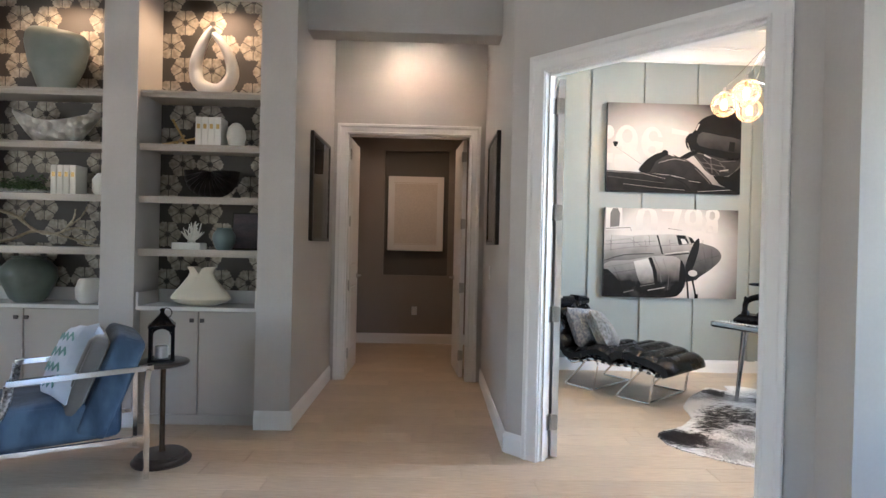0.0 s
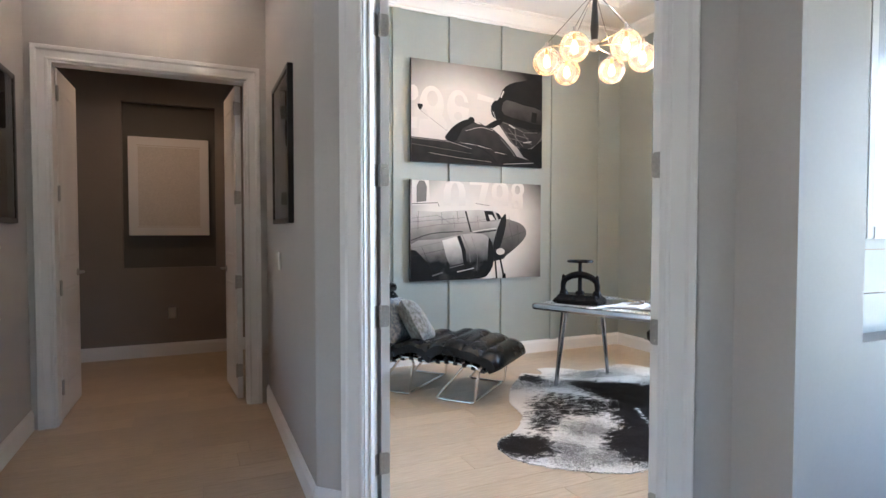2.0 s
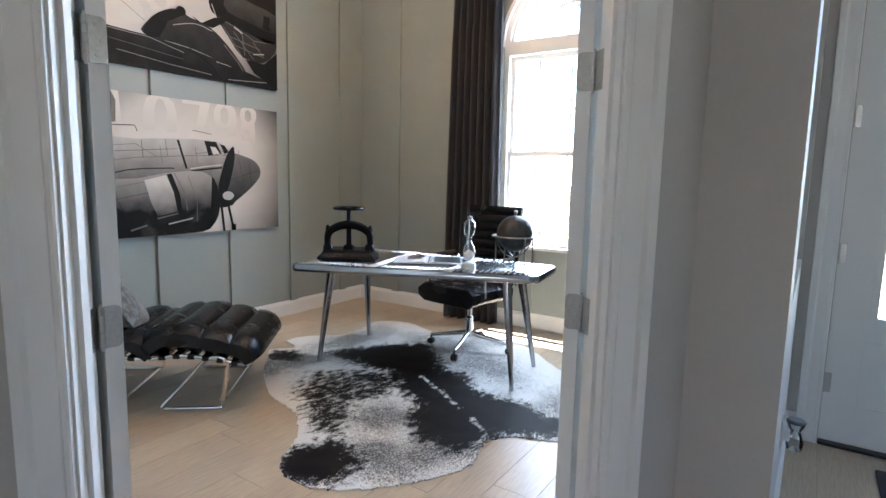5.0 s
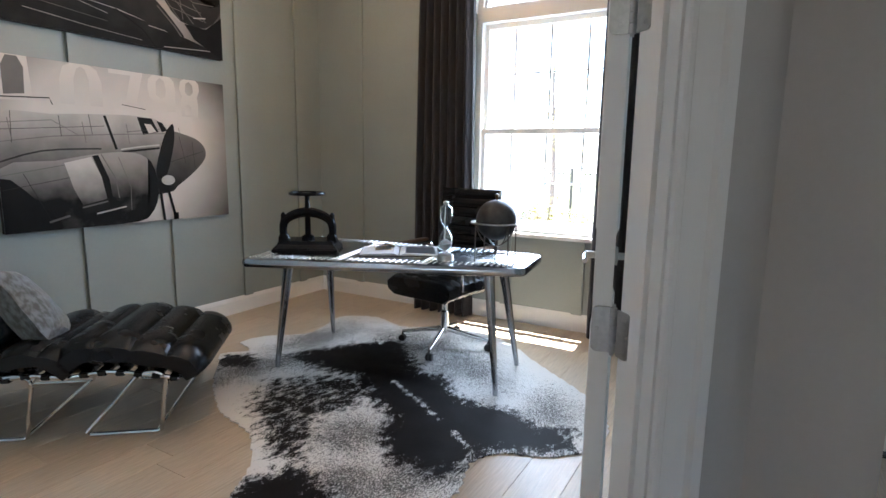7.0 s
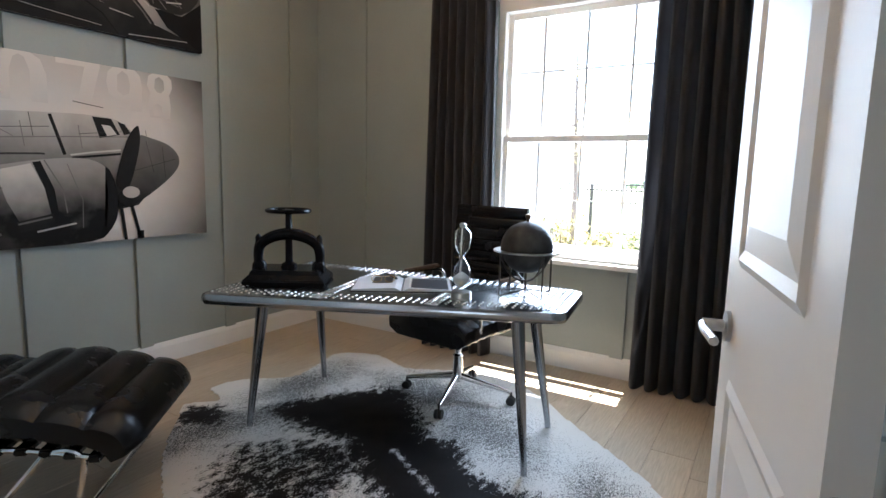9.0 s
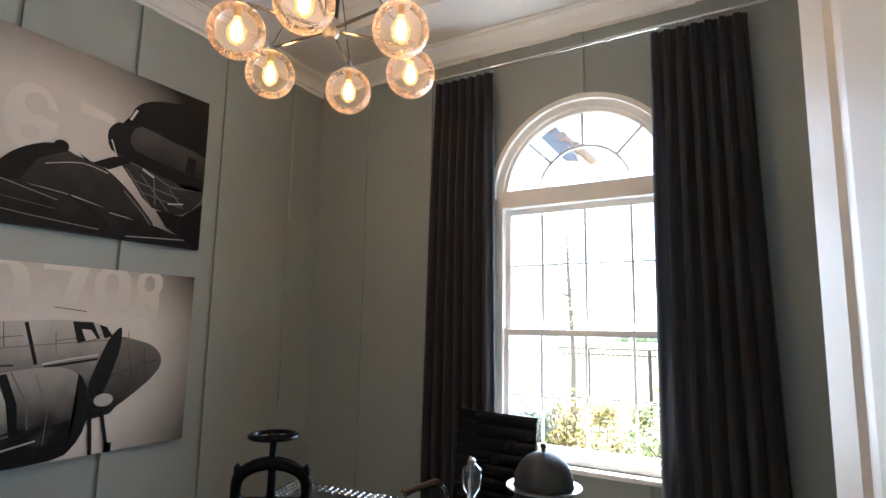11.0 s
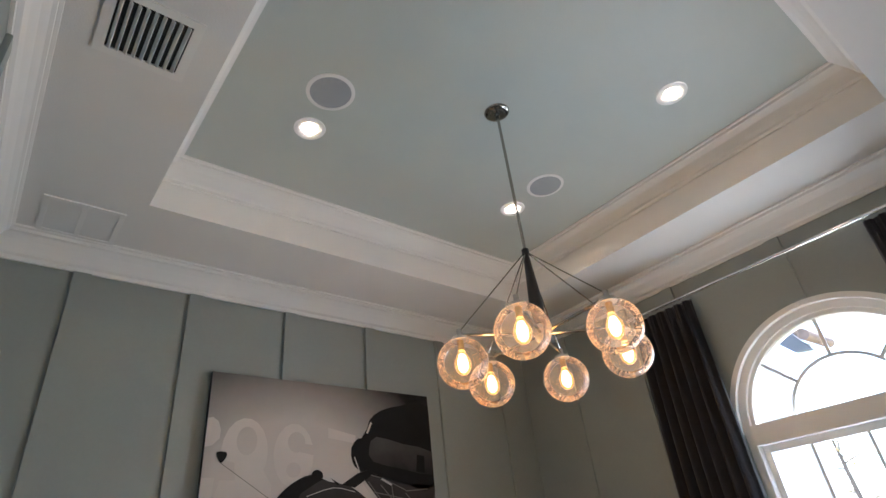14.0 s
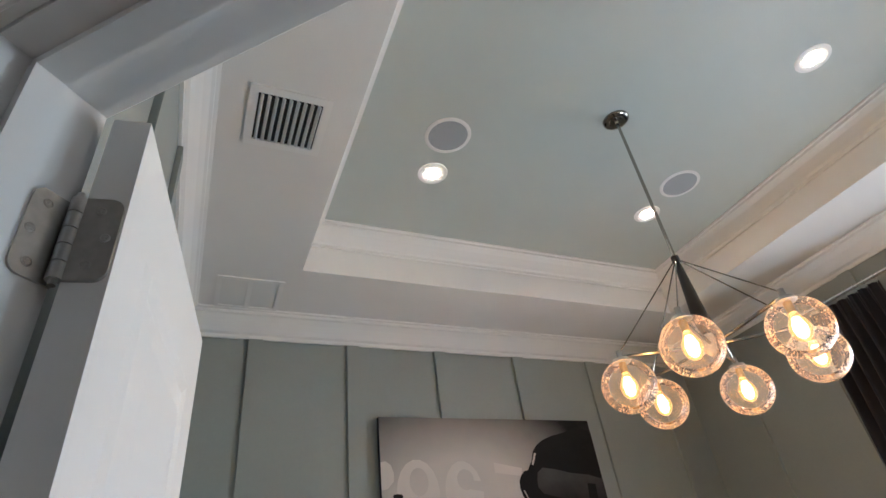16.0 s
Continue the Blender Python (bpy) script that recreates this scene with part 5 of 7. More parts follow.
shape(2, T_NOSE, [(134, 520), (134, 470), (142, 452), (158, 452), (166, 470), (164, 516)])
# the numerals 0 7 9 8, cut by the top edge
shape(1, T_LETTER, [(218, 528), (219, 482), (226, 458), (238, 450), (270, 450), (283, 459), (290, 482), (290, 528)])
shape(2, bg, [(241, 528), (242, 480), (248, 460), (255, 455), (262, 459), (268, 478), (268, 528)])
shape(1, T_LETTER, [(304, 450), (369, 450), (369, 459), (304, 459)]), shape(1.3, T_LETTER, [(346, 455), (369, 455), (352, 522), (331, 522)])
shape(1, T_LETTER, [(378, 478), (381, 460), (390, 450), (426, 450), (435, 460), (438, 482), (436, 500), (416, 508), (394, 508), (381, 498)]), shape(1.3, T_LETTER, [(416, 500), (437, 495), (436, 526), (416, 526)])
shape(2, bg, [(395, 492), (396, 464), (405, 455), (414, 462), (417, 480), (415, 494), (405, 500)])
shape(1, T_LETTER, [(447, 474), (450, 456), (458, 450), (486, 450), (493, 458), (494, 474), (486, 492), (454, 492)]), shape(1.3, T_LETTER, [(452, 490), (488, 490), (490, 510), (488, 534), (450, 534), (448, 508)])
shape(2, bg, [(460, 478), (462, 460), (470, 455), (478, 462), (479, 478), (472, 486), (465, 485)]), shape(2, bg, [(457, 530), (458, 510), (466, 506), (473, 512), (472, 530)])
shape(3, T_METAL, [(115, 562), (200, 549), (300, 542), (352, 541), (392, 546), (420, 568), (455, 575), (484, 586), (501, 606), (499, 630), (472, 660), (432, 690), (398, 708), (200, 720), (115, 720)], 3)
shape(4, T_NOSE, [(424, 571), (456, 576), (484, 587), (501, 607), (498, 631), (470, 661), (430, 692), (398, 707), (392, 668), (410, 610)], 3)
line(5, T_RIVET, [(115, 604), (200, 590), (300, 582), (420, 574)], 1.6)
line(5, T_BLACK, [(290, 545), (308, 612)], 5)
for x in (135, 250, 330, 440):
    line(5, T_RIVET, [(x, 560), (x + 4, 600)], 1.2)
line(5, T_RIVET, [(118, 570), (200, 560), (240, 585)], 1.2)
shape(5, T_BLACK, [(352, 543), (382, 544), (395, 572), (362, 580)])
shape(6, T_GLEAM, [(366, 556), (380, 557), (390, 572), (374, 576)])
shape(5, T_BLACK, [(392, 548), (404, 552), (414, 568), (402, 572)])
line(5, T_GLEAM, [(316, 612), (350, 606), (395, 600)], 3)
line(5, T_BLACK, [(318, 617), (395, 607)], 4)
line(5, T_DARK, [(115, 640), (180, 618), (262, 612), (280, 612)], 3, 3)
shape(6, T_COWL, [(115, 652), (200, 636), (270, 622), (330, 617), (364, 628), (380, 658), (385, 706), (372, 744), (340, 766), (200, 768), (115, 768)], 3)
shape(7, T_BLACK, [(115, 668), (150, 690), (180, 730), (205, 768), (115, 768)], 2)
shape(7, T_PANEL, [(214, 640), (260, 628), (276, 668), (286, 712), (240, 724), (226, 690)])
shape(8, T_BLACK, [(262, 626), (273, 624), (290, 672), (294, 716), (284, 720), (276, 668)])
line(8, T_RIVET, [(278, 622), (302, 672), (306, 712)], 2.0)
for a in ((140, 548, 138, 604), (212, 551, 214, 590), (262, 545, 266, 583), (330, 575, 398, 566), (115, 582, 288, 566), (440, 580, 452, 640), (470, 590, 474, 650), (408, 640, 496, 612), (115, 690, 222, 668), (150, 660, 190, 760)):
    line(5 if a[1] < 645 else 7.4, T_DARK, [a[:2], a[2:]], 1.0)
line(8, T_RIVET, [(115, 664), (214, 644)], 1.4), line(8, T_RIVET, [(310, 628), (330, 690), (328, 740)], 1.2)
shape(8, T_DARK, [(236, 724), (286, 712), (288, 732), (240, 742)])
line(9, T_RIVET, [(238, 728), (284, 718)], 3), line(9, T_RIVET, [(182, 752), (216, 742)], 4), line(9, T_GLEAM, [(262, 742), (318, 731)], 3)
shape(7, T_BLACK, [(368, 630), (382, 655), (387, 706), (374, 744), (352, 762), (366, 720), (370, 676)], 2)
shape(10, T_BLACK, [(424, 553), (406, 580), (385, 648), (388, 672), (406, 668), (426, 600), (429, 564)], 3)
shape(11, T_GLEAM, ring_pts(409, 678, 15, 11))
shape(10, T_BLACK, ring_pts(398, 690, 13, 15))
line(10, T_BLACK, [(390, 700), (396, 768)], 6), line(10, T_BLACK, [(408, 700), (422, 768)], 6), line(10, T_BLACK, [(422, 752), (422, 768)], 12)
line(9, T_BLACK, [(120, 525), (200, 520), (204, 532)], 2), line(9, T_DARK, [(324, 520), (370, 526)], 1.4)
# upper print: engine dome, wing and dark fuselage
bg = graded("print_sky_high", tone(0.50), tone(0.012), 0.46, 1.06, round_at=(0.52, 0.40, 1.35), grain=0.06)
shape, line = canvas(1.987, 1.860, "black-and-white canvas print of an aeroplane engine and wing", bg, (128, 66, 570, 403))
shape(1, T_FAINT, ring_pts(192, 212, 38, 62)), shape(2, bg, ring_pts(194, 192, 17, 26)), shape(2.4, bg, [(150, 224), (176, 232), (180, 262), (156, 262)])
shape(1, T_FAINT, ring_pts(276, 214, 36, 60)), shape(2, bg, ring_pts(280, 190, 16, 20)), shape(2.4, bg, [(288, 192), (316, 194), (314, 214), (284, 208)]), shape(2, bg, ring_pts(276, 242, 13, 14))
shape(1.6, T_FAINT, [(150, 290), (172, 232), (222, 240), (240, 300), (170, 318)], 2)
shape(1, T_FAINT, [(340, 158), (396, 170), (394, 186), (340, 178)]), shape(1, T_FAINT, [(128, 155), (146, 160), (150, 190), (128, 206)], 2), shape(1, T_FAINT, [(128, 258), (148, 258), (146, 294), (128, 294)])
shape(3, T_DARK, [(128, 322), (240, 327), (330, 336), (470, 364), (545, 384), (570, 398), (570, 403), (128, 403)])
line(4, T_GLEAM, [(128, 326), (250, 331), (322, 350)], 1.0), line(4, T_GLEAM, [(184, 372), (290, 384), (386, 391)], 0.9), line(4, T_RIVET, [(128, 345), (320, 366)], 1.2)
line(5, T_BLACK, [(336, 336), (388, 368), (414, 403)], 3), line(4, T_GLEAM, [(400, 356), (480, 366)], 1.6), line(4, T_GLEAM, [(430, 396), (540, 386)], 1.6)
shape(5, T_BLACK, [(570, 92), (500, 96), (452, 112), (426, 136), (415, 172), (400, 176), (386, 196), (388, 224), (402, 240), (446, 252), (510, 268), (570, 270)], 2)
shape(5, T_DARK, [(400, 236), (446, 250), (512, 266), (570, 268), (562, 300), (528, 334), (470, 330), (436, 290)], 2)
shape(6, T_HULL, [(440, 170), (500, 182), (570, 196), (570, 246), (500, 236), (432, 222), (424, 194)], 2)
line(6, T_GLEAM, [(430, 140), (420, 164)], 4), shape(7, T_BLACK, [(532, 204), (550, 206), (548, 242), (528, 240)])
for a in ((404, 244, 446, 254), (448, 254, 500, 278), (500, 280, 552, 276), (420, 262, 470, 330), (446, 268, 500, 330), (470, 270, 476, 325), (500, 284, 530, 320), (430, 282, 520, 300), (444, 302, 524, 318)):
    line(7, T_RIVET, [(a[0], a[1]), (a[2], a[3])], 2)
line(8, T_GLEAM, [(408, 262), (438, 306), (468, 332)], 3), line(8, T_GLEAM, [(448, 256), (470, 268)], 4), line(8, T_GLEAM, [(500, 316), (530, 310)], 3), line(8, T_GLEAM, [(392, 214), (402, 242)], 2)
shape(6, T_BLACK, [(478, 334), (530, 336), (570, 300), (570, 403), (556, 396), (500, 366)])
shape(7, T_DARK, [(238, 326), (246, 296), (272, 268), (308, 250), (340, 262), (384, 272), (424, 302), (458, 340), (477, 368), (448, 364), (340, 336)], 3)
shape(8, T_BLACK, [(238, 326), (246, 296), (272, 268), (308, 252), (330, 258), (290, 284), (270, 326)], 2)
line(9, T_GLEAM, [(300, 290), (350, 274), (392, 282)], 1.4, 3), line(9, T_RIVET, [(420, 308), (456, 346), (470, 366)], 3)
shape(9, T_BLACK, ring_pts(319, 252, 11, 11)), shape(8, T_BLACK, [(366, 268), (398, 246), (432, 238), (424, 252), (392, 274)]), shape(8, T_BLACK, [(344, 256), (362, 266), (358, 270)])
shape(8, T_BLACK, [(148, 214), (162, 214), (163, 222), (155, 234), (148, 222)], 2), line(8, T_RIVET, [(156, 234), (240, 296)], 1.0)

# ---- ceiling fittings of the office ----
M_DISC = glow("downlight_lens", (1.0, 0.90, 0.80), 3.5)
M_GRILLE = mat("speaker_grille", (0.36, 0.38, 0.40), 0.6, grain=0.3, grain_scale=400, bump=0.6, bump_scale=600)
for x, y in ((3.311, 3.687), (3.307, 4.878), (1.863, 4.892)):
    t = thing("recessed_downlight", "lit round recessed downlight in the ceiling", "downlight", x, y, TRAY, group="office downlights")
    turned("trim_ring", [(0.042, 0.0), (0.043, -0.001), (0.058, -0.006), (0.066, -0.0075), (0.078, -0.005), (0.080, 0.0)], M_TRIM, t, segs=32)
    turned("lens", [(0.0, -0.001), (0.041, -0.001)], M_DISC, t, "glowing lens", segs=28)
    lamp("downlight", "SPOT", 0.36, (1.0, 0.87, 0.75), look((x, y, TRAY - 0.02), (x, y, 0)), 0.05, angle=120)
for x, y in ((3.311, 4.587), (1.837, 4.619)):
    t = thing("ceiling_speaker", "round in-ceiling loudspeaker with grey grille", "speaker", x, y, TRAY, group="ceiling speakers")
    turned("rim", [(0.098, 0.0), (0.098, -0.006), (0.108, -0.007), (0.116, -0.003), (0.116, 0.0)], M_TRIM, t, segs=40)
    turned("grille", [(0.0, -0.005), (0.06, -0.0045), (0.099, -0.003)], M_GRILLE, t, segs=40)
vent = thing("ceiling_vent", "white supply-air vent with dark slots", "vent", 1.053, 4.475, SOFFIT)
bm = bmesh.new()
for a, b in (((-0.150, -0.150), (-0.118, 0.150)), ((0.118, -0.150), (0.150, 0.150)), ((-0.118, -0.150), (0.118, -0.118)), ((-0.118, 0.118), (0.118, 0.150))):
    box_bm(bm, (a[0], a[1], -0.008), (b[0], b[1], 0.0))
part("frame", bm, M_TRIM, vent)
# flat black sheet in place of the shaded hollow behind the slats
block("duct", (-0.118, -0.118, -0.001), (0.118, 0.118, 0.0), M_FRAME, vent, "black sheet for the darkness behind the slats")
for k in range(9):
    x = -0.105 + k * 0.0262
    block("slat", (-0.010, -0.117, -0.001), (0.010, 0.117, 0.001), M_TRIM, vent, m=Matrix.Translation((x, 0, -0.0085)) @ pose(0, 0, 0, 0, 57, 0))
acc = thing("return_air_grille", "white flush two-part return-air grille", "vent", 1.06, 5.80, SOFFIT)
bm = bmesh.new()
for a, b in (((-0.175, -0.165), (-0.150, 0.165)), ((0.150, -0.165), (0.175, 0.165)), ((-0.150, -0.165), (0.150, -0.140)), ((-0.150, 0.140), (0.150, 0.165)), ((-0.012, -0.140), (0.012, 0.140))):
    box_bm(bm, (a[0], a[1], -0.007), (b[0], b[1], 0.0))
part("frame", bm, M_TRIM, acc)
for sx in (-1, 1):
    block("panel", (sx * 0.081 - 0.068, -0.139, -0.003), (sx * 0.081 + 0.068, 0.139, 0.0), M_CEIL, acc)

# ---- entry ----
nb = setting(block("niche_lining", (1.95, 2.277, 0.76), (3.30, 2.295, 2.75), M_JOINT), "shiplap back of the entry niche", "wall")
M_SHIP = mat("blue_grey_shiplap_paint", (0.36, 0.39, 0.41), 0.45, grain=0.03, bump=0.1, bump_scale=90)
for k in range(12):
    z = 0.763 + k * 0.162
    block("shiplap_board", (1.952, 2.268, z + 0.002), (3.298, 2.278, z + 0.160), M_SHIP, nb, bevel=0.0015)
fp = thing("framed_picture", "pale abstract picture in a white frame in the niche", "picture", 2.545, 2.268, 1.29)
bm = bmesh.new()
for a, b in (((-0.46, 0.0), (-0.415, 1.12)), ((0.415, 0.0), (0.46, 1.12)), ((-0.415, 0.0), (0.415, 0.045)), ((-0.415, 1.075), (0.415, 1.12))):
    box_bm(bm, (a[0], -0.072, a[1]), (b[0], 0, b[1]))
part("frame", bm, M_TRIM, fp, "white moulded frame", bevel=0.004)
block("artwork", (-0.415, -0.045, 0.045), (0.415, -0.04, 1.075), mat("pale_abstract_print", (0.50, 0.52, 0.56), 0.2, second=(0.62, 0.63, 0.65), second_scale=3, stretch=(6, 1, 1), grain=0.08), fp)


def outlet(x, y, z, rz, name="wall_outlet", label="white duplex wall outlet"):
    t = thing(name, label, "outlet", x, y, z, rz)
    block("plate", (-0.037, -0.006, -0.058), (0.037, 0, 0.058), M_TRIM, t, bevel=0.003)
    for s in (-1, 1):
        block("socket", (-0.018, -0.0085, s * 0.024 - 0.016), (0.018, -0.005, s * 0.024 + 0.016), M_TRIM, t, bevel=0.003)
    return t


outlet(2.40, ENY, 0.40, 0), outlet(-0.27, 7.52, 0.45, 0)
fresh = thing("plug_in_freshener", "clear plug-in air freshener in the outlet", "air freshener", 2.40, ENY - 0.009, 0.40)
turned("body", [(0.0, -0.05), (0.024, -0.048), (0.028, -0.02), (0.022, 0.0), (0.016, 0.02), (0.024, 0.034), (0.03, 0.05), (0.0, 0.052)], clear("freshener_glass", (0.94, 0.96, 0.97), mix=1.0, ior=1.5), fresh, m=Matrix.Translation((0, -0.035, 0.0)), segs=20)
turned("cap", [(0.030, 0.050), (0.032, 0.056), (0.026, 0.062), (0.0, 0.063)], mat("grey_plastic", (0.10, 0.11, 0.12), 0.4), fresh, m=Matrix.Translation((0, -0.035, 0)), segs=20)
block("plug", (-0.018, -0.02, -0.02), (0.018, 0, 0.02), M_TRIM, fresh, bevel=0.004)

ed = tagged(thing("door_5", "white front door with a tall glass light", "front door", ENX + 0.03, 1.07, 0.012), kind="structure")
EW = 0.95
bm = bmesh.new()
for a, b in (((0, 0), (EW, 0.62)), ((0, 0.62), (0.15, 2.42)), ((EW - 0.15, 0.62), (EW, 2.42)), ((0.15, 2.25), (EW - 0.15, 2.42))):
    box_bm(bm, (0, a[0], a[1]), (0.045, b[0], b[1]))
for a, b in (((0.15, 0.62), (0.18, 2.25)), ((EW - 0.18, 0.62), (EW - 0.15, 2.25)), ((0.18, 0.62), (EW - 0.18, 0.65)), ((0.18, 2.22), (EW - 0.18, 2.25))):
    box_bm(bm, (-0.008, a[0], a[1]), (0.035, b[0], b[1]))
for y0, y1 in ((0.14, 0.44), (0.51, 0.81)):
    for a, b in (((y0, 0.18), (y0 + 0.02, 0.53)), ((y1 - 0.02, 0.18), (y1, 0.53)), ((y0 + 0.02, 0.18), (y1 - 0.02, 0.20)), ((y0 + 0.02, 0.51), (y1 - 0.02, 0.53))):
        box_bm(bm, (-0.007, a[0], a[1]), (0.001, b[0], b[1]))
part("leaf", bm, M_TRIM, ed)
g = block("pane", (0.018, 0.17, 0.64), (0.023, EW - 0.17, 2.24), M_PANE, ed, "clear door glass")
g.visible_shadow = False
for z in (0.30, 0.95, 1.60, 2.25):
    bm = bmesh.new()
    for k in range(5):
        lathe_bm(bm, [(0.007, z - 0.05 + k * 0.02), (0.007, z - 0.0315 + k * 0.02)], 8, Matrix.Translation((-0.006, EW + 0.002, 0)))
    box_bm(bm, (-0.002, EW - 0.03, z - 0.05), (0.0, EW, z + 0.05))
    part("hinge", bm, M_NICKEL, ed, "nickel butt hinge", smooth=True)
mE, _ = along((ENX, 0.9), (ENX, 2.165))
bm = bmesh.new()
casing_bm(bm, 0.095, 0.17 - 0.004, 1.12 + 0.004, DH + 0.004, mE)
setting(part("trim", bm, M_TRIM), "white casing round the front door", "door frame")
setting(block("threshold", (ENX - 0.02, 1.07, 0.0005), (ENX + 0.12, 2.02, 0.014), M_FRAME, bevel=0.004), "dark metal door threshold", "threshold")
tagged(block("doormat", (2.72, 1.12, 0.0005), (3.22, 1.80, 0.012), mat("dark_grey_mat", (0.045, 0.045, 0.05), 0.95, grain=0.3, grain_scale=200, bump=0.8, bump_scale=300), bevel=0.004), "dark grey doormat on the wood floor", "doormat")
ds = thing("door_stop", "spring door stop on the baseboard", "door stop", 2.35, ENY - 0.016, 0.075)
tube("spring", [(0, 0, 0), (0, -0.06, 0)], 0.007, M_NICKEL, ds), tube("tip", [(0, -0.06, 0), (0, -0.075, 0)], 0.009, M_TRIM, ds)

# ---- hall ----
M_MAT = mat("off_white_mat_board", (0.62, 0.58, 0.52), 0.8, grain=0.02)
M_SEPIA = mat("grey_brown_photo_print", (0.10, 0.095, 0.085), 0.4, second=(0.26, 0.24, 0.21), second_scale=5, stretch=(1, 4, 1.0), grain=0.2)


def hall_picture(x, y, z, w, h, rz, label):
    t = thing("framed_picture", label, "picture", x, y, z, rz, group="black-framed hall pictures")
    bm = bmesh.new()
    f = 0.03
    for a, b in (((-w / 2, 0), (-w / 2 + f, h)), ((w / 2 - f, 0), (w / 2, h)), ((-w / 2 + f, 0), (w / 2 - f, f)), ((-w / 2 + f, h - f), (w / 2 - f, h))):
        box_bm(bm, (a[0], -0.032, a[1]), (b[0], 0, b[1]))
    part("frame", bm, M_FRAME, t, "black wooden frame", bevel=0.003)
    block("mat_board", (-w / 2 + f, -0.020, f), (w / 2 - f, -0.012, h - f), M_MAT, t)
    block("print", (-w / 2 + 0.17, -0.0225, 0.17), (w / 2 - 0.17, -0.0203, h - 0.17), M_SEPIA, t)
    g = block("glazing", (-w / 2 + f, -0.026, f), (w / 2 - f, -0.024, h - f), M_PANE, t, "clear picture glass")
    g.visible_shadow = False


hall_picture(HL, 4.77, 1.36, 0.72, 0.885, 90, "black-framed photograph with wide mat on the wall")
hall_picture(HR, 4.505, 1.36, 0.68, 0.875, -90, "black-framed photograph with wide mat on the wall")
wp = thing("niche_picture", "white framed panel picture hanging in a niche", "picture", -0.278, 7.52, 1.268)
block("panel", (-0.379, -0.005, 0), (0.379, 0.075, 1.016), M_TRIM, wp, bevel=0.004)
for a, b in (((-0.30, 0.085), (0.30, 0.092)), ((-0.30, 0.925), (0.30, 0.932))):
    block("bead", (a[0], -0.010, a[1]), (b[0], -0.004, b[1]), M_MAT, wp)
block("field", (-0.29, -0.007, 0.10), (0.29, -0.0045, 0.915), mat("pale_linen_art", (0.66, 0.63, 0.58), 0.85, grain=0.06, bump=0.4, bump_scale=300), wp)
hd = thing("recessed_downlight", "lit round recessed downlight in the hall ceiling", "downlight", -0.31, 5.02, 3.44)
turned("trim_ring", [(0.05, 0.0), (0.052, -0.004), (0.08, -0.004), (0.08, 0.0)], M_TRIM, hd, segs=28)
turned("lens", [(0.0, -0.001), (0.05, -0.001)], M_DISC, hd, "glowing lens", segs=24)
sw = thing("light_switch", "white light switch plate on the hall wall", "switch", HR, 4.75, 1.12, -90)
block("plate", (-0.036, -0.006, -0.058), (0.036, 0, 0.058), M_TRIM, sw, bevel=0.003)
block("rocker", (-0.015, -0.010, -0.032), (0.015, -0.005, 0.032), M_TRIM, sw, bevel=0.002)

# ---- bookcase wall of the living room ----
M_CAB = mat("greige_cabinet_paint", (0.42, 0.375, 0.325), 0.42, stain=0.02, bump=0.06, bump_scale=120)
M_QUARTZ = mat("white_quartz", (0.66, 0.65, 0.63), 0.2, stain=0.04, stain_scale=3)
BF, BB = 3.985, 4.29                              # front of the shelves, patterned back


WPX, WPZ = 3.354, -2.840


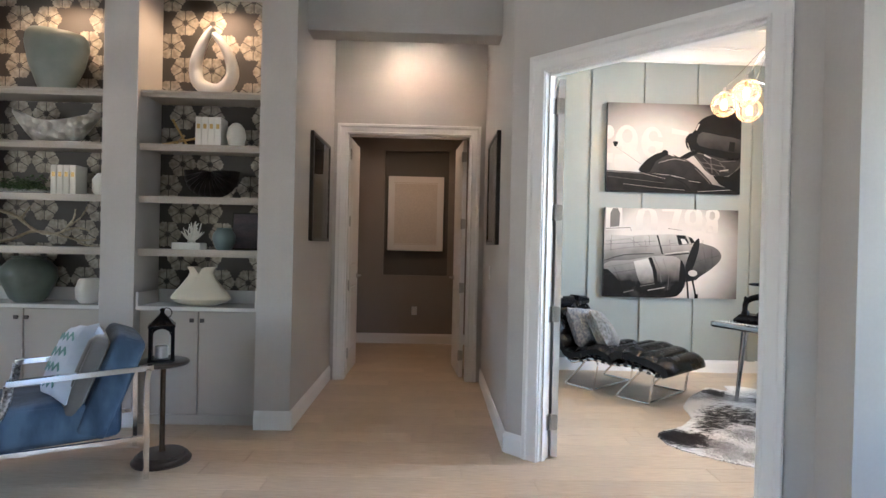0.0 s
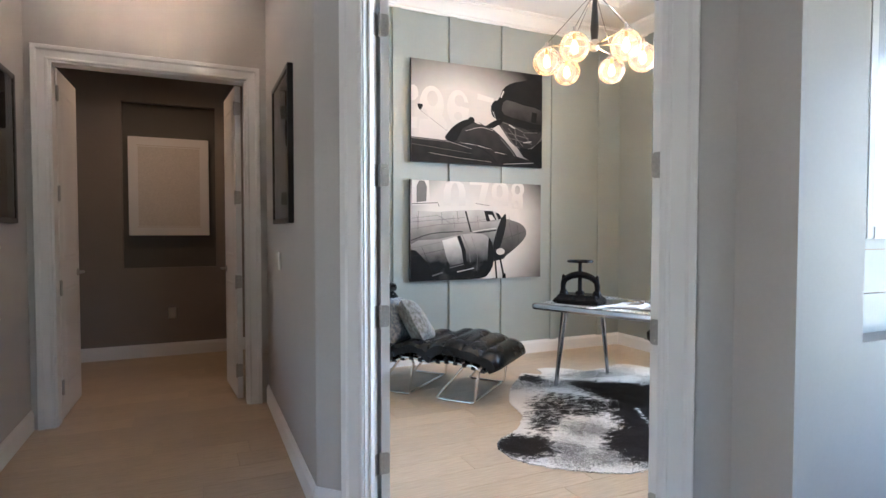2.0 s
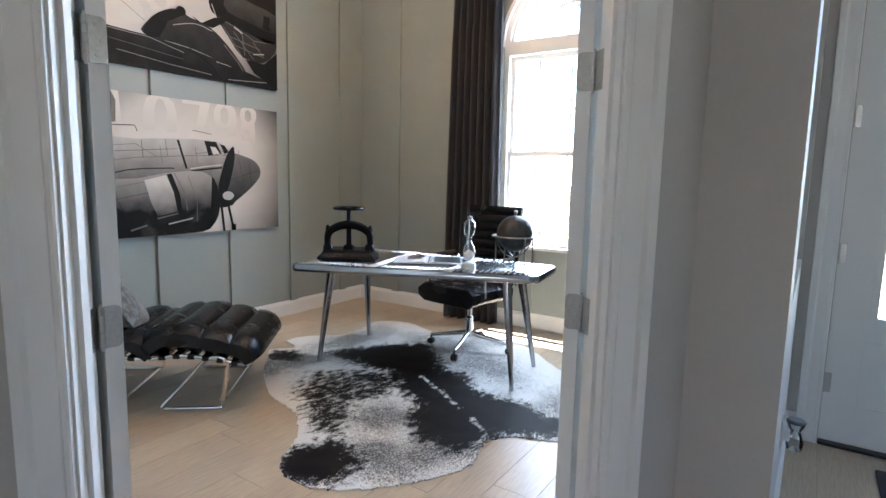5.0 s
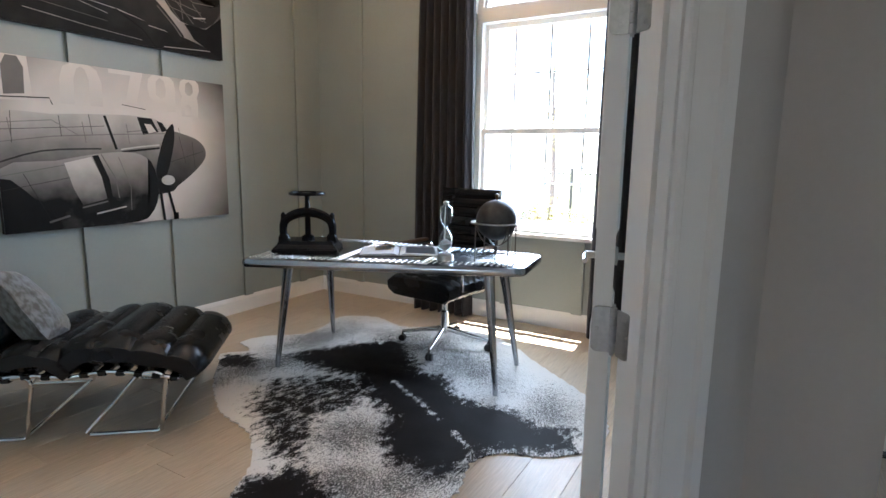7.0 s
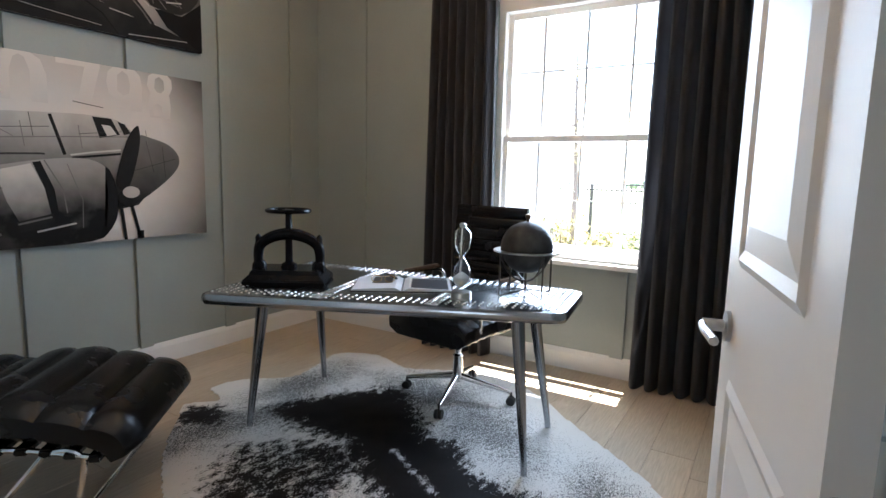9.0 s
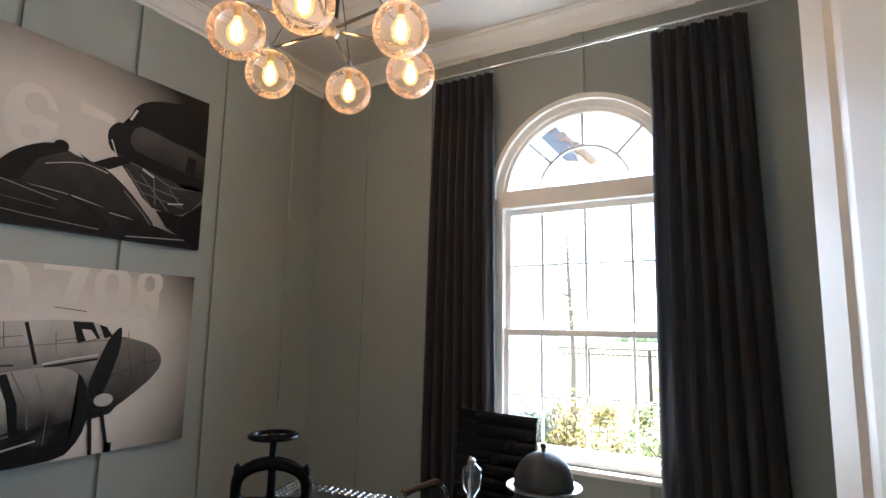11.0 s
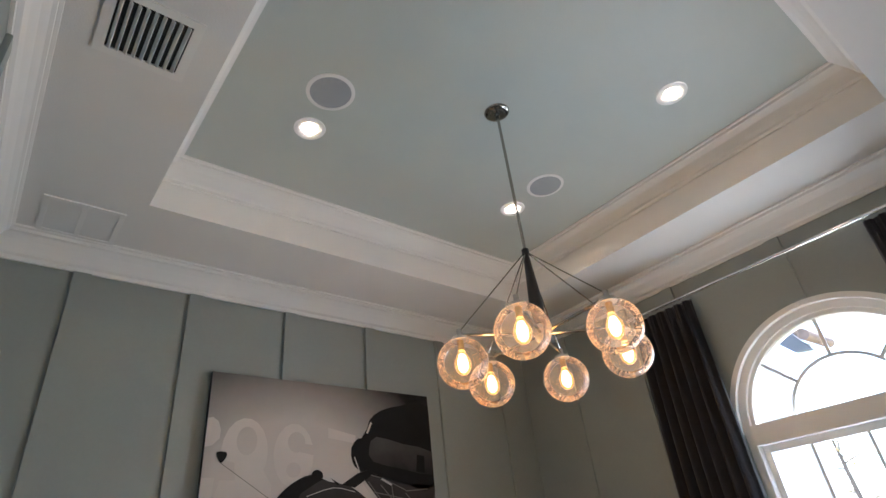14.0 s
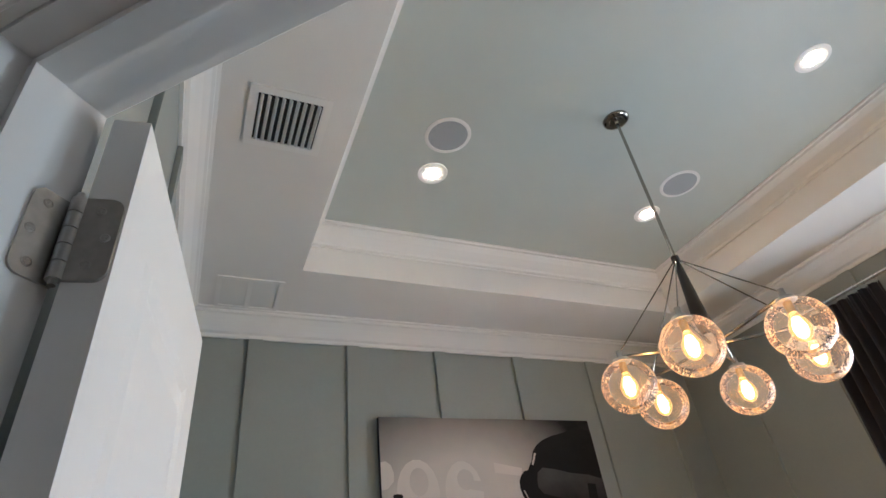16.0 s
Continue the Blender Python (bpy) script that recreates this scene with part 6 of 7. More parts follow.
def flower_paper():
    """Wallpaper of pale six-petalled blossoms with a spoked centre on charcoal, in rows that interlock."""
    m = mat("blossom_wallpaper", (0.05, 0.046, 0.042), 0.6, bump=0.2, bump_scale=300)
    nt = m.node_tree
    n, link = nt.nodes, nt.links.new

    def math_(op, a, b=0.0, c=0.0):
        x = n.new("ShaderNodeMath")
        x.operation = op
        for k, v in enumerate((a, b, c)):
            if isinstance(v, (int, float)):
                x.inputs[k].default_value = v
            else:
                link(v, x.inputs[k])
        return x.outputs[0]

    co, sx = n.new("ShaderNodeTexCoord"), n.new("ShaderNodeSeparateXYZ")
    link(co.outputs["Object"], sx.inputs[0])
    px, pz, P = sx.outputs[0], sx.outputs[2], 0.210

    def blossom(ox, oz):
        dx, dz = (math_("SUBTRACT", math_("FLOORED_MODULO", math_("ADD", v, o), w), w / 2) for v, o, w in ((px, ox, P * 3), (pz, oz, P * 1.732)))
        r = math_("SQRT", math_("ADD", math_("MULTIPLY", dx, dx), math_("MULTIPLY", dz, dz)))
        a = math_("ARCTAN2", dz, dx)
        wob = math_("MULTIPLY", math_("COSINE", math_("MULTIPLY", a, 6.0)), 0.0065)
        rag = math_("MULTIPLY", math_("SINE", math_("MULTIPLY", a, 23.0)), 0.0028)
        petal = math_("LESS_THAN", r, math_("ADD", math_("ADD", 0.098, wob), rag))
        spoke = math_("LESS_THAN", math_("ABSOLUTE", math_("MULTIPLY", r, math_("SINE", math_("SUBTRACT", math_("FLOORED_MODULO", a, 1.0472), 0.5236)))), 0.0030)
        core = math_("LESS_THAN", r, math_("ADD", 0.019, math_("MULTIPLY", wob, 1.4)))
        return math_("MULTIPLY", petal, math_("SUBTRACT", 1.0, math_("MAXIMUM", spoke, core)))

    fac = 0.0
    for k in (0, 1):
        for j in (0, 1):
            fac = math_("MAXIMUM", fac, blossom(WPX + k * P + j * P * 1.5, WPZ + j * P * 0.866))
    mx = n.new("ShaderNodeMix")
    mx.data_type = "RGBA"
    nz = n.new("ShaderNodeTexNoise")
    nz.inputs["Scale"].default_value = 30
    link(co.outputs["Object"], nz.inputs["Vector"])
    rp = n.new("ShaderNodeValToRGB")
    rp.color_ramp.elements[0].color, rp.color_ramp.elements[1].color = (0.25, 0.22, 0.175, 1), (0.43, 0.39, 0.32, 1)
    rp.color_ramp.elements[0].position, rp.color_ramp.elements[1].position = 0.35, 0.65
    link(nz.outputs["Fac"], rp.inputs[0])
    mx.inputs["A"].default_value = (0.052, 0.047, 0.042, 1)
    link(rp.outputs[0], mx.inputs["B"]), link(fac, mx.inputs["Factor"])
    link(mx.outputs["Result"], n["Principled BSDF"].inputs["Base Color"])
    return m


M_PAPER_WALL = flower_paper()
setting(block("wallpaper", (-3.62, BB, 0.85), (-1.29, BB + 0.02, 3.20), M_PAPER_WALL), "charcoal wallpaper with pale blossoms behind the shelves", "wallpaper")
setting(block("wall_bookcase_pier", (-2.40, 3.94, 0), (-2.158, BB, 3.20), M_WALL), "greige pier between the bookcase bays", "wall")
setting(block("wall_bookcase_pier", (-3.80, 3.94, 0), (-3.55, BB, 3.20), M_WALL), "greige pier beside the bookcase", "wall")
setting(block("wall_bookcase_head", (-3.80, 3.94, 3.20), (-1.29, BB + 0.02, LIV), M_WALL), "greige wall above the bookcase", "wall")
setting(block("wall_living_north", (-6.5, 3.94, 0), (-3.80, 4.06, LIV), M_WALL), "greige living room wall", "wall")
baseboard((-2.142, 3.94), (-2.416, 3.94)), baseboard((-3.80, 3.94), (-6.5, 3.94))
for bay, (x0, x1) in enumerate(((-2.158, -1.29), (-3.55, -2.40))):
    for zt in (2.415, 2.033, 1.656, 1.274):
        t = thing("bookcase_shelf", "greige painted built-in shelf with moulded front", "shelf", x0, BF, zt, group="built-in shelves")
        bm = bmesh.new()
        box_bm(bm, (0.002, 0.0, -0.030), (x1 - x0 - 0.002, BB - BF, 0.0))
        box_bm(bm, (0.002, -0.012, -0.022), (x1 - x0 - 0.002, -0.0005, -0.002))
        box_bm(bm, (0.002, -0.006, -0.050), (x1 - x0 - 0.002, 0.012, -0.0305))
        part("board", bm, M_CAB, t, bevel=0.002)
    t = thing("bookcase_worktop", "white quartz worktop with low splashback", "worktop", x0, 3.962, 0.862, group="bookcase worktops")
    block("slab", (0.0015, 0, -0.026), (x1 - x0 - 0.0015, BB - 3.963, 0), M_QUARTZ, t, bevel=0.003)
    block("splashback", (0.02, BB - 3.985, 0.0005), (x1 - x0 - 0.02, BB - 3.965, 0.10), M_QUARTZ, t, bevel=0.002)
    for a in (0.0015, x1 - x0 - 0.0195):
        block("side_splash", (a, 0.002, 0.0005), (a + 0.018, BB - 3.986, 0.10), M_QUARTZ, t, bevel=0.002)
    c = thing("base_cabinet", "greige two-door shaker base cabinet", "cabinet", x0, 4.0, 0, group="bookcase cabinets")
    w = x1 - x0
    bm = bmesh.new()
    box_bm(bm, (0.002, 0.022, 0.0), (w - 0.002, BB - 4.001, 0.835))
    box_bm(bm, (0.002, 0.016, 0.001), (w - 0.002, 0.0215, 0.07))
    part("body", bm, M_CAB, c)
    for k in range(2):
        d0, d1 = 0.012 + k * (w - 0.02) / 2, 0.008 + (k + 1) * (w - 0.02) / 2
        bm = bmesh.new()
        z0, z1, f = 0.078, 0.825, 0.062
        box_bm(bm, (d0, 0.0, z0), (d1, 0.021, z1))
        bm.faces.ensure_lookup_table()
        front = min(bm.faces, key=lambda q: q.calc_center_median().y)
        bmesh.ops.inset_individual(bm, faces=[front], thickness=f, depth=0)
        bmesh.ops.inset_individual(bm, faces=[front], thickness=0.002, depth=0)
        for v in front.verts:
            v.co.y = 0.009
        dr = part("door", bm, M_CAB, c)
        kx = d1 - 0.035 if k == 0 else d0 + 0.035
        bm = bmesh.new()
        tube_bm(bm, [(kx, 0.002, 0.765), (kx, -0.018, 0.765)], 0.006, 8)
        box_bm(bm, (kx - 0.014, -0.026, 0.751), (kx + 0.014, -0.017, 0.779))
        part("knob", bm, M_DSTEEL, dr, "square bronze knob")

# ornaments on the shelves
M_CERAMIC = mat("white_ceramic", (0.70, 0.68, 0.63), 0.5, stain=0.04, bump=0.15, bump_scale=120)
M_CREAM = mat("cream_stoneware", (0.66, 0.60, 0.48), 0.6, stain=0.05, bump=0.25, bump_scale=160)
M_SAGE = mat("grey_green_glaze", (0.15, 0.18, 0.165), 0.5, second=(0.20, 0.225, 0.20), second_scale=5, stain=0.06, bump=0.15, bump_scale=70)
M_OLIVE = mat("olive_green_glaze", (0.085, 0.105, 0.085), 0.35, second=(0.12, 0.14, 0.115), second_scale=6, bump=0.1)
M_TEAL = mat("dusty_blue_glaze", (0.12, 0.17, 0.18), 0.4, stain=0.06)
YS = 4.13


def lathe_thing(name, label, cat, x, z, prof, m, y=YS, segs=36, squash=(1, 1), part_name="body", shape=None):
    t = thing(name, label, cat, x, y, z)
    bm = bmesh.new()
    lathe_bm(bm, prof, segs)
    for v in bm.verts:
        v.co.x *= squash[0]
        v.co.y *= squash[1]
        if shape:
            v.co = shape(v.co)
    part(part_name, bm, m, t, smooth=True)
    return t


# looped white sculpture
t = thing("loop_sculpture", "white ceramic looped sculpture on the shelf", "sculpture", -1.695, YS, 2.415)
pts = smooth_path([(-0.015, 0, 0.515), (-0.075, 0, 0.43), (-0.135, 0, 0.27), (-0.125, 0, 0.12), (-0.04, 0, 0.055), (0.06, 0, 0.058), (0.130, 0, 0.15), (0.120, 0, 0.27), (0.05, 0, 0.40), (-0.03, 0, 0.485)], 6)
tube("body", pts, [max(0.014, 0.052 * math.sin(math.pi * min(1, max(0.08, (i + 2) / (len(pts) + 2)))) ** 0.55) for i in range(len(pts))], M_CERAMIC, t, segs=16)
lathe_thing("vase", "large asymmetric grey-green ceramic vase on the shelf", "vase", -2.857, 2.415, [(0.0, 0.0), (0.11, 0.0), (0.13, 0.03), (0.20, 0.20), (0.232, 0.34), (0.222, 0.41), (0.19, 0.445), (0.18, 0.44), (0.205, 0.40), (0.18, 0.2), (0.0, 0.03)],
            M_SAGE, squash=(1.0, 0.55), shape=lambda c: Vector((c.x, c.y, c.z * (1.02 - 0.28 * (c.x + 0.05) if c.z > 0.2 else 1))))
M_DIMPLE = mat("hammered_white_ceramic", (0.80, 0.77, 0.72), 0.5)
nt = M_DIMPLE.node_tree
co, vo, bn = (nt.nodes.new("ShaderNode" + k) for k in ("TexCoord", "TexVoronoi", "Bump"))
vo.inputs["Scale"].default_value, bn.inputs["Strength"].default_value, bn.inputs["Distance"].default_value = 21, 1.0, 0.022
nt.links.new(co.outputs["Object"], vo.inputs["Vector"]), nt.links.new(vo.outputs["Distance"], bn.inputs["Height"])
nt.links.new(bn.outputs[0], nt.nodes["Principled BSDF"].inputs["Normal"])
t = thing("boat_bowl", "white faceted boat-shaped ceramic bowl", "bowl", -2.852, YS, 2.033)
bm = bmesh.new()
rows = []
N, K = 22, 8
for i in range(N + 1):
    u = -1 + 2 * i / N
    rim = 0.155 + 0.085 * abs(u) ** 1.8 + (0.018 if u < 0 else 0) * abs(u)
    low = 0.24 * (max(0, abs(u) - 0.42) / 0.58) ** 1.25
    depth = max(0.008, rim - low - 0.004)
    wd = max(0.004, 0.11 * math.sqrt(max(0, 1 - u * u)))
    ring = []
    for k in range(K + 1):
        a = math.pi * k / K
        j = 0.007 * noise.noise(Vector((i * 1.7, k * 1.3, 4)))
        ring.append(bm.verts.new((0.325 * u, -math.cos(a) * wd + j, max(0.001, rim - depth * math.sin(a) + j * (0.4 if k in (0, K) else 1)))))
    rows.append(ring)
for a, b in zip(rows, rows[1:]):
    for k in range(K):
        bm.faces.new((a[k], a[k + 1], b[k + 1], b[k]))
bmesh.ops.solidify(bm, geom=bm.faces[:], thickness=0.008)
part("body", bm, M_DIMPLE, t, smooth=True)


def book_row(x, z, n, w, h, label, y=YS):
    t = thing("book_set", label, "books", x, y, z)
    for k in range(n):
        b = block("book", (k * w + 0.001, -0.08, 0), ((k + 1) * w - 0.001, 0.06, h), M_CERAMIC, t, bevel=0.003)
        block("spine_label", (k * w + w * 0.25, -0.0815, h * 0.60), (k * w + w * 0.75, -0.0803, h * 0.76), M_BRASS, b, "small gold square")


book_row(-1.795, 2.033, 4, 0.047, 0.215, "row of white books with gold squares on the shelf")
book_row(-2.835, 1.656, 4, 0.046, 0.215, "row of white books with gold squares on the shelf")
lathe_thing("egg_ornament", "white egg-shaped ornament on the shelf", "ornament", -1.523, 2.033, [(0.0, 0.0), (0.035, 0.002), (0.06, 0.03), (0.073, 0.09), (0.06, 0.15), (0.03, 0.185), (0.0, 0.195)], M_CERAMIC, segs=10)
t = thing("jack_ornament", "dark metal jack ornament on the shelf", "ornament", -1.95, YS, 2.033)
for a, b in (((-0.11, 0.0, 0.022), (0.11, 0.02, 0.07)), ((-0.02, -0.05, 0.19), (0.05, 0.05, 0.008)), ((0.0, 0.08, 0.10), (0.03, -0.09, 0.02))):
    tube("rod", [a, b], 0.008, M_BRASS, t, segs=8)
    for p in (a, b):
        turned("tip", [(0.0, -0.011), (0.010, -0.005), (0.011, 0.0), (0.010, 0.006), (0.0, 0.011)], M_BRASS, t, segs=10, m=Matrix.Translation(p))
t = thing("shell_bowl", "dark bronze ribbed shell bowl on the shelf", "bowl", -1.695, YS, 1.656)
bm = bmesh.new()
NA, NR, sheet = 110, 9, []
for i in range(NA + 1):
    a = math.pi * i / NA
    rib = 1 + 0.10 * math.cos(26 * a)
    row = []
    for k in range(NR + 1):
        r = 0.06 + 0.94 * k / NR
        swell = math.sqrt(max(0.0, 1 - r ** 2.4))
        row.append(bm.verts.new((0.03 * (1 - r) + 0.205 * r * math.cos(a) * (1 + 0.012 * math.cos(26 * a)), -0.105 * swell * rib - 0.01, max(0.001, 0.205 - 0.204 * r * math.sin(a) ** 0.8 - 0.012 * (1 - r)))))
    sheet.append(row)
for p, q in zip(sheet, sheet[1:]):
    for k in range(NR):
        bm.faces.new((p[k], q[k], q[k + 1], p[k + 1]))
bmesh.ops.solidify(bm, geom=bm.faces[:], thickness=0.006)
part("body", bm, mat("dark_bronze_glaze", (0.024, 0.019, 0.016), 0.35, grain=0.3, grain_scale=30, bump=0.4, bump_scale=60), t, smooth=True)
t = thing("coral_ornament", "white coral branch on a small block", "coral", -1.84, YS, 1.274 + 0.052)
random.seed(11)


cb = bmesh.new()
for k in range(30):
    a, r = random.uniform(-0.2, math.pi + 0.2), random.uniform(0.03, 0.085)
    tip = Vector((r * math.cos(a), random.uniform(-0.025, 0.025), 0.085 + r * math.sin(a)))
    mid = tip * 0.5 + Vector((random.uniform(-0.02, 0.02), random.uniform(-0.01, 0.01), 0.0))
    tube_bm(cb, smooth_path([(0, 0, 0.002), (mid.x, mid.y, mid.z), (tip.x, tip.y, tip.z)], 3), [0.008 - 0.0007 * q for q in range(7)], 6)
lathe_bm(cb, [(0.0, 0.0), (0.03, 0.0), (0.026, 0.014), (0.0, 0.02)], 12)
part("branches", cb, M_CERAMIC, t, smooth=True)
t = thing("box_ornament", "flat white box under the coral", "box", -1.855, YS, 1.274)
block("box", (-0.105, -0.06, 0), (0.105, 0.06, 0.05), M_CERAMIC, t, bevel=0.003)
lathe_thing("small_vase", "small round dusty-blue vase on the shelf", "vase", -1.59, 1.274, [(0.0, 0.0), (0.045, 0.0), (0.06, 0.015), (0.083, 0.08), (0.08, 0.115), (0.06, 0.145), (0.052, 0.155), (0.056, 0.165), (0.048, 0.165), (0.045, 0.15), (0.0, 0.03)], M_TEAL, y=YS - 0.02)
t = thing("photo_panel", "dark pink-grey photo panel leaning at the back", "picture", -1.445, BB - 0.045, 1.274)
t.matrix_basis = pose(-1.445, BB - 0.05, 1.275, -7)
block("frame", (-0.14, -0.012, 0), (0.14, 0.0, 0.29), M_FRAME, t, bevel=0.002)
block("photo", (-0.13, -0.0145, 0.012), (0.13, -0.0125, 0.278), mat("dusk_photo", (0.10, 0.075, 0.085), 0.35, second=(0.05, 0.05, 0.06), second_scale=4, stretch=(1, 1, 3), grain=0.2), t)
# cream collar vase
t = thing("collar_vase", "wide cream stoneware vase with a notched neck", "vase", -1.752, YS - 0.02, 0.862)
bm = bmesh.new()
lathe_bm(bm, [(0.0, 0.0), (0.10, 0.0), (0.17, 0.018), (0.222, 0.05), (0.21, 0.075), (0.155, 0.14), (0.10, 0.21), (0.085, 0.245), (0.105, 0.285), (0.098, 0.285), (0.078, 0.245), (0.0, 0.2)], 48)
for v in bm.verts:
    v.co.y *= 0.5
    if v.co.z > 0.24:
        v.co.z -= 0.05 * math.exp(-(v.co.x / 0.022) ** 2)
part("body", bm, M_CREAM, t, smooth=True)
lathe_thing("round_pot", "round white pot with a dark rim shadow", "pot", -2.585, 0.862, [(0.0, 0.0), (0.06, 0.0), (0.085, 0.03), (0.092, 0.10), (0.075, 0.165), (0.062, 0.18), (0.055, 0.175), (0.07, 0.12), (0.0, 0.03)], M_CERAMIC)
lathe_thing("round_vase", "large round olive-green glazed vase on the worktop", "vase", -3.03, 0.862, [(0.0, 0.0), (0.09, 0.0), (0.12, 0.03), (0.18, 0.17), (0.175, 0.25), (0.13, 0.30), (0.10, 0.315), (0.115, 0.335), (0.10, 0.335), (0.085, 0.31), (0.0, 0.25)], M_OLIVE)
lathe_thing("small_jar", "small white jar behind the pier", "jar", -2.50, 1.656, [(0.0, 0.0), (0.05, 0.0), (0.07, 0.04), (0.07, 0.12), (0.04, 0.165), (0.0, 0.17)], M_CERAMIC)
t = thing("branch_ornament", "gnarled silver-gold branch ornament on the shelf", "ornament", -2.88, YS - 0.03, 1.274)
M_BRANCH = mat("antique_silver_gold", (0.42, 0.36, 0.26), 0.35, 1.0, grain=0.25, grain_scale=60, bump=0.5, bump_scale=80)
bm = bmesh.new()
for pts, r in (([(-0.40, 0, 0.27), (-0.25, 0.02, 0.22), (-0.10, 0, 0.12), (0.05, -0.02, 0.09), (0.20, 0.0, 0.14), (0.30, 0.01, 0.12)], 0.014), ([(-0.38, -0.02, 0.02), (-0.25, 0, 0.05), (-0.10, 0, 0.11), (0.08, 0.02, 0.08), (0.22, 0.03, 0.05), (0.34, 0.02, 0.06)], 0.013),
               ([(0.10, 0, 0.10), (0.17, 0.02, 0.20), (0.18, 0.03, 0.28)], 0.010), ([(0.15, 0.02, 0.16), (0.24, 0, 0.22), (0.30, -0.02, 0.30)], 0.008), ([(0.18, 0.03, 0.06), (0.26, 0, 0.02), (0.33, 0, 0.01)], 0.008), ([(-0.2, 0, 0.2), (-0.16, 0.05, 0.30)], 0.008)):
    p = smooth_path(pts, 5)
    tube_bm(bm, p, [r * (1.05 - 0.7 * i / len(p)) + 0.002 * math.sin(i * 2.1) for i in range(len(p))], 8)
part("branches", bm, M_BRANCH, t, smooth=True)
t = thing("terrarium", "low glass terrarium with moss and pebbles", "planter", -3.07, YS, 1.656)
block("tray", (-0.21, -0.09, 0), (0.20, 0.09, 0.012), M_DSTEEL, t)
random.seed(5)
bm = bmesh.new()
for _ in range(170):
    bmesh.ops.create_icosphere(bm, subdivisions=1, radius=random.uniform(0.006, 0.012), matrix=Matrix.Translation((random.uniform(-0.20, 0.19), random.uniform(-0.085, 0.08), 0.016 + random.uniform(0, 0.012))))
part("pebbles", bm, mat("pale_pebbles", (0.45, 0.44, 0.41), 0.7, grain=0.2), t)["kind"] = "stuff"
bm = bmesh.new()
for _ in range(260):
    c = Vector((random.gauss(0.0, 0.09), random.gauss(0, 0.03), 0.04 + abs(random.gauss(0, 0.035))))
    bmesh.ops.create_icosphere(bm, subdivisions=1, radius=random.uniform(0.008, 0.016), matrix=Matrix.Translation(c) @ Matrix.Diagonal((1, 1, 0.5, 1)))
M_LEAF = mat("dark_green_leaves", (0.035, 0.07, 0.025), 0.5, second=(0.07, 0.12, 0.04), second_scale=30)
part("moss", bm, M_LEAF, t)["kind"] = "stuff"

# ---- armchair, side table and lantern ----
def soft_box_bm(bm, size, r, m, n=10, puff=0.0):
    """A box with well rounded edges, its large faces swelling by puff."""
    h = [v / 2 for v in size]
    grid = {}

    def at(i, j, k):
        if (i, j, k) not in grid:
            p = [h[c] * math.sin(0.5 * math.pi * (2 * q / n - 1)) for c, q in enumerate((i, j, k))]
            core = [min(max(p[c], r - h[c]), h[c] - r) for c in range(3)]
            d = Vector([p[c] - core[c] for c in range(3)])
            u = [2 * q / n - 1 for q in (i, j, k)]
            swell = Vector([u[c] * puff * (1 - u[(c + 1) % 3] ** 2) * (1 - u[(c + 2) % 3] ** 2) if abs(u[c]) == 1 else 0 for c in range(3)])
            grid[i, j, k] = bm.verts.new(m @ (Vector(core) + (d.normalized() * r if d.length > 1e-6 else d) + swell))
        return grid[i, j, k]

    for c in range(3):
        for side in (0, n):
            for a in range(n):
                for b in range(n):
                    q = []
                    for da, db in ((0, 0), (1, 0), (1, 1), (0, 1)):
                        t3 = [0, 0, 0]
                        t3[c], t3[(c + 1) % 3], t3[(c + 2) % 3] = side, a + da, b + db
                        q.append(at(*t3))
                    bm.faces.new(q)


# the lighter second colour paints in the velvet's mottled highlights
M_VELVET = mat("blue_grey_velvet", (0.022, 0.050, 0.095), 0.75, second=(0.070, 0.120, 0.19), second_scale=9, stretch=(1, 1, 0.4), bump=0.3, bump_scale=300, sheen=0.08, stain=0.15)
M_TAUPE = mat("taupe_velvet", (0.085, 0.078, 0.072), 0.75, bump=0.3, bump_scale=300, sheen=0.6, stain=0.12)
ac = thing("armchair", "blue velvet armchair with polished metal arms and legs", "armchair", -1.62, 3.10, 0, 33.5)
# local x runs to the back of the seat, y across; the near arm is at y = 0
for k, y in enumerate((0.0, 0.60)):
    bm = bmesh.new()
    tube_bm(bm, [(0.0, y, 0.0), (-0.005, y, 0.55), (0.005, y, 0.62)], 0.0, flat=(0.026, 0.045))
    tube_bm(bm, [(0.026, y, 0.622), (-0.32, y, 0.615), (-0.625, y, 0.605)], 0.0, flat=(0.045, 0.028))
    part("arm_frame", bm, M_CHROME, ac, "polished steel arm and back leg", bevel=0.002)
    arcp = smooth_path([(-0.615, y, 0.595), (-0.625, y, 0.52), (-0.67, y, 0.42), (-0.76, y, 0.34), (-0.87, y, 0.30)], 6)
    tube("hammered_arm", arcp, 0.022, mat("hammered_silver", (0.45, 0.45, 0.44), 0.3, 1.0, bump=1.0, bump_scale=70, second=(0.12, 0.12, 0.12), second_scale=70) if k == 0 else MATS["hammered_silver"], ac, "hammered silver front upright", segs=12)
    tube("side_rail", [(-0.02, y, 0.232), (-0.50, y, 0.245), (-0.93, y, 0.258)], 0.0, M_CHROME, ac, flat=(0.022, 0.022))
    tube("front_leg", [(-0.87, y, 0.31), (-0.91, y, 0.12), (-0.94, y, 0.0)], 0.016, M_CHROME, ac, segs=8)
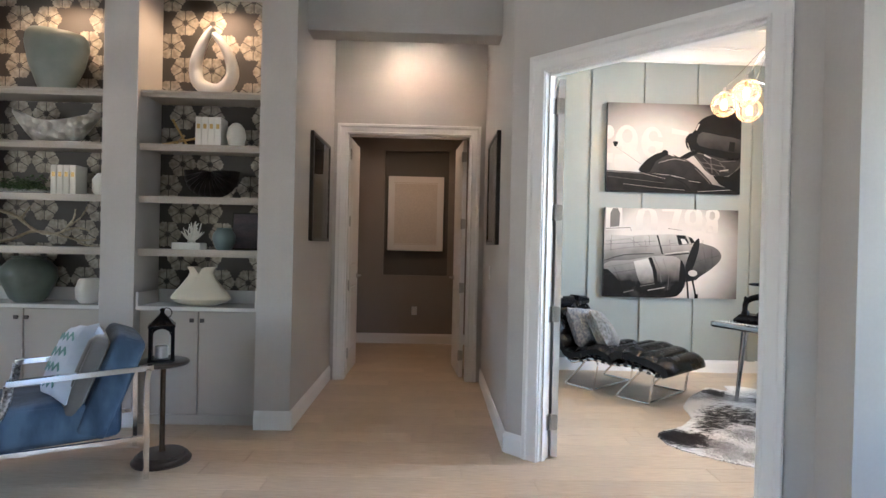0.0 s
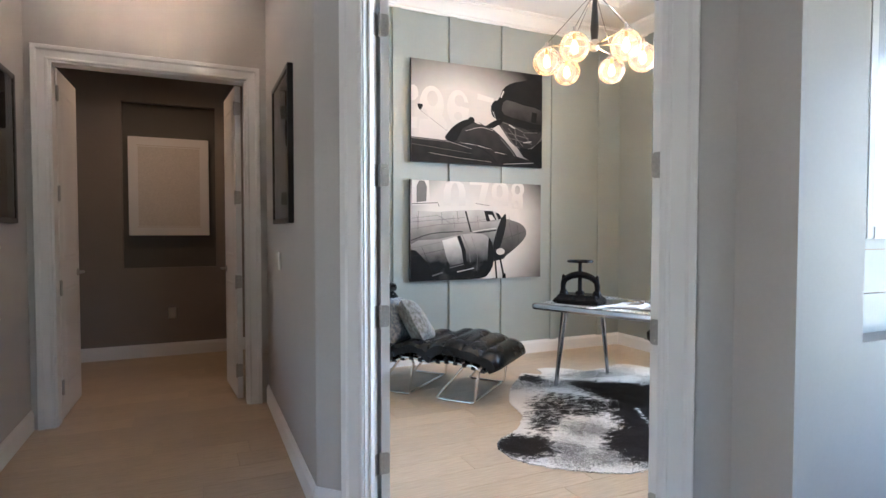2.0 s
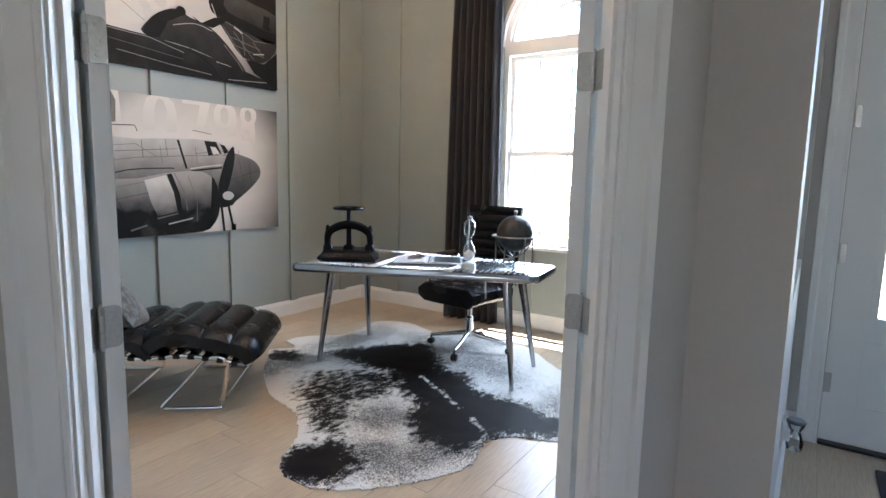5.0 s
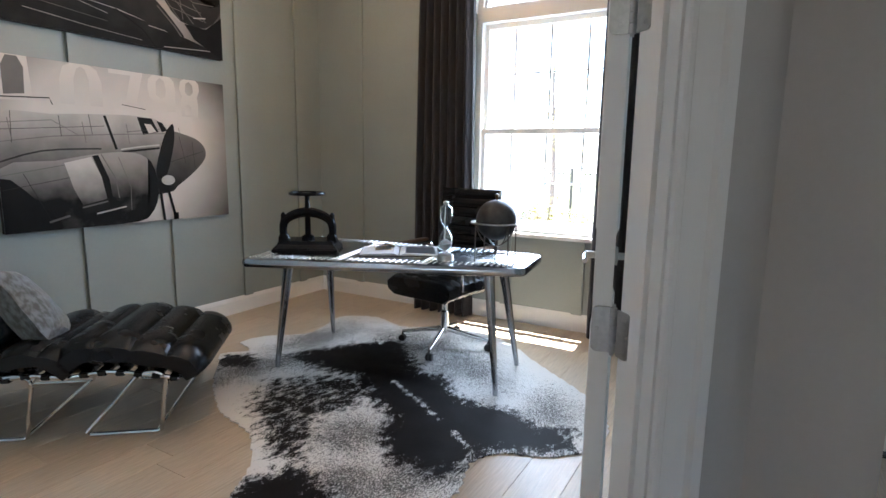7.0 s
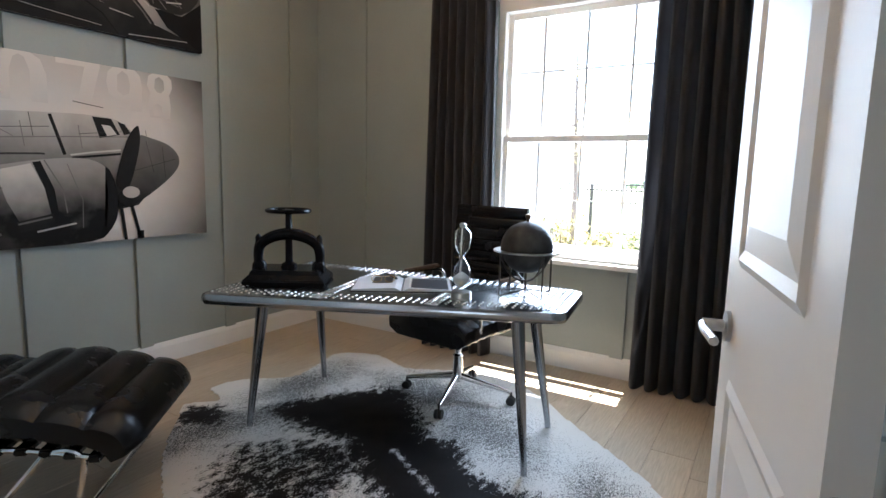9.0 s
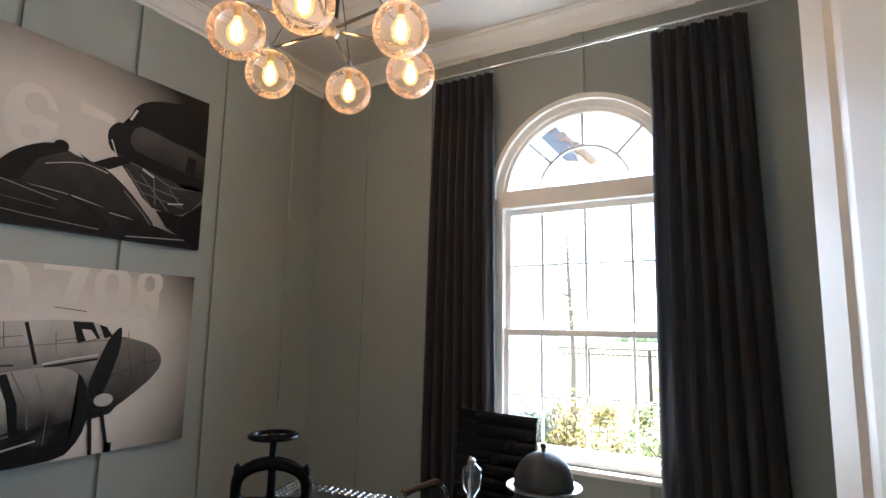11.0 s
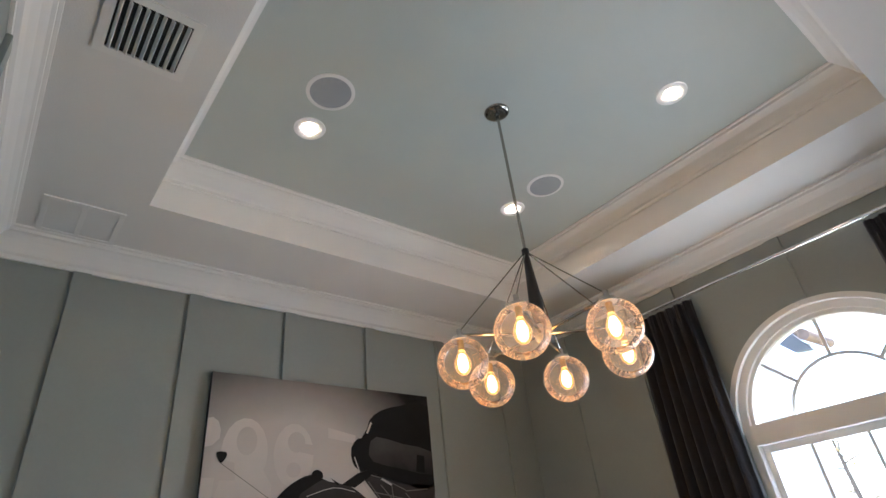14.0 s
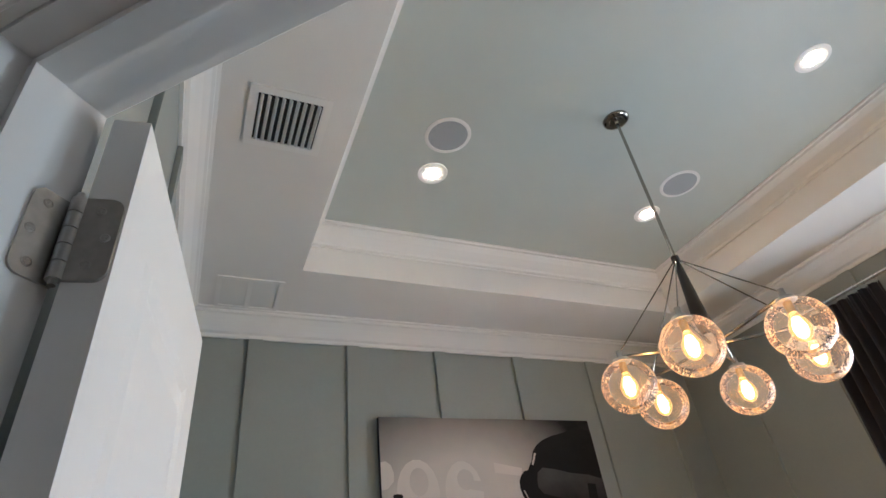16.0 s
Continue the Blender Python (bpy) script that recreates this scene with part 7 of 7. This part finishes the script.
for nm, mt, lab, c, size, lean, r in (("seat", M_VELVET, "", (-0.525, 0.30, 0.355), (0.80, 0.54, 0.215), 0, 0.035),
                                      ("backrest", M_VELVET, "", (-0.176, 0.30, 0.528), (0.165, 0.565, 0.555), 20.5, 0.03),
                                      ("back_cushion", M_TAUPE, "taupe velvet inner back", (-0.300, 0.30, 0.575), (0.10, 0.545, 0.47), 20.5, 0.035)):
    bm = bmesh.new()
    soft_box_bm(bm, size, r, pose(*c, 0, lean, 0), 12, 0.012)
    part(nm, bm, mt, ac, lab, smooth=True)
M_CHEV = mat("pale_blue_satin_chevron", (0.36, 0.42, 0.50), 0.45, second=(0.52, 0.56, 0.62), second_scale=4, bump=0.2, bump_scale=260, sheen=0.3)
pl = thing("cushion", "pale blue satin cushion with embroidered zigzag", "pillow", -2.03, 3.33, 0.60)
pl.matrix_basis = pose(-2.06, 3.14, 0.635, 0, 0, 134) @ pose(0, 0, 0, 22, 8, 0)
bm = bmesh.new()
pillow_bm(bm, 0.45, 0.45, 0.19)
part("cover", bm, M_CHEV, pl, smooth=True)
for k in range(4):
    z = -0.13 + k * 0.085
    pts = [(-0.17 + i * 0.0425, 0.101 - 0.55 * (abs(-0.17 + i * 0.0425) ** 2 + z * z) * 0.9, z + (0.018 if i % 2 else -0.018)) for i in range(9)]
    tube("zigzag", pts, 0.0, MATS.get("mint_thread") or mat("mint_thread", (0.16, 0.32, 0.30), 0.8), pl, "mint green zigzag embroidery", flat=(0.004, 0.016))
st = thing("side_table", "round dark-stained wooden pedestal side table", "side table", -1.655, 3.352, 0)
turned("base", [(0.0, 0.0), (0.165, 0.0), (0.168, 0.012), (0.155, 0.022), (0.150, 0.036), (0.138, 0.042), (0.130, 0.052), (0.03, 0.060), (0.0, 0.061)], M_DARKWOOD, st, segs=44)
turned("column", [(0.020, 0.058), (0.017, 0.075), (0.015, 0.10), (0.015, 0.555), (0.022, 0.575), (0.022, 0.585)], mat("bronze_metal", (0.11, 0.085, 0.065), 0.35, 1.0, grain=0.15), st, segs=18)
turned("tabletop", [(0.0, 0.580), (0.125, 0.582), (0.142, 0.590), (0.146, 0.600), (0.140, 0.608), (0.130, 0.612), (0.0, 0.612)], M_DARKWOOD, st, segs=44)
ln = thing("lantern", "black metal lantern with a white candle", "lantern", -1.668, 3.352, 0.6125, 24)
h, a = 0.070, 0.056
block("base", (-0.074, -0.074, 0), (0.074, 0.074, 0.014), M_BLACK, ln, bevel=0.003)
for sx in (-1, 1):
    for sy in (-1, 1):
        block("post", (sx * 0.060 - 0.010, sy * 0.060 - 0.010, 0.0145), (sx * 0.060 + 0.010, sy * 0.060 + 0.010, 0.1995), M_BLACK, ln, bevel=0.001)
block("top_plate", (-0.074, -0.074, 0.20), (0.074, 0.074, 0.214), M_BLACK, ln, bevel=0.003)
for k in range(4):
    # a thin plate with an arched lower edge between two posts
    bm = bmesh.new()
    rows = [(0.0495 * (-1 + u / 4), 0.155 + 0.04 * math.sqrt(max(0, 1 - (-1 + u / 4) ** 2))) for u in range(9)]
    prism_bm(bm, rows[::-1] + [(-0.0495, 0.1995), (0.0495, 0.1995)], -0.062, -0.058, Matrix(((1, 0, 0, 0), (0, 0, 1, 0), (0, 1, 0, 0), (0, 0, 0, 1))))
    part("arch_plate", bm, M_BLACK, ln, m=Matrix.Rotation(k * math.pi / 2, 4, "Z"))
turned("roof", [(0.105, 0.214), (0.09, 0.222), (0.055, 0.252), (0.018, 0.282), (0.014, 0.296)], M_BLACK, ln, segs=4, m=pose(0, 0, 0, 0, 0, 45))
turned("finial", [(0.008, 0.290), (0.014, 0.300), (0.015, 0.308), (0.0, 0.318)], M_BLACK, ln, segs=14)
tube("ring_handle", [(0.0 + 0.03 * math.sin(q_) + 0.022, 0, 0.285 + 0.03 * math.cos(q_)) for q_ in [2 * math.pi * i / 18 for i in range(18)]], 0.003, M_BLACK, ln, closed=True, segs=6)
turned("candle", [(0.0, 0.015), (0.036, 0.015), (0.036, 0.082), (0.033, 0.086), (0.0, 0.083)], mat("white_wax", (0.72, 0.71, 0.68), 0.5), ln, "white pillar candle", segs=24)

# ---- bar cart behind the office door ----
bc = thing("bar_cart", "dark metal bar cart with glass shelves", "bar cart", 2.75, 2.62, 0)
for x in (-0.36, 0.36):
    for y in (-0.16, 0.16):
        tube("post", [(x, y, 0.03), (x, y, 0.80)], 0.010, M_NICKEL, bc)
        turned("wheel", [(0.0, -0.010), (0.028, -0.010), (0.030, 0.0), (0.028, 0.010), (0.0, 0.010)], M_FRAME, bc, m=Matrix.Translation((x, y, 0.03)) @ pose(0, 0, 0, 90), segs=16)
for z in (0.28, 0.74):
    block("shelf", (-0.37, -0.17, z), (0.37, 0.17, z + 0.012), mat("mirror_shelf", (0.7, 0.72, 0.74), 0.06, 1.0) if z < 0.5 else MATS["mirror_shelf"], bc, bevel=0.002)
    for y in (-0.165, 0.165):
        tube("rail", [(-0.36, y, z + 0.05), (0.36, y, z + 0.05)], 0.006, M_NICKEL, bc, segs=8)
bp = thing("potted_plant", "small leafy green plant in a white pot", "plant", 2.55, 2.62, 0.7525)
turned("pot", [(0.0, 0.0), (0.045, 0.0), (0.06, 0.09), (0.055, 0.09), (0.05, 0.075), (0.0, 0.075)], M_CERAMIC, bp)
bm = bmesh.new()
random.seed(21)
for _ in range(70):
    a, e, r = random.uniform(0, 6.28), random.uniform(0.2, 1.4), random.uniform(0.05, 0.15)
    d = Vector((math.cos(a) * math.cos(e), math.sin(a) * math.cos(e), math.sin(e)))
    p = Vector((0, 0, 0.08)) + d * r
    s = d.cross(Vector((0, 0, 1))).normalized() * random.uniform(0.010, 0.018)
    tip = p + d * random.uniform(0.04, 0.07) + Vector((0, 0, -0.01))
    q = [bm.verts.new(v) for v in (p, p + (tip - p) * 0.5 + s, tip, p + (tip - p) * 0.5 - s)]
    bm.faces.new(q)
part("foliage", bm, M_LEAF, bp)
for k, (x, y) in enumerate(((2.70, 2.58), (2.78, 2.66), (2.86, 2.58))):
    t = thing("tumbler", "clear glass tumbler on the bar cart", "glass", x, y, 0.7525, group="tumblers on the cart")
    turned("glass", [(0.0, 0.0), (0.032, 0.0), (0.038, 0.095), (0.035, 0.095), (0.029, 0.012), (0.0, 0.010)], M_GLASS, t)

sk = thing("cocktail_shaker", "polished steel cocktail shaker on the bar cart", "shaker", 2.42, 2.60, 0.7525)
turned("cup", [(0.0, 0.0), (0.030, 0.0), (0.033, 0.01), (0.044, 0.13), (0.044, 0.15)], M_CHROME, sk, segs=24)
turned("shoulder", [(0.045, 0.148), (0.045, 0.155), (0.030, 0.185), (0.024, 0.190)], M_CHROME, sk, segs=24)
turned("cap", [(0.025, 0.188), (0.025, 0.225), (0.020, 0.232), (0.0, 0.233)], M_CHROME, sk, segs=20)

# ---- outside ----
M_GROUND = mat("pale_gravel_ground", (0.40, 0.37, 0.31), 0.9, grain=0.2, grain_scale=40, stain=0.2, stain_scale=0.6, bump=0.6, bump_scale=60)
M_TURF = mat("dry_lawn", (0.16, 0.18, 0.07), 0.9, second=(0.26, 0.24, 0.12), second_scale=1.5, grain=0.3, grain_scale=60, bump=0.8, bump_scale=50)
bm = bmesh.new()
GZ = -0.12
box_bm(bm, (-900, -900, GZ - 0.2), (900, 900, GZ))
setting(part("ground", bm, M_GROUND), "pale gravel and bare ground reaching the horizon", "ground")
setting(block("lawn", (9.2, -12, GZ + 0.002), (60, 40, GZ + 0.012), M_TURF), "dry lawn beyond the planting bed", "lawn")
M_SHRUB = mat("sunlit_shrub_leaves", (0.075, 0.12, 0.035), 0.5, second=(0.16, 0.17, 0.05), second_scale=12)
M_RUSSET = mat("yellow_russet_leaves", (0.25, 0.16, 0.04), 0.5, second=(0.18, 0.19, 0.05), second_scale=10)
M_BARK = mat("grey_bark", (0.12, 0.10, 0.085), 0.9, grain=0.3, bump=0.8, bump_scale=60)


def shrub(x, y, r, h, m, label, seed):
    t = thing("shrub", label, "shrub", x, y, GZ, group="shrubs in the planting bed")
    random.seed(seed)
    bm, stems = bmesh.new(), bmesh.new()
    for _ in range(26):
        a = random.uniform(0, 6.28)
        tip = Vector((math.cos(a) * r * random.uniform(0.2, 1), math.sin(a) * r * random.uniform(0.2, 1), h * random.uniform(0.5, 1)))
        tube_bm(stems, [(0, 0, 0), tuple(tip * 0.55), tuple(tip)], [0.010, 0.006, 0.003], 5)
        for _ in range(34):
            u = random.uniform(0.35, 1.05)
            p = tip * u + Vector((random.gauss(0, 0.07), random.gauss(0, 0.07), random.gauss(0, 0.05)))
            d = Vector((random.uniform(-1, 1), random.uniform(-1, 1), random.uniform(-0.2, 1))).normalized()
            s = d.orthogonal().normalized() * random.uniform(0.012, 0.02)
            l = random.uniform(0.04, 0.075)
            bm.faces.new([bm.verts.new(v) for v in (p, p + d * l / 2 + s, p + d * l, p + d * l / 2 - s)])
    part("stems", stems, M_BARK, t)
    part("crown", bm, m, t)


for k, (x, y, r, h, m, lab) in enumerate(((6.9, 5.15, 0.30, 0.75, M_SHRUB, "small green shrub in the bed"), (7.1, 4.85, 0.28, 0.95, M_RUSSET, "yellow-brown shrub in the bed"), (7.3, 4.45, 0.42, 0.80, M_RUSSET, "yellow-green shrub in the bed"),
                                           (7.0, 3.95, 0.38, 0.70, M_SHRUB, "round green shrub in the bed"), (6.8, 3.55, 0.34, 0.62, M_SHRUB, "round green shrub in the bed"), (7.8, 3.75, 0.25, 0.95, M_RUSSET, "yellow-brown shrub in the bed"),
                                           (7.0, 3.1, 0.40, 0.8, M_SHRUB, "green shrub in the bed"), (7.2, 5.6, 0.40, 0.8, M_SHRUB, "green shrub in the bed"), (10.4, 5.3, 0.22, 0.45, M_RUSSET, "small yellow shrub beyond the bed"), (10.6, 4.7, 0.22, 0.45, M_SHRUB, "small green shrub beyond the bed"))):
    shrub(x, y, r, h, m, lab, 40 + k)
fe = thing("metal_fence", "low black metal fence with posts and rails", "fence", 13.0, 5.0, GZ)
for k in range(-4, 5):
    block("post", (-0.035, k * 1.25 - 0.035, 0), (0.035, k * 1.25 + 0.035, 1.25), M_FRAME, fe)
for z in (0.18, 1.10, 1.22):
    block("rail", (-0.015, -5.0, z), (0.015, 5.0, z + 0.03), M_FRAME, fe)
bm = bmesh.new()
for k in range(-48, 49):
    box_bm(bm, (-0.008, k * 0.104 - 0.008, 0.18), (0.008, k * 0.104 + 0.008, 1.22))
part("pickets", bm, M_FRAME, fe)["kind"] = "stuff"
tr = thing("young_tree", "thin young tree with sparse drooping twigs", "tree", 9.2, 5.42, GZ)
tube("trunk", [(0, 0, 0), (0.02, -0.02, 1.2), (-0.02, 0.02, 2.3), (0.0, 0.06, 3.2)], [0.045, 0.038, 0.028, 0.012], M_BARK, tr)
random.seed(9)
tw, lv = bmesh.new(), bmesh.new()
for k in range(26):
    z = random.uniform(1.6, 3.2)
    a = random.uniform(0, 6.28)
    l = random.uniform(0.4, 0.9)
    d = Vector((math.cos(a), math.sin(a), 0.45))
    pts = [Vector((0, 0.02, z)) + d * l * u + Vector((0, 0, -0.55 * l * u * u)) for u in (0, 0.33, 0.66, 1)]
    tube_bm(tw, [tuple(p) for p in pts], [0.012, 0.008, 0.005, 0.002], 5)
    for _ in range(22):
        p = pts[random.randint(1, 3)] + Vector((random.gauss(0, 0.07), random.gauss(0, 0.07), random.gauss(0, 0.07)))
        d2 = Vector((random.uniform(-1, 1), random.uniform(-1, 1), random.uniform(-1, 0.3))).normalized()
        s = d2.orthogonal().normalized() * 0.012
        lv.faces.new([lv.verts.new(v) for v in (p, p + d2 * 0.03 + s, p + d2 * 0.06, p + d2 * 0.03 - s)])
part("limbs", tw, M_BARK, tr), part("crown", lv, M_RUSSET, tr)
far = bmesh.new()
random.seed(14)
for k in range(240):
    y = random.uniform(-30, 20)
    bmesh.ops.create_icosphere(far, subdivisions=2, radius=random.uniform(0.25, 0.75), matrix=Matrix.Translation((78 + random.uniform(-3, 3), y, random.uniform(-0.3, 0.75))) @ Matrix.Diagonal((1, 1.2, 0.8, 1)))
for v in far.verts:
    v.co += Vector((0, noise.noise(v.co * 3.0), noise.noise(v.co * 3.0 + Vector((7, 0, 0))))) * 0.22
tagged(part("far_woods", far, mat("far_green_leaves", (0.10, 0.15, 0.07), 0.6, second=(0.17, 0.21, 0.10), second_scale=2)), "line of green trees far off", "trees", kind="stuff")
# eave of the neighbouring wing
M_TILE = mat("brown_roof_tile", (0.16, 0.11, 0.085), 0.8, grain=0.3, grain_scale=20, bump=0.6, bump_scale=30)
M_STUCCO = mat("white_stucco", (0.60, 0.59, 0.60), 0.85, bump=0.6, bump_scale=80)
ev = thing("roof_eave", "tiled gable edge and white stucco wall of the neighbouring wing", "roof", 7.0, 5.0, 0)
YZ = Matrix(((0, 0, 1, 0), (1, 0, 0, 0), (0, 1, 0, 0), (0, 0, 0, 1)))
bm = bmesh.new()
prism_bm(bm, [(0.0, GZ), (3.0, GZ), (3.0, 6.2), (0.32, 3.72), (0.0, 3.42)], 0.12, 0.35, YZ)
part("wall", bm, M_STUCCO, ev)
rake = [(-0.40, 3.36), (-0.25, 3.38), (0.0, 3.66), (2.6, 6.0), (2.6, 6.25), (-0.18, 3.76)]
bm = bmesh.new()
prism_bm(bm, rake, -0.10, -0.02, YZ)
# shade of the soffit's underside, put into the fascia's colour
part("fascia", bm, mat("fascia_soffit_shade", (0.11, 0.115, 0.125), 0.6, grain=0.1), ev, "sloping fascia board coloured as dark as the soffit's shade", bevel=0.004)
bm = bmesh.new()
prism_bm(bm, [(-0.38, 3.40), (2.6, 6.02), (2.6, 6.05), (-0.38, 3.43)], -0.02, 0.5, YZ)
part("soffit", bm, M_STUCCO, ev)
for k in range(16):
    y, z = -0.40 + k * 0.155, 3.47 + k * 0.139
    bm = bmesh.new()
    tube_bm(bm, [(-0.16, y, z + 0.03), (0.5, y, z + 0.05)], 0.055, 10)
    part("roof_tile", bm, M_TILE, ev, smooth=True)
# unseen slab, added to keep sun out of the front door's glass
setting(block("porch_roof", (3.56, -2.2, 2.95), (6.2, 2.3, 3.1), M_STUCCO), "unseen slab that keeps the sun off the front door", "roof")

# ---- floor planks ----
random.seed(7)
PL = 1.52
shared = {}


def plank(x0, x1, y0, y1):
    key = (round(x1 - x0, 3), round(y1 - y0, 3))
    if key not in shared:
        bm = bmesh.new()
        w, d, g, b = key[0], key[1], 0.0006, 0.0009
        lo = [bm.verts.new(p) for p in ((g, g, -0.004), (w - g, g, -0.004), (w - g, d - g, -0.004), (g, d - g, -0.004))]
        mi = [bm.verts.new(p) for p in ((g, g, -0.0015), (w - g, g, -0.0015), (w - g, d - g, -0.0015), (g, d - g, -0.0015))]
        hi = [bm.verts.new(p) for p in ((g + b, g + b, 0), (w - g - b, g + b, 0), (w - g - b, d - g - b, 0), (g + b, d - g - b, 0))]
        bm.faces.new(hi)
        for p, q in ((lo, mi), (mi, hi)):
            for i in range(4):
                bm.faces.new((p[i], p[(i + 1) % 4], q[(i + 1) % 4], q[i]))
        me = bpy.data.meshes.new("plank")
        bm.to_mesh(me)
        bm.free()
        me.materials.append(M_OAK)
        shared[key] = me
    ob = new("plank", shared[key])
    ob.parent, ob.location = FLOOR, (x0, y0, 0)


PW = 0.19
far_bm = bmesh.new()
for r in range(63):
    ya = -4.25 + r * PW
    x = -6.55 - random.uniform(0, PL)
    while x < 4.58:
        xa, xb = max(x, -6.55), min(x + PL, 4.58)
        if xb - xa > 0.02:
            if ya > 1.9 and xb > -2.6 and (ya < 6.05 or xa < 0.6):
                plank(xa, xb, ya, ya + PW)
            else:
                g = 0.0006
                v = [far_bm.verts.new(p) for p in ((xa + g, ya + g, 0), (xb - g, ya + g, 0), (xb - g, ya + PW - g, 0), (xa + g, ya + PW - g, 0))]
                far_bm.faces.new(v)
        x += PL
tagged(part("plank_field", far_bm, M_OAK, FLOOR), kind="stuff")
